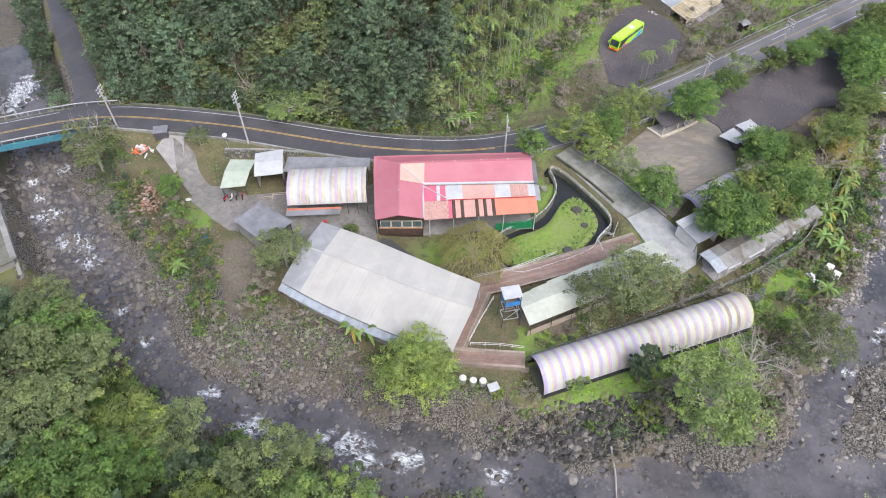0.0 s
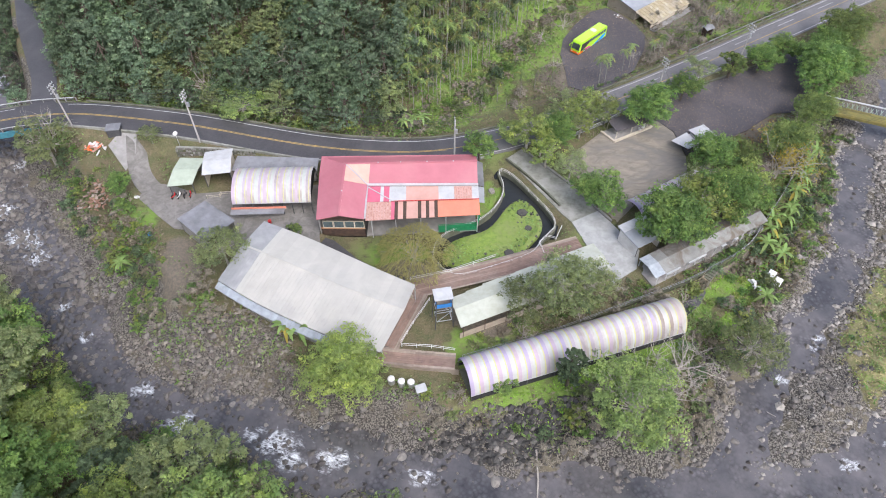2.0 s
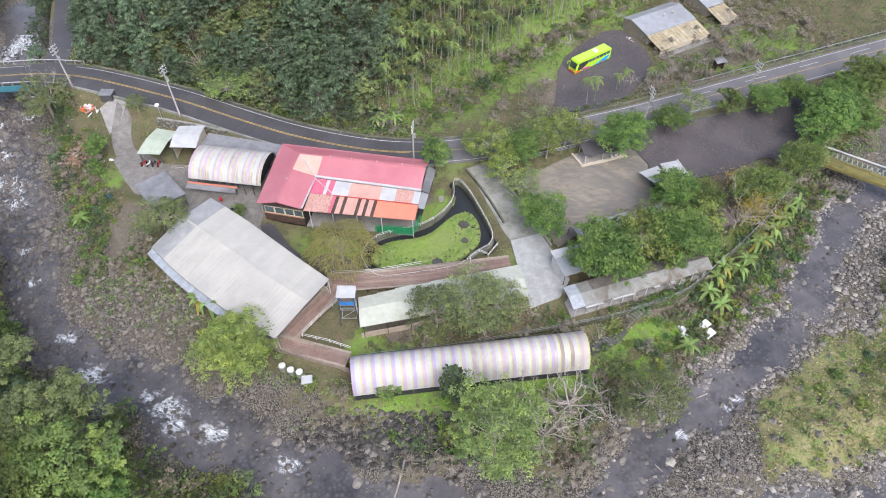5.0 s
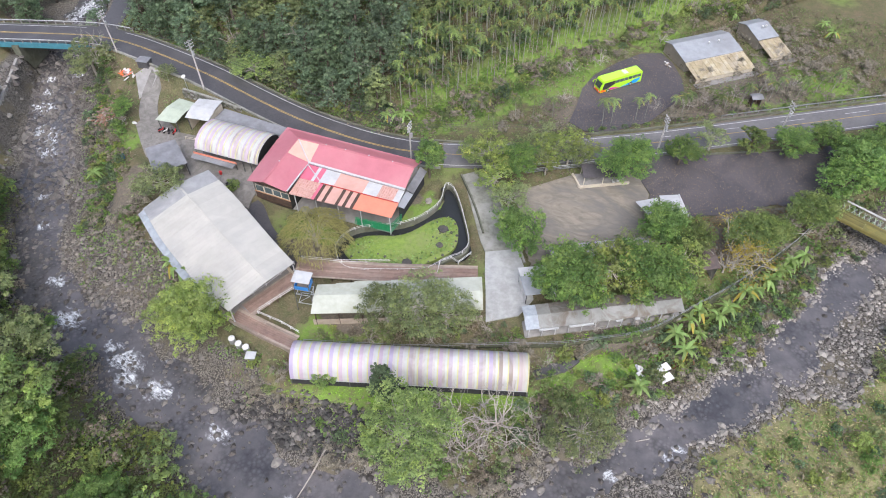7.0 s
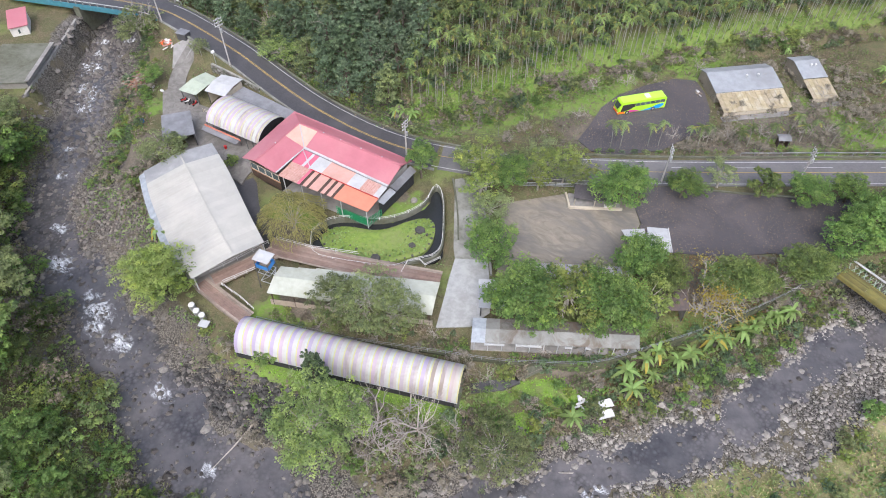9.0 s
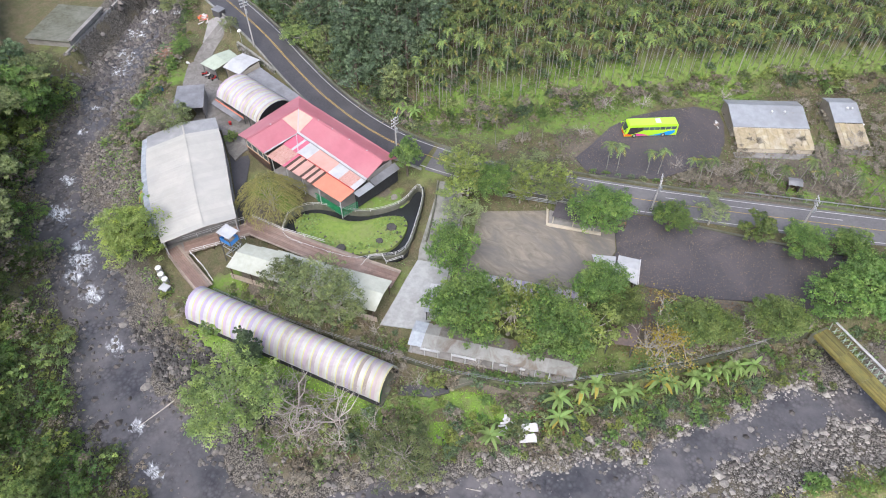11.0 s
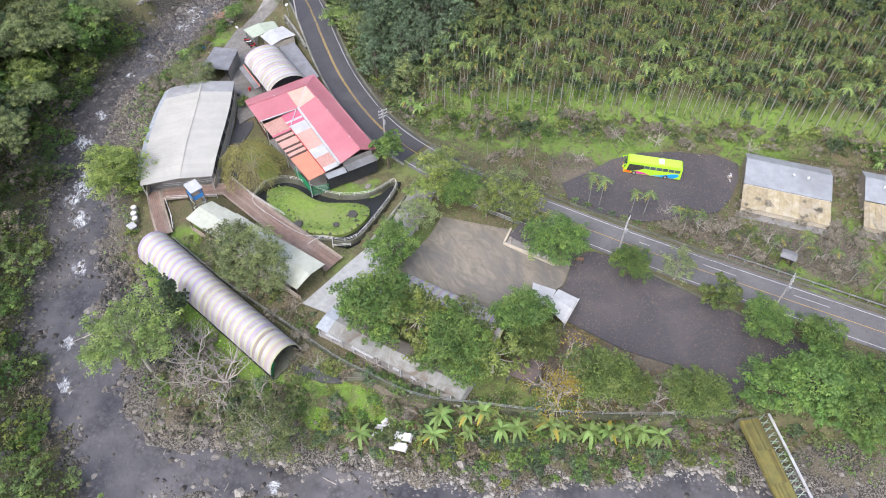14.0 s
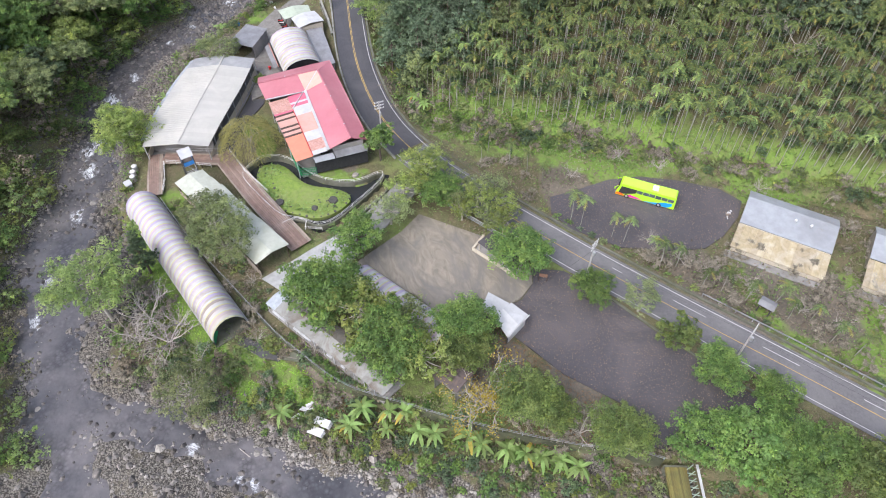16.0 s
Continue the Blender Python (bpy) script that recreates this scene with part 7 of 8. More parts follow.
def areca(name, label, seed, height):
    rng = np.random.default_rng(seed)
    root = tagged(new(name), label, "palm")
    g = Geo()
    bx, by = rng.uniform(-0.35, 0.35, 2)
    g.tube([(0, 0, -0.8), (bx * 0.3, by * 0.3, height * 0.5), (bx, by, height)], [0.085, 0.07, 0.055], 4)
    child("trunk", gmesh("trunk", g, "areca_bark"), root)
    g, tints = Geo(), []
    g.tube([(bx, by, height - 0.1), (bx, by, height + 0.9)], [0.13, 0.07], 5)
    tints += [0.2] * len(g.v)
    dry = Geo()
    for k in range(9):
        a = 2 * math.pi * (k * 0.382 + rng.uniform(-0.03, 0.03))
        frond(dry if k == 3 else g, (bx, by, height + 0.75), (math.cos(a), math.sin(a), 0), rng.uniform(1.6, 2.2) * (1 - 0.02 * k), 0.3 + 0.18 * k, rng.uniform(0.9, 1.8), 0.33, 7, 0.2, rng)
        tints += [rng.uniform(-0.9, 1.1)] * (len(g.v) - len(tints))
    child("crown", gmesh("crown", g, "lf_palm", tints), root)
    child("old_frond", gmesh("old_frond", dry, "lf_yellow"), root, "yellowed hanging frond")
    return root


def banana(name, label, seed, height, yellow=2):
    rng = np.random.default_rng(seed)
    root = tagged(new(name), label, "banana plant")
    g = Geo().tube([(0, 0, -0.4), (0.05, 0, height * 0.5), (0.1, 0.05, height * 0.62)], [0.16, 0.13, 0.08], 6)
    child("stem", gmesh("stem", g, "lf_grass"), root)
    for k in range(11):
        a = 2 * math.pi * (k * 0.382 + rng.uniform(-0.05, 0.05)) * 1.0
        d = Vector((math.cos(a), math.sin(a), 0))
        s = Vector((-d.y, d.x, 0))
        length, rise, droop = rng.uniform(1.5, 2.3), rng.uniform(0.9, 2.4), rng.uniform(1.0, 2.8)
        g, rows = Geo(), []
        for i in range(6):
            t = i / 5
            c = Vector((0.1, 0.05, height * 0.6)) + d * length * t + Vector((0, 0, rise * t - droop * t * t))
            w = 0.24 * math.sin(math.pi * (0.08 + 0.86 * t)) + 0.03
            rows.append((c - s * w + Vector((0, 0, 0.1 * w)), c, c + s * w + Vector((0, 0, 0.1 * w))))
        vs = [p for r in rows for p in r]
        g.add(vs, [(3 * i + j, 3 * i + j + 1, 3 * i + j + 4, 3 * i + j + 3) for i in range(5) for j in (0, 1)])
        child("leaf", gmesh("leaf", g, "lf_gold" if k < yellow else "lf_banana"), root, "yellowed hanging leaf" if k < yellow else "")
    return root


def put(proto, x, y, s=1.0, rz=None, first=False, sink=0.0, group=""):
    """Stands a plant on the ground: the first one itself, then copies."""
    m = pose(x, y, ground_z(x, y) - sink, 0, 0, rg.uniform(0, 360) if rz is None else rz) @ Matrix.Scale(s, 4)
    if proto.name not in PLACED:
        PLACED.add(proto.name)
        proto.matrix_basis = m
        ob = proto
    else:
        ob = copy_thing(proto, m @ Matrix.Diagonal((*[1 / v for v in proto.scale], 1)))
    return tagged(ob, group=group)


PLACED = set()


def mass(name, kind, places, scale, sink, label):
    """Many plants of a kind joined into one object, for those that nobody could count."""
    chunks = {}
    for x, y in places:
        proto = pick(kind)
        me = [c for c in proto.children if c.name.startswith("crown")][0].data
        if me.name not in CROWNS:
            co = np.empty(3 * len(me.vertices))
            me.vertices.foreach_get("co", co)
            ti = np.empty(len(me.vertices))
            me.attributes["tint"].data.foreach_get("value", ti)
            CROWNS[me.name] = (co.reshape(-1, 3), np.array([p.vertices[:] for p in me.polygons]), me.materials[0].name, ti)
        co, fs, mt, ti = CROWNS[me.name]
        a, s = rg.uniform(0, 6.28), rg.uniform(*scale)
        r = np.array([[math.cos(a), -math.sin(a), 0], [math.sin(a), math.cos(a), 0], [0, 0, 1]])
        chunks.setdefault(mt, []).append((co @ r.T * s + np.array([x, y, ground_z(x, y) - sink]), fs, ti + rg.uniform(-0.5, 0.5)))
    for mt, ch in chunks.items():
        key = [k for k in M if M[k].name == mt][0]
        tagged(new(name, mesh_np(name, ch, key)), label, "shrubs", kind="stuff")


CROWNS = {}
TREES = {}
TREES["round"] = [broad_tree("round_tree", "dense green broad-leaved shade tree", 11 + i, 9, 4.8, ("lf_green", "lf_mid", "lf_olive")[i], n=11000, size=0.2, lobes=22, spread=0.7, ratio=1.6, clump=(0.28, 0.55)) for i in range(3)]
TREES["round_green"], TREES["round_mid"] = TREES["round"][:1], TREES["round"][1:2]
TREES["tall_airy"] = [broad_tree("airy_tree", "tall light green spreading tree with layered foliage", 37, 16.5, 6.0, "lf_bright", "bark_pale", n=9500, size=0.22, lobes=26, flat=0.75, spread=0.82, low=-0.1, shell=(0.5, 1.15), per=30, clump=(0.25, 0.5), cflat=0.35, trunk_r=0.28)]
TREES["slim"] = [broad_tree("slim_tree", "slim green tree beside the road wall", 38, 10, 3.3, "lf_green", n=4200, size=0.22, lobes=16, spread=0.7, flat=1.0)]
TREES["cedar"] = [broad_tree("cedar_tree", "narrow dark green conifer beside the canopy", 39, 10.5, 2.6, "lf_dark", n=3600, size=0.22, lobes=22, drape=True, per=22)]
TREES["street"] = [broad_tree("street_tree", "green broad-leaved tree beside the paving", 21 + i, 7, 3.7, "lf_green", n=6800, size=0.19, lobes=16, spread=0.74, ratio=1.6, clump=(0.28, 0.55)) for i in range(2)]
TREES["airy"] = [broad_tree("airy_tree", "light green spreading tree with layered foliage", 31 + i, 8.5, 5.2, "lf_bright", "bark_pale", n=6200, size=0.21, lobes=30, flat=0.55, spread=0.85, low=-0.1, shell=(0.4, 1.2), per=24, clump=(0.3, 0.6), cflat=0.3) for i in range(2)]
TREES["olive"] = [broad_tree("olive_tree", "grey-green feathery tree beside the pavilion", 41 + i, 9.5, 5.0, "lf_olive", "bark_pale", n=5600, size=0.19, lobes=24, flat=0.6, spread=0.85, shell=(0.5, 1.15), per=34, clump=(0.25, 0.5)) for i in range(2)]
TREES["lush_tree"] = [broad_tree("bamboo_clump", "yellow-green feathery bamboo clump on the bank", 58, 8.0, 4.6, "lf_lime", n=10500, size=0.125, lobes=34, ratio=3.2, drape=True, trunk_r=0.12, shell=(0.6, 1.3), per=26, clump=(0.3, 0.6), cflat=0.45)]
TREES["small"] = [broad_tree("small_tree", "small light-leaved ornamental tree", 61 + i, 5, 2.3, "lf_mid", n=2200, size=0.2, lobes=12, spread=0.75, per=24) for i in range(2)]
TREES["thin"] = [broad_tree("thin_tree", "sparse thin-crowned roadside tree", 66 + i, 7.5, 3.6, ("lf_olive", "lf_lime")[i], "bark_pale", n=2300, size=0.2, lobes=18, spread=0.85, shell=(0.2, 1.15), per=20, clump=(0.3, 0.6), cflat=0.4) for i in range(2)]
TREES["forest"] = ([broad_tree("forest_tree", "tall dark green forest tree", 71 + i, 14, 4.8, "lf_forest", n=3100, size=0.3, lobes=26, trunk_r=0.25, low=-0.6, drape=True, per=22, clump=(0.3, 0.6), shell=(0.6, 1.2)) for i in range(4)] +
                   [broad_tree("forest_tree", "dense blue-green forest tree", 81 + i, 13, 4.6, "lf_dark", n=3100, size=0.3, lobes=24, trunk_r=0.25, low=-0.6, drape=True, per=22, clump=(0.3, 0.6), shell=(0.6, 1.2)) for i in range(2)] +
                   [broad_tree("forest_tree", "olive-green tree of the slope forest", 85 + i, 12, 4.6, "lf_olive", n=3000, size=0.3, lobes=26, trunk_r=0.25, low=-0.6, drape=True, per=22, clump=(0.3, 0.6), shell=(0.6, 1.2)) for i in range(2)])
TREES["bank"] = ([broad_tree("river_tree", "lush green riverside forest tree", 91 + i, 12, 5.6, ("lf_green", "lf_lime")[i], n=7600, size=0.24, lobes=15, flat=0.85, low=-0.4, spread=0.82, per=64, clump=(0.28, 0.5), shell=(0.8, 1.05), cflat=0.7) for i in range(2)] +
                 [broad_tree("river_tree", "olive riverside forest tree with layered crown", 95 + i, 13, 5.8, ("lf_olive", "lf_mid")[i], n=7400, size=0.24, lobes=18, flat=0.7, low=-0.2, spread=0.86, per=56, clump=(0.3, 0.55), shell=(0.75, 1.1), cflat=0.5) for i in range(2)] +
                 [broad_tree("river_tree", "dark forest tree above the river", 97, 11, 5.2, "lf_dark", n=6000, size=0.26, lobes=16, low=-0.5, drape=True, per=50, clump=(0.3, 0.5), shell=(0.8, 1.1))])
TREES["bare"] = [bare_tree("bare_tree", "leafless tree with pale branches", 101 + i, 7.5, 3.5) for i in range(3)]
TREES["gold"] = [bare_tree("thin_gold_tree", "half-bare tree with a few yellow leaves", 111, 7, 3.4, leaf="lf_gold", n=1500)]
TREES["shrub"] = ([broad_tree("shrub", "leafy green shrub on the bank", 121 + i, 2.4, 1.8, ("lf_green", "lf_lime")[i], n=520, size=0.25, lobes=9, trunk_r=0.06, low=-0.2, spread=0.8, category="shrub", per=14, clump=(0.3, 0.6)) for i in range(2)] +
                  [broad_tree("shrub", "dark leafy shrub on the bank", 124, 2.6, 1.8, "lf_dark", n=500, size=0.25, lobes=9, trunk_r=0.06, low=-0.2, spread=0.8, category="shrub", per=14, clump=(0.3, 0.6))] +
                  [broad_tree("shrub", "olive scrubby bush on the bank", 126, 2.2, 1.8, "lf_olive", n=480, size=0.24, lobes=9, trunk_r=0.06, low=-0.2, spread=0.8, category="shrub", per=14, clump=(0.3, 0.6))] +
                  [broad_tree("shrub", "dry brown bush on the bank", 128, 2.2, 1.8, "lf_dry", n=520, size=0.22, lobes=9, trunk_r=0.06, low=-0.2, spread=0.8, shell=(0.3, 1.1), category="shrub", per=14, clump=(0.3, 0.6))])
TREES["lush"] = TREES["shrub"][:2]
TREES["thicket"] = [broad_tree("thicket_bush", "tall leafy thicket on the river bank", 171 + i, 4.2, 3.2, ("lf_mid", "lf_lime", "lf_bright", "lf_green", "lf_dry")[i], n=(1050, 1050, 900, 1050, 520)[i], size=0.22, lobes=14, trunk_r=0.08, low=-0.1, spread=0.82, category="shrub", per=18, clump=(0.3, 0.6)) for i in range(5)]
ARECAS = [areca("areca_palm", "slender areca palm with a pale trunk", 131 + i, 7.6 + 0.7 * i) for i in range(4)]
YOUNG = [areca("young_areca_palm", "slim palm with a small feathery head", 141 + i, 4.4 + 1.2 * i) for i in range(2)]
BANANAS = [banana("banana_plant", "banana plant with broad ragged leaves", 151 + i, 3.4 + 0.4 * i, i) for i in range(3)]


def pick(kind):
    a = TREES[kind]
    return a[int(rg.integers(len(a)))]


# single trees that stand out
for kind, x, y, s in (("thin", 27.5, 105.5, 1.25), ("airy", 24.8, 106.4, 0.6), ("thin", 31, 99.5, 0.95), ("round", 54.2, 115.0, 1.1), ("street", 40.3, 88.2, 1.2), ("thin", 35.4, 95.6, 0.9),
                      ("round_green", 51.8, 79.0, 1.38), ("thin", 57.2, 83.8, 1.55), ("round_green", 63.6, 86.2, 1.25), ("thin", 60.6, 89.6, 1.2), ("round_green", 64.6, 99.0, 1.02), ("round_mid", 69.0, 98.6, 0.85), ("thin", 68.4, 91.4, 1.25), ("thin", 59.0, 88.6, 1.1),
                      ("olive", 25.4, 62.8, 0.85), ("olive", 30.2, 64.4, 1.08), ("olive", 34.8, 65.6, 0.85),
                      ("lush_tree", -3.6, 49.0, 1.36), ("tall_airy", 37.8, 43.0, 1.0), ("cedar", 30.6, 50.6, 1.0),
                      ("slim", 17.4, 98.8, 1.0), ("olive", -27.9, 72.6, 0.88), ("thin", -71.2, 100.6, 1.5), ("bare", -70.4, 101.6, 1.3), ("small", -16.9, 79.4, 0.6),
                      ("olive", -49.6, 101.9, 0.42), ("street", 63.9, 123.2, 0.98), ("thin", 69.2, 130.2, 0.85), ("small", 77.2, 132.2, 1.35), ("round_green", 84.6, 134.4, 0.82), ("street", 91.8, 140.2, 0.95),
                      ("street", 97.0, 130.6, 1.45), ("street", 94.6, 125.4, 1.25), ("round_green", 98.6, 136.4, 0.98), ("street", 102.5, 141.0, 1.2), ("round_mid", 108, 146, 1.1), ("street", 103.4, 133.5, 1.3),
                      ("gold", 77.6, 97.8, 1.65), ("bare", 76.4, 96.8, 1.2), ("round_mid", 79.6, 103.4, 1.02), ("round_mid", 82.6, 106.4, 0.8), ("bare", 86.4, 109.8, 0.95), ("round", 89.4, 114.4, 0.92),
                      ("thin", 30.2, 103.2, 0.95), ("thin", 34.4, 109.4, 0.95), ("thin", 38.4, 112.4, 1.0), ("thin", 41.4, 116.2, 0.95), ("thin", 45.0, 115.0, 0.9), ("bare", -20, 120, 1.5), ("bare", -8, 118, 1.4), ("bare", -42, 119, 1.4), ("airy", -33, 112.4, 0.9), ("thin", 36.2, 115.0, 0.9), ("thin", 42.4, 113.2, 0.85), ("thin", 39, 109, 0.8), ("round", 33.5, 106.8, 0.85), ("bare", 42.8, 50.4, 1.45), ("bare", 48.4, 53.0, 1.4), ("bare", 45.4, 47.6, 1.2),
                      ("bare", 53, 57, 0.75), ("olive", 60.3, 55.7, 0.95), ("small", 20.5, 49.4, 0.7), ("bare", 36.6, 69.2, 0.55), ("bare", 41, 68.4, 0.5), ("bare", 39, 48.5, 0.85), ("bare", 45.4, 55.4, 0.9), ("bare", 50.6, 51.6, 0.8), ("bare", 55.4, 53.4, 0.7), ("bare", 38, 51.4, 0.8), ("bare", 43, 47.4, 0.7), ("bare", 52.4, 66.8, 0.5), ("bare", 24, 58.6, 0.5), ("bare", 33.6, 62.2, 0.5), ("bare", 58, 75.6, 0.5), ("bare", 64, 79.6, 0.45), ("bare", 62, 143, 0.6), ("bare", 66, 146, 0.55), ("bare", 72, 151, 0.6), ("bare", 79, 156, 0.6), ("bare", 56, 140, 0.5), ("bare", 84, 160, 0.6), ("bare", 36, 134, 0.6), ("bare", 40, 152, 0.7), ("bare", 34, 146, 0.6), ("bare", 66, 172, 0.7), ("bare", 52, 168, 0.6), ("bare", 80, 172, 0.7), ("street", -52.2, 89.6, 0.62)):
    put(pick(kind), x, y, s)


def willow(x, y, height, radius):
    """A wide feathery crown of fine drooping sprays on radiating limbs."""
    rng = np.random.default_rng(51)
    root = tagged(new("willow_tree"), "yellowish thin-leaved feathery tree on the lawn", "tree")
    g = Geo().tube([(0, 0, -0.4), (0.1, 0, 1.4), (0, 0.1, 2.6)], [0.26, 0.2, 0.14], 7)
    tips = []
    for k in range(26):
        a, e = 2 * math.pi * (k * 0.382), rng.uniform(0.15, 1.0)
        end = Vector((math.cos(a) * radius * math.sqrt(e), math.sin(a) * radius * math.sqrt(e), height * (1 - 0.55 * e)))
        mid = Vector((end.x * 0.45, end.y * 0.45, 2.2 + (end.z - 1.6) * 0.6))
        g.tube([(0, 0, 2.0), mid, end], [0.09, 0.05, 0.015], 4)
        tips += [mid.lerp(end, t) for t in (0.3, 0.6, 0.9)]
    child("trunk", gmesh("trunk", g, "bark_pale"), root)
    n = 7600
    a, q = rng.uniform(0, 2 * math.pi, n), np.sqrt(rng.random(n))
    lump = 1 + 0.1 * np.sin(5 * a + 1) + 0.07 * np.sin(11 * a)
    d = np.stack([np.cos(a), np.sin(a), -0.35 - 0.6 * q], -1) + 0.28 * rng.normal(size=(n, 3))
    d /= np.linalg.norm(d, axis=1, keepdims=True)
    p = np.stack([np.cos(a) * q * radius * lump, np.sin(a) * q * radius * lump, height * (1 - 0.6 * q ** 2) - rng.random(n) ** 1.5 * 1.8 + 0.25 * np.sin(9 * a) * q], -1)
    side = np.cross(d, rng.normal(size=(n, 3)))
    side /= np.linalg.norm(side, axis=1, keepdims=True)
    L, w = rng.uniform(0.35, 0.95, (n, 1)), rng.uniform(0.025, 0.06, (n, 1))
    vs = np.stack([p - side * w, p + side * w, p + d * L], 1).reshape(-1, 3)
    child("crown", mesh_np("crown", [(vs, np.arange(3 * n).reshape(-1, 3))], "lf_willow"), root)
    root.matrix_basis = pose(x, y, ground_z(x, y))


willow(5.4, 73.6, 8.6, 6.4)


def scatter(n, box, gap, test, tries=30):
    """Random places in a box, gap metres apart, that pass the test (on arrays)."""
    x0, y0, x1, y1 = box
    P = np.stack([rg.uniform(x0, x1, n * tries), rg.uniform(y0, y1, n * tries)], -1)
    P = P[test(P[:, 0], P[:, 1])]
    out, cell = [], {}
    for p in P:
        k = (int(p[0] // gap), int(p[1] // gap))
        if all((p[0] - q[0]) ** 2 + (p[1] - q[1]) ** 2 > gap * gap for i in (-1, 0, 1) for j in (-1, 0, 1) for q in cell.get((k[0] + i, k[1] + j), ())):
            cell.setdefault(k, []).append(p)
            out.append(p)
            if len(out) >= n:
                break
    return out


def on_hill(lo, hi, x_lo, x_hi):
    def f(X, Y):
        dh, _, hs = seg_dist(X, Y, FOOT)
        return (hs > 0) & (dh > lo) & (dh < hi) & (X > x_lo) & (X < x_hi) & (seg_dist(X, Y, SIDE_ROAD)[0] > 5) & (seg_dist(X, Y, ROAD)[0] > 7) & (river_edge(X, Y) > 3)
    return f


areca_land = lambda X, Y: on_hill(5, 33, -3, 140)(X, Y) & (X > -2 + 0.2 * (Y - 115))
grove = sorted(scatter(860, (0, 100, 100, 235), 1.55, areca_land, 40), key=lambda p: seg_dist(np.array([p[0]]), np.array([p[1]]), FOOT)[0][0])
for x, y in grove[:290]:
    put(ARECAS[int(rg.integers(4))], x, y, rg.uniform(0.75, 1.15), group="areca grove")
ARECA_MESH = [[(np.array([v.co[:] for v in c.data.vertices]), [p.vertices[:] for p in c.data.polygons], c.data.materials[0], c.name.startswith("crown")) for c in a.children] for a in ARECAS]
gv, gf, gm, gt, slots = [], [], [], [], []
for x, y in grove[290:]:
    a, s = rg.uniform(0, 6.28), rg.uniform(0.75, 1.15)
    r = np.array([[math.cos(a), -math.sin(a), 0], [math.sin(a), math.cos(a), 0], [0, 0, 1]])
    for co, fs, mt, leafy in ARECA_MESH[int(rg.integers(4))]:
        k = len(gv)
        gt += np.repeat(rg.uniform(-0.9, 1.1, len(co) // 9 + 1), 9)[:len(co)].tolist() if leafy else [0.0] * len(co)
        gv += (co @ r.T * s + np.array([x, y, ground_z(x, y)])).tolist()
        gf += [tuple(i + k for i in f) for f in fs]
        if mt not in slots:
            slots.append(mt)
        gm += [slots.index(mt)] * len(fs)
me = bpy.data.meshes.new("areca_grove")
me.from_pydata(gv, [], gf)
for mt in slots:
    me.materials.append(mt)
me.polygons.foreach_set("material_index", gm)
me.attributes.new("tint", "FLOAT", "POINT").data.foreach_set("value", gt)
tagged(new("areca_grove", me), "farther areca palms crowding the upper slope", "palms", kind="stuff")
for x, y in scatter(16, (4, 120, 90, 225), 5.0, on_hill(24, 40, 6, 90), 40):
    put(pick("bare"), x, y, rg.uniform(1.1, 1.6))
wood = lambda X, Y: on_hill(1.5, 30, -110, 8)(X, Y) & (X < -1 + 0.2 * (Y - 115)) | on_hill(27, 45, 4, 100)(X, Y)
for x, y in scatter(285, (-110, 100, 100, 250), 4.0, wood, 40):
    put(pick("forest"), x, y, rg.uniform(0.7, 1.2) * (0.72 if seg_dist(np.array([x]), np.array([y]), FOOT)[0][0] < 4 else 1), group="forest on the slope")
north_west = lambda X, Y: (X < -84) & (Y > 112) & (river_edge(X, Y) > 4) & (seg_dist(X, Y, SIDE_ROAD)[0] > 5) & (seg_dist(X, Y, ROAD)[0] > 8) & (seg_dist(X, Y, FOOT)[2] < 0)
for x, y in scatter(40, (-125, 112, -84, 170), 5.0, north_west):
    put(pick("forest"), x, y, rg.uniform(0.6, 0.9))


def south_bank(lo, hi):
    def f(X, Y):
        z, d, dsite, dr, dh, south, ter = land(X, Y)
        return (south > 0) & (d > lo) & (d < hi) & (dr > 9) & ~((X < -68) & (Y > 62))
    return f


tall = south_bank(5.0, 32)
for x, y in scatter(80, (-75, -5, 45, 75), 6.2, lambda X, Y: tall(X, Y) & ((X < -19) | (river_edge(X, Y) > 11)), 40):
    put(pick("bank"), x, y, rg.uniform(0.72, 1.2) * min(1.0, 0.5 + 0.016 * max(0, 15 - x)), group="forest on the far bank")
for x, y in scatter(120, (-75, 5, 60, 75), 2.8, south_bank(0.8, 11)):
    put(pick("thicket"), x, y, rg.uniform(0.45, 0.95), sink=0.2)


def clear(X, Y):
    """Lawns, beds and roofed places that stay free of scrub."""
    bad = np.zeros(X.shape, bool)
    for cx, cy, rx, ry in ((62, 71.2, 7, 3.4), (60.5, 63.5, 3, 2), (70.5, 73.4, 2.6, 2.2), (22, 46.5, 8, 2.2), (-37, 70, 3.4, 9), (-84, 76, 12, 12), (-60, 100, 4, 6), (-56.6, 89.8, 4.5, 6)):
        bad |= np.hypot((X - cx) / rx, (Y - cy) / ry) * (1 + 0.3 * np.sin(1.1 * X + 1.7 * np.sin(0.9 * Y))) < 0.9
    return bad | (poly_dist(X, Y, TERRACE) < -0.5) & (X < 50)


def bank_scrub(X, Y):
    z, d, dsite, dr, dh, south, ter = land(X, Y)
    ok = (south == 0) & (d > np.where((X > 54) & (seg_dist(X, Y, FORK)[2] > 0), 10, 4.5)) & (dsite > -1.5) & (dr > 6) & (Y > 20)
    ok &= ~((Y > 60) & (X > 92) & (d < 6))
    ok &= ~((np.hypot((X + 30) / 16, (Y - 56) / 8) < 1))
    return ok & ~clear(X, Y)


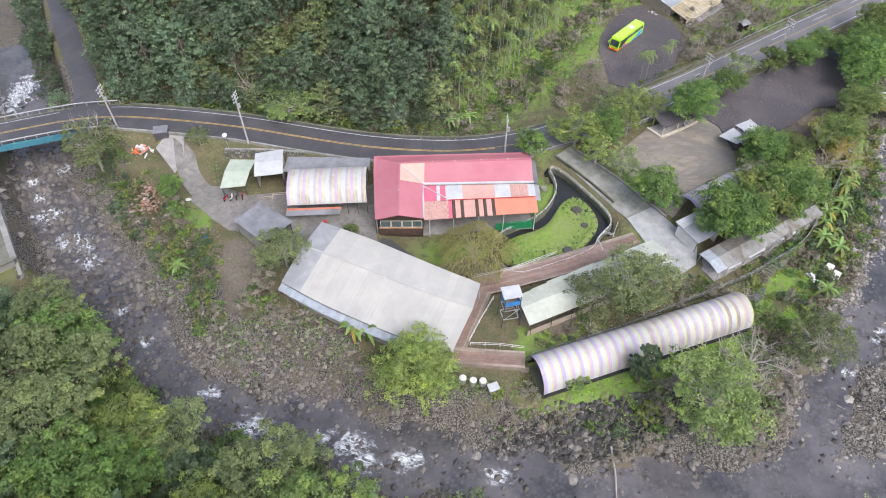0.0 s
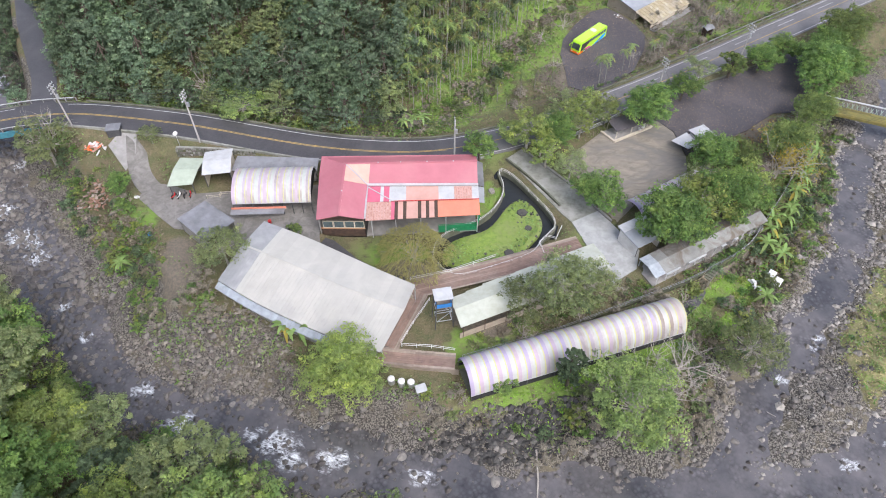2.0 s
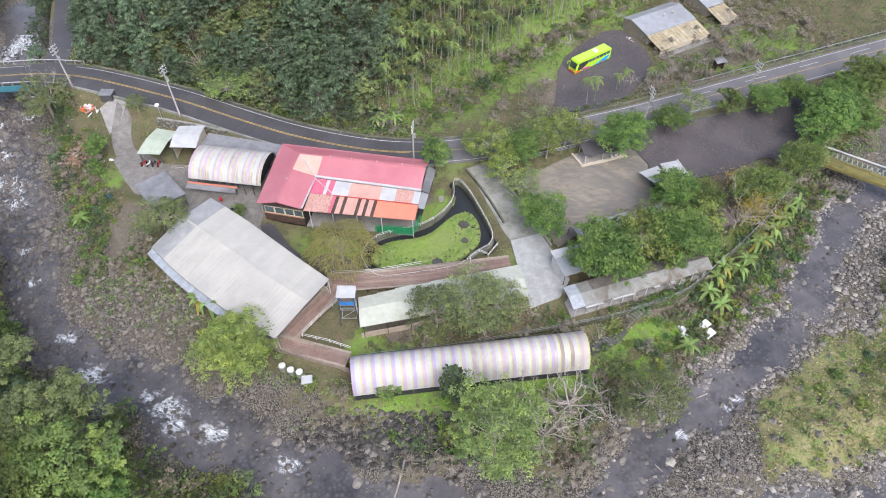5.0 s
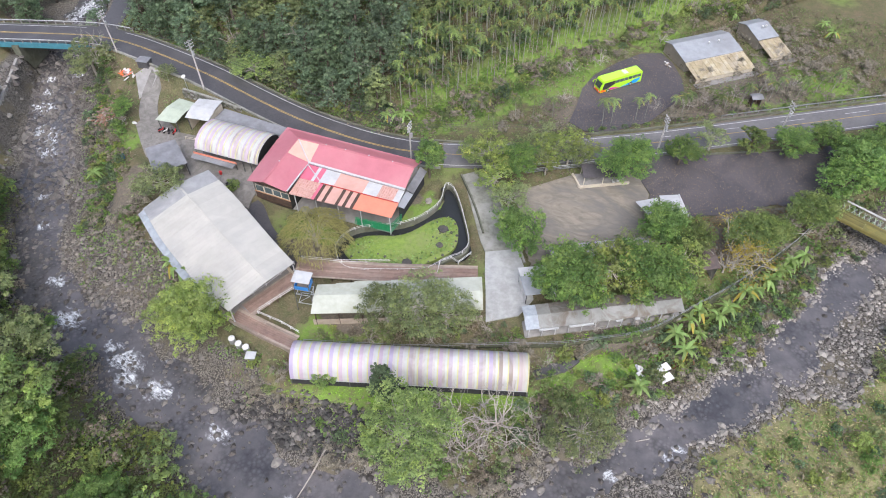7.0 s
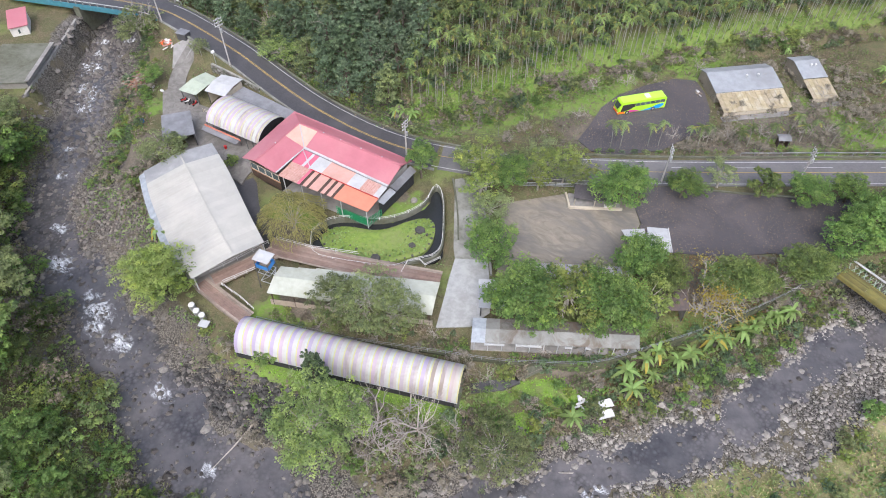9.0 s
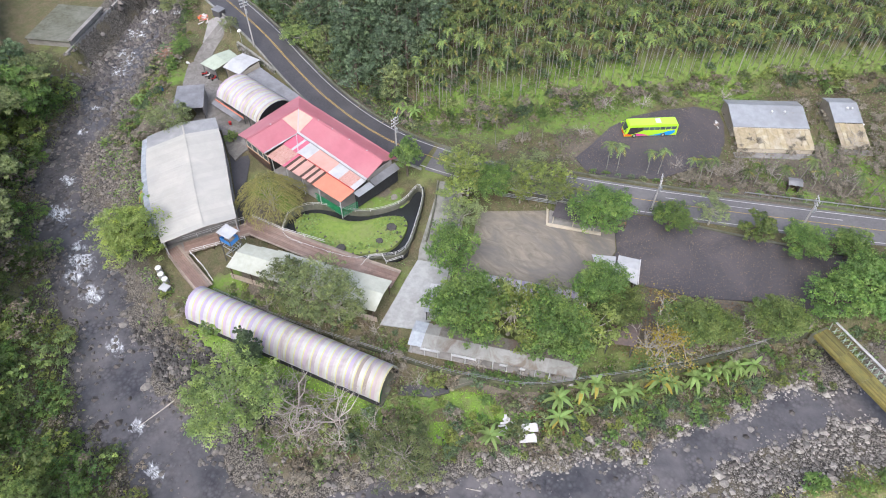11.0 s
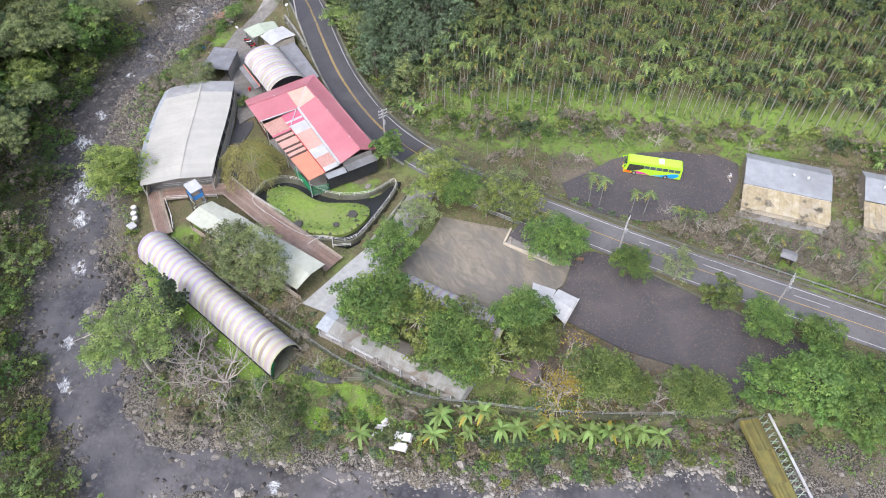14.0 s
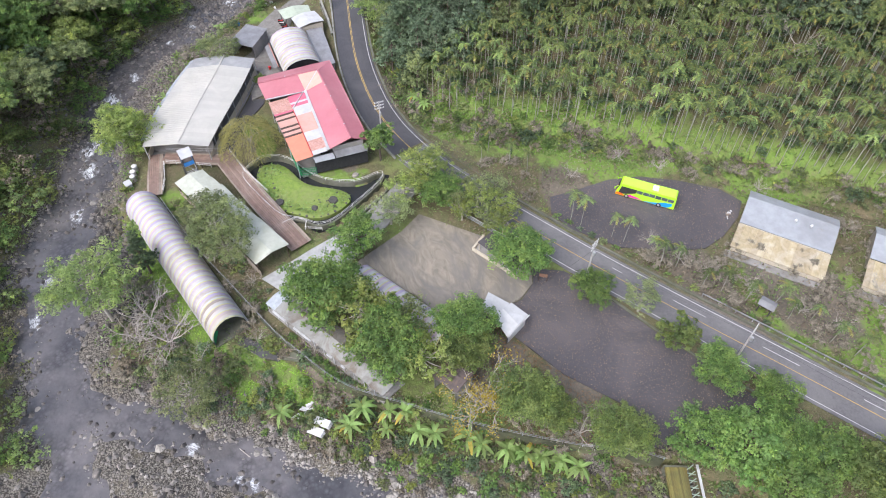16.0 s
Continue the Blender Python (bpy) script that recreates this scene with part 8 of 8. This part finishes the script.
scrub = scatter(340, (-72, 30, 125, 132), 2.1, bank_scrub)
for x, y in scrub[:150]:
    put(pick("shrub"), x, y, rg.uniform(0.5, 1.1), sink=0.2)
mass("scrub", "shrub", scrub[150:], (0.35, 0.95), 0.2, "tangled scrub on the river banks")
strip = lambda X, Y: ((poly_dist(X, Y, [(15, 56.2), (30, 61), (44, 67.4), (47, 68.6), (45, 71), (40, 69.4), (14.5, 57.6)]) < 0) | (poly_dist(X, Y, [(48.6, 69), (56, 72.2), (64, 77.4), (71, 85.6), (76, 92.6), (72, 92), (71.6, 84.6), (60, 76.4)]) < 0)
                      | (poly_dist(X, Y, [(16, 54.9), (30, 60.1), (44, 66.6), (30, 61), (15, 56)]) < 0))
mass("scrub", "shrub", scatter(150, (14, 52, 78, 94), 1.3, strip), (0.25, 0.5), 0.2, "low tangled brush behind the wall")
tufts_later = strip
TWIGS = [broad_tree("twig_bush", "leafless grey twiggy bush", 161 + i, 2.2, 1.7, "twig", n=360, size=0.07, lobes=9, trunk_r=0.05, low=-0.1, spread=0.8, ratio=14, shell=(0.15, 1.15), category="shrub") for i in range(2)]
TREES["twig"] = TWIGS


def brush_land(X, Y):
    z, d, dsite, dr, dh, south, ter = land(X, Y)
    ok = (south == 0) & (d > 3) & (dr > 6) & ~clear(X, Y) & (poly_dist(X, Y, POND) > 2)
    for poly, _ in PAVED:
        ok &= poly_dist(X, Y, poly) > 1.0
    near = np.zeros(X.shape, bool)
    for cx, cy, rx, ry in ((45, 50, 16, 7), (40, 66, 10, 2), (22, 44, 14, 5), (62, 141, 22, 6), (24, 123, 20, 5), (50, 150, 20, 12), (85, 172, 22, 16), (-30, 66, 12, 5), (-58, 84, 9, 8), (84, 112, 8, 6), (92, 108, 14, 10), (72, 70, 12, 8)):
        near |= np.hypot((X - cx) / rx, (Y - cy) / ry) < 1
    return ok & near


west_bank = lambda X, Y: bank_scrub(X, Y) & (X < -32) & (Y > 58)
mass("scrub", "shrub", scatter(90, (-68, 58, -32, 104), 1.5, west_bank, 40), (0.35, 0.8), 0.15, "bushy green scrub along the upper stream")
bank_green = lambda X, Y: (poly_dist(X, Y, SITE) > 1.5) & (river_edge(X, Y) > np.where(Y > 78, 1.0, 3.5)) & (X > 62) & (Y > 62) & (Y < 116) & (X < 110) & (seg_dist(X, Y, FORK)[2] * seg_dist(np.array([84.0]), np.array([90.0]), FORK)[2] > 0)
mass("scrub", "shrub", scatter(150, (62, 62, 110, 116), 1.4, bank_green, 40), (0.3, 0.7), 0.15, "low green scrub below the banana plants")
far_side = lambda X, Y: (river_edge(X, Y) > 2.5) & (X > 72) & (Y > 40) & (Y < 110) & (X < 125) & (seg_dist(X, Y, FORK)[2] * seg_dist(np.array([84.0]), np.array([90.0]), FORK)[2] < 0)
inland = lambda X, Y: far_side(X, Y) & (X > 77) & (river_edge(X, Y) > 2.2 + 7 * step(Y, 74, 86))
mass("scrub", "shrub", scatter(46, (72, 40, 125, 110), 2.6, inland, 40), (0.3, 0.7), 0.15, "low scrub across the side stream")
brush = scatter(200, (-70, 36, 108, 190), 1.5, brush_land, 40)
for x, y in brush[:60]:
    put(pick("twig"), x, y, rg.uniform(0.6, 1.3), sink=0.1)
mass("brushwood", "twig", brush[60:], (0.5, 1.25), 0.1, "grey leafless brush on the rough ground")
mass("understorey", "thicket", scatter(120, (-75, 0, 40, 75), 3.4, south_bank(4, 30), 40), (0.8, 1.35), 0.2, "leafy understorey below the bank trees")
mass("brushwood", "twig", scatter(36, (0, 105, 90, 215), 2.4, on_hill(0.0, 5, 2, 90), 30), (0.6, 1.3), 0.1, "grey brush at the foot of the grove")
hedge = [(x, y) for x, y in along([(42, 125.5, 4), (58, 135.3, 4), (73, 145.4, 4), (90, 156.6, 4), (115, 172, 4)], 2.6)[0][:, :2]]
for x, y in hedge:
    put(pick("shrub"), x, y, rg.uniform(0.32, 0.5), sink=0.2)
foot = lambda X, Y: on_hill(0.2, 5, -66, 90)(X, Y)
mass("scrub", "shrub", scatter(160, (-66, 105, 90, 215), 1.7, foot), (0.5, 1.15), 0.3, "shrubs at the foot of the wooded slope")
mass("scrub", "shrub", scatter(60, (5, 105, 75, 215), 2.6, on_hill(5, 32, 4, 75)), (0.35, 0.8), 0.3, "scrub between the palms")

for x, y, s in ((46.1, 128.9, 0.9), (47.8, 130.2, 0.85), (52.5, 134.4, 0.7), (54.3, 135.9, 0.75), (59.4, 138.5, 0.7), (61.8, 139.2, 0.95), (63, 141.9, 0.8), (68.4, 143.7, 0.75), (70.5, 146.4, 0.8), (73.7, 149.2, 0.85),
                (76.8, 152, 0.95), (79.7, 153.3, 0.8), (85.6, 157.3, 0.85), (89.1, 159.4, 0.8), (93, 163, 0.9), (81, 157, 0.7), (18.3, 119.6, 0.8), (22, 121.3, 0.7), (27.5, 123.8, 0.85), (30.8, 126.5, 0.7), (24, 119, 0.6), (35, 128, 0.6)):
    put(YOUNG[int(rg.integers(2))], x, y, s * 1.28, group="young palms by the road")
for x, y, s in ((67.2, 68, 1.0), (71, 80.2, 1.1), (72.8, 77.8, 1.0), (72.7, 84.1, 1.0), (73.8, 86.4, 1.0), (77.2, 87.4, 1.05), (78.4, 89.4, 1.0), (80.8, 94.3, 1.1), (82.2, 95.6, 1.0), (84.4, 99.2, 1.15), (85.6, 101.4, 1.0),
                (87, 103.7, 1.1), (88.4, 106.2, 1.0), (90.2, 108.2, 1.0), (1.4, 111.4, 0.9), (3.4, 112.2, 1.0), (5.4, 112.8, 0.9), (-48.1, 73.7, 0.9), (-22.1, 64.0, 1.0), (-14.8, 58.4, 1.15), (-12.6, 57.4, 1.2), (-11, 59, 1.0),
                (30, 158, 0.9), (68, 190, 0.9), (92, 186, 0.9), (90, 190, 0.9)):
    put(BANANAS[int(rg.integers(3))], x, y, s * 1.08, group="banana plants")
    if x > 66 and y < 120 and int(10 * x) % 2:
        put(BANANAS[int(rg.integers(3))], x + 2.0, y - 1.2, s * 0.8, group="banana plants")


# vegetable rows
veg = []
for row in range(7):
    for k in range(16):
        veg.append((-52.5 + 0.62 * k + 0.9 * row - 0.35 * row + rg.normal() * 0.12, 85.4 - 0.5 * k - 0.15 * row + rg.normal() * 0.12 - 0.75 * row))
mass("vegetable_rows", "lush", [p for p in veg if poly_dist(np.array([p[0]]), np.array([p[1]]), DRIVE)[0] > 0.8], (0.12, 0.24), 0.05, "rows of leafy vegetables in a small garden")


# low herbs, grass tufts and dry litter
def tufts(name, n, box, test, material, label, size=0.32, count=11, height=0.6, spread=0.55):
    P = np.array(scatter(n, box, 0.55, test, 8))
    z = land(P[:, 0], P[:, 1])[0]
    C = np.repeat(np.column_stack([P, z]), count, axis=0)
    s = np.repeat(rg.uniform(0.5, 1.5, len(P)), count)
    off = rg.normal(size=C.shape) * spread * s[:, None]
    off[:, 2] = np.abs(off[:, 2]) * height
    nrm = rg.normal(size=C.shape) * 0.7 + np.array([0, 0, 0.8])
    me = mesh_np(name, [cards(C + off, nrm, 0.62 * size * s * rg.uniform(0.6, 1.4, len(C)), 2.6)], material)
    return tagged(new(name, me), label, "plants", kind="stuff")


def any_bank(X, Y):
    z, d, dsite, dr, dh, south, ter = land(X, Y)
    d = np.where((X > 56) & (seg_dist(X, Y, FORK)[2] > 0), d - np.where(X > 78, 6 * step(Y, 73, 86), 6), d)
    return (d > 2.5) & (dr > 5) & (dsite > -2.5) & (dh < 40) & ~clear(X, Y) & (rg.random(X.shape) < np.clip((d - 2) / 7, 0.08, 1))


def site_edge(X, Y):
    z, d, dsite, dr, dh, south, ter = land(X, Y)
    ok = (dsite < -0.5) & (dr > 5.5) & (dh <= 0) & (poly_dist(X, Y, POND) > 1.5)
    for poly, _ in PAVED:
        ok &= poly_dist(X, Y, poly) > 0.6
    ok &= ~((X > 66) & (X < 92) & (Y > 96) & (Y < 120))
    for box in ((-13, 78, 19, 98), (-31, 52, 8, 82), (8, 55, 42, 80), (44, 68, 73, 90), (-44, 74, -12, 99)):
        ok &= ~((X > box[0]) & (X < box[2]) & (Y > box[1]) & (Y < box[3]))
    return ok


tufts("undergrowth", 5200, (-75, 5, 128, 150), any_bank, "lf_green", "low green weeds on the river banks")
tufts("undergrowth", 3600, (-75, 5, 128, 150), any_bank, "lf_olive", "dull olive weeds on the river banks", 0.34)
tufts("undergrowth", 2600, (-75, 5, 128, 150), any_bank, "lf_dry", "dry brown weeds and litter on the river banks", 0.34)
tufts("undergrowth", 2200, (-75, 5, 128, 150), any_bank, "lf_grass", "fresh grass tufts on the river banks", 0.3)
tufts("undergrowth", 1600, (-75, 5, 62, 75), south_bank(0.8, 9), "lf_lime", "fresh yellow-green weeds on the far bank", 0.26, 10, 0.6)
tufts("undergrowth", 420, (72, 40, 125, 110), inland, "lf_lime", "yellow-green weeds across the side stream", 0.26, 10, 0.5)
tufts("undergrowth", 900, (72, 40, 125, 110), inland, "lf_straw", "dry straw-coloured grass across the side stream", 0.26, 10, 0.5)
tufts("grass", 2600, (-62, 60, 128, 200), site_edge, "lf_grass", "rough grass on the site's verges", 0.22, 9, 0.35, 0.45)
tufts("brushwood", 1500, (30, 110, 128, 200), site_edge, "lf_dry", "dry grey brushwood along the road", 0.3, 9, 0.8, 0.6)
litter = lambda X, Y: (poly_dist(X, Y, BLACK) < -0.3) | (poly_dist(X, Y, BUSLOT) < -0.5)
P = np.array(scatter(6500, (34, 84, 106, 166), 0.25, litter, 12))
me = mesh_np("dead_leaves", [cards(np.column_stack([P, np.full(len(P), 3.985)]), np.array([[0, 0, 1.0]]) + 0.25 * rg.normal(size=(len(P), 3)), 0.12 * rg.uniform(0.5, 1.6, len(P)), 1.4)], "lf_tan")
tagged(new("dead_leaves", me), "dead leaves scattered over the asphalt", "leaves", kind="stuff")
under_trees = lambda X, Y: (X > 64) & (X < 92) & (Y > 94) & (Y < 119) & (poly_dist(X, Y, BLACK) > 0.3) & (poly_dist(X, Y, SITE) < -0.5)
tufts("leaf_litter", 900, (64, 94, 92, 119), under_trees, "lf_rust", "rusty leaf litter under the trees", 0.22, 7, 0.15, 0.5)
tufts("brushwood", 900, (14, 52, 78, 94), tufts_later, "lf_dry", "dry brushwood behind the wall", 0.24, 10, 0.6, 0.5)
lawn_land = lambda X, Y: clear(X, Y) & (X > 10) & (X < 75) & (poly_dist(X, Y, [(15.4, 47.8), (51.2, 60.2), (49, 66), (13.4, 53.4)]) > 0.3)
tufts("grass", 3000, (10, 40, 75, 78), lawn_land, "lf_moss", "short bright lawn grass below the wall", 0.2, 9, 0.12, 0.4)
twig_pile = lambda X, Y: np.hypot((X - 70.5) / 3.4, (Y - 77.2) / 1.6) < 1
tufts("brushwood", 130, (66, 74, 75, 80), twig_pile, "lf_rust", "heap of reddish dead brushwood below the wall", 0.4, 16, 0.7, 0.5)
isle_land = lambda X, Y: poly_dist(X, Y, ISLE) < -0.8
P = np.array(scatter(700, (9, 72, 31, 92), 0.3, isle_land, 12))
me = mesh_np("island_grass", [cards(np.column_stack([P, np.full(len(P), 4.62)]), np.array([[0, 0, 1.0]]) + 0.4 * rg.normal(size=(len(P), 3)), 0.3 * rg.uniform(0.5, 1.5, len(P)), 1.6)], "lf_grass")
tagged(new("island_grass", me), "tufts of grass on the pond's island", "grass", kind="stuff")
hill_low = lambda X, Y: on_hill(0, 40, -66, 100)(X, Y)
tufts("undergrowth", 2200, (-66, 105, 100, 215), on_hill(0, 9, -66, 100), "lf_grass", "grass and ferns under the palms", 0.34, 10)
dark_shrubs = TREES["shrub"][2:3]
TREES["fern"] = dark_shrubs
mass("understorey", "fern", scatter(230, (4, 108, 100, 230), 2.4, on_hill(9, 34, 4, 110), 40), (0.7, 1.25), 0.2, "dark leafy undergrowth between the palms")
tufts("undergrowth", 900, (-66, 105, 100, 215), hill_low, "lf_dry", "dry litter under the palms", 0.34, 8)


# ---- stones ----
def rock_mesh(name, seed, material, flat=0.65):
    rng = np.random.default_rng(seed)
    bm = bmesh.new()
    bmesh.ops.create_icosphere(bm, subdivisions=2, radius=1.0)
    ax = rng.normal(size=(7, 3))
    ax /= np.linalg.norm(ax, axis=1, keepdims=True)
    cut = rng.uniform(0.6, 0.95, 7)
    sc = (1.0, rng.uniform(0.65, 1.0), flat * rng.uniform(0.8, 1.1))
    for v in bm.verts:
        p = np.array(v.co)
        for a, c in zip(ax, cut):
            d = p @ a
            if d > c:
                p = p - a * (d - c) * 0.85
        v.co = Vector(p * np.array(sc))
    me = bpy.data.meshes.new(name)
    bm.to_mesh(me)
    bm.free()
    me.materials.append(M[material])
    return me


ROCKS = [rock_mesh("boulder", 201 + i, ("stone", "stone_wet", "stone_dark")[i % 3]) for i in range(6)]


def boulder(x, y, r, kind=None, z=None):
    ob = new("boulder", ROCKS[int(rg.integers(6)) if kind is None else kind])
    ob.matrix_basis = pose(x, y, (ground_z(x, y) if z is None else z) + 0.12 * r, 0, 0, rg.uniform(0, 360)) @ Matrix.Diagonal((r, r, r * rg.uniform(0.8, 1.2), 1))
    return tagged(ob, ("pale grey river boulder", "wet dark river boulder", "mossy dark boulder")[(ROCKS.index(ob.data)) % 3], "boulder", "river boulders")


for x, y, r in ((18.9, 36.1, 1.1), (-27, 49, 1.0), (25, 36, 0.9), (-54, 66, 1.4), (-60.5, 71, 1.2), (94, 92, 0.9), (96.5, 88, 0.8), (-20, 48, 0.9), (3, 41, 0.8), (-15, 46, 1.0), (37, 38, 0.9), (88.6, 83, 0.8)):
    boulder(x, y, r, 1 if rg.random() < 0.5 else 0)
wet = lambda X, Y: (np.abs(river_edge(X, Y) + 0.5) < 2.6) & (Y > 15) & (Y < 140)
for x, y in scatter(190, (-100, 15, 118, 135), 1.8, wet):
    boulder(x, y, rg.uniform(0.35, 0.95), int(rg.choice([1, 1, 4, 0])), z=max(ground_z(x, y), -0.35))


def stones(name, n, box, test, material, label, lo, hi, gap=0.35):
    P = np.array(scatter(n, box, gap, test, 10))
    z = land(P[:, 0], P[:, 1])[0]
    base = np.array([(1, 0, 0), (0.3, 0.9, 0), (-0.8, 0.55, 0), (-0.75, -0.6, 0), (0.4, -0.85, 0), (0.1, 0.05, 0.75), (0, 0, -0.6)])
    tri = np.array([(0, 1, 5), (1, 2, 5), (2, 3, 5), (3, 4, 5), (4, 0, 5), (1, 0, 6), (2, 1, 6), (3, 2, 6), (4, 3, 6), (0, 4, 6)])
    m = len(P)
    r = lo + (hi - lo) * rg.random(m) ** 3
    a = rg.uniform(0, 6.28, m)
    v = base[None] * (1 + 0.22 * rg.normal(size=(m, 7, 3))) * r[:, None, None]
    x = v[..., 0] * np.cos(a)[:, None] - v[..., 1] * np.sin(a)[:, None]
    y = v[..., 0] * np.sin(a)[:, None] + v[..., 1] * np.cos(a)[:, None]
    vs = np.stack([x + P[:, :1], y + P[:, 1:], v[..., 2] + np.maximum(z, -0.25 * r)[:, None] + 0.15 * r[:, None]], -1).reshape(-1, 3)
    fs = (tri[None] + 7 * np.arange(m)[:, None, None]).reshape(-1, 3)
    return tagged(new(name, mesh_np(name, [(vs, fs)], material)), label, "stones", kind="stuff")


def beach(X, Y):
    d = river_edge(X, Y)
    return (d > -1.5) & (d < 9) & (poly_dist(X, Y, SITE) > 1) & (rg.random(X.shape) < np.where(X > 50, 0.35, 0.75))


bar_land = lambda X, Y: (np.hypot((X + 30) / 17, (Y - 55) / 9) < 1) & (river_edge(X, Y) > -1)
gravel_se = lambda X, Y: (river_edge(X, Y) > -1.2) & (river_edge(X, Y) < np.where(seg_dist(X, Y, FORK)[2] > 0, np.where(X > 78, 3 + 8 * step(Y, 73, 86), 8), 5.5 - 3.2 * step(Y, 76, 84))) & (X > 54) & (Y > 36) & (poly_dist(X, Y, SITE) > 3) & (rg.random(X.shape) < np.where((X < 78) & (Y < 66), 0.2, 1))
stones("river_stones", 5200, (-75, 20, 118, 130), beach, "stone", "grey river stones along the banks", 0.1, 0.6, 0.3)
stones("river_stones", 2600, (-75, 20, 118, 130), beach, "stone_wet", "dark wet river stones", 0.14, 0.8)
stones("pebbles", 1500, (-48, 44, -10, 68), bar_land, "pebble_brown", "brown-grey pebbles of the gravel bar", 0.1, 0.55, 0.3)
stones("pebbles", 4600, (54, 36, 118, 125), gravel_se, "pebble", "pale pebbles of the side stream's beach", 0.1, 0.42, 0.26)
stones("cobbles", 520, (54, 36, 118, 125), gravel_se, "pebble", "large pale cobbles of the side stream's beach", 0.3, 0.85, 0.7)
shallows = lambda X, Y: (river_edge(X, Y) > -8) & (river_edge(X, Y) < -0.8) & (rg.random(X.shape) < np.where(X < -38, 0.9, np.where(X < 12, 0.45, 0.15)))
stones("river_stones", 2900, (-100, 25, 100, 120), shallows, "stone_wet", "stones breaking the shallow water", 0.16, 0.75, 0.5)
upstream = lambda X, Y: (river_edge(X, Y) > -7) & (river_edge(X, Y) < 0.2) & (X < -52) & (Y > 58) & (rg.random(X.shape) < np.where(X < -62, 1.0, 0.35))
stones("river_stones", 1500, (-98, 58, -52, 112), upstream, "stone_wet", "brown boulders crowding the upper stream", 0.4, 1.35, 0.9)
rapid_land = lambda X, Y: (river_edge(X, Y) < -0.5) & (np.min([np.hypot((X - a) / (2.2 * c), (Y - b) / (2.2 * d)) for a, b, c, d in RAPIDS], 0) < 1)
stones("river_stones", 420, (-100, 25, 90, 135), rapid_land, "stone_wet", "dark rocks in the white water", 0.3, 0.9, 0.9)
black_bank = lambda X, Y: (np.hypot((X - 24) / 17, (Y - (43.5 + 0.2 * (X - 24))) / 4.2) < 1) & (river_edge(X, Y) > 0)
stones("rubble", 2300, (5, 36, 46, 56), black_bank, "stone_dark", "black rubble on the slope below the canopy", 0.15, 0.7, 0.3)
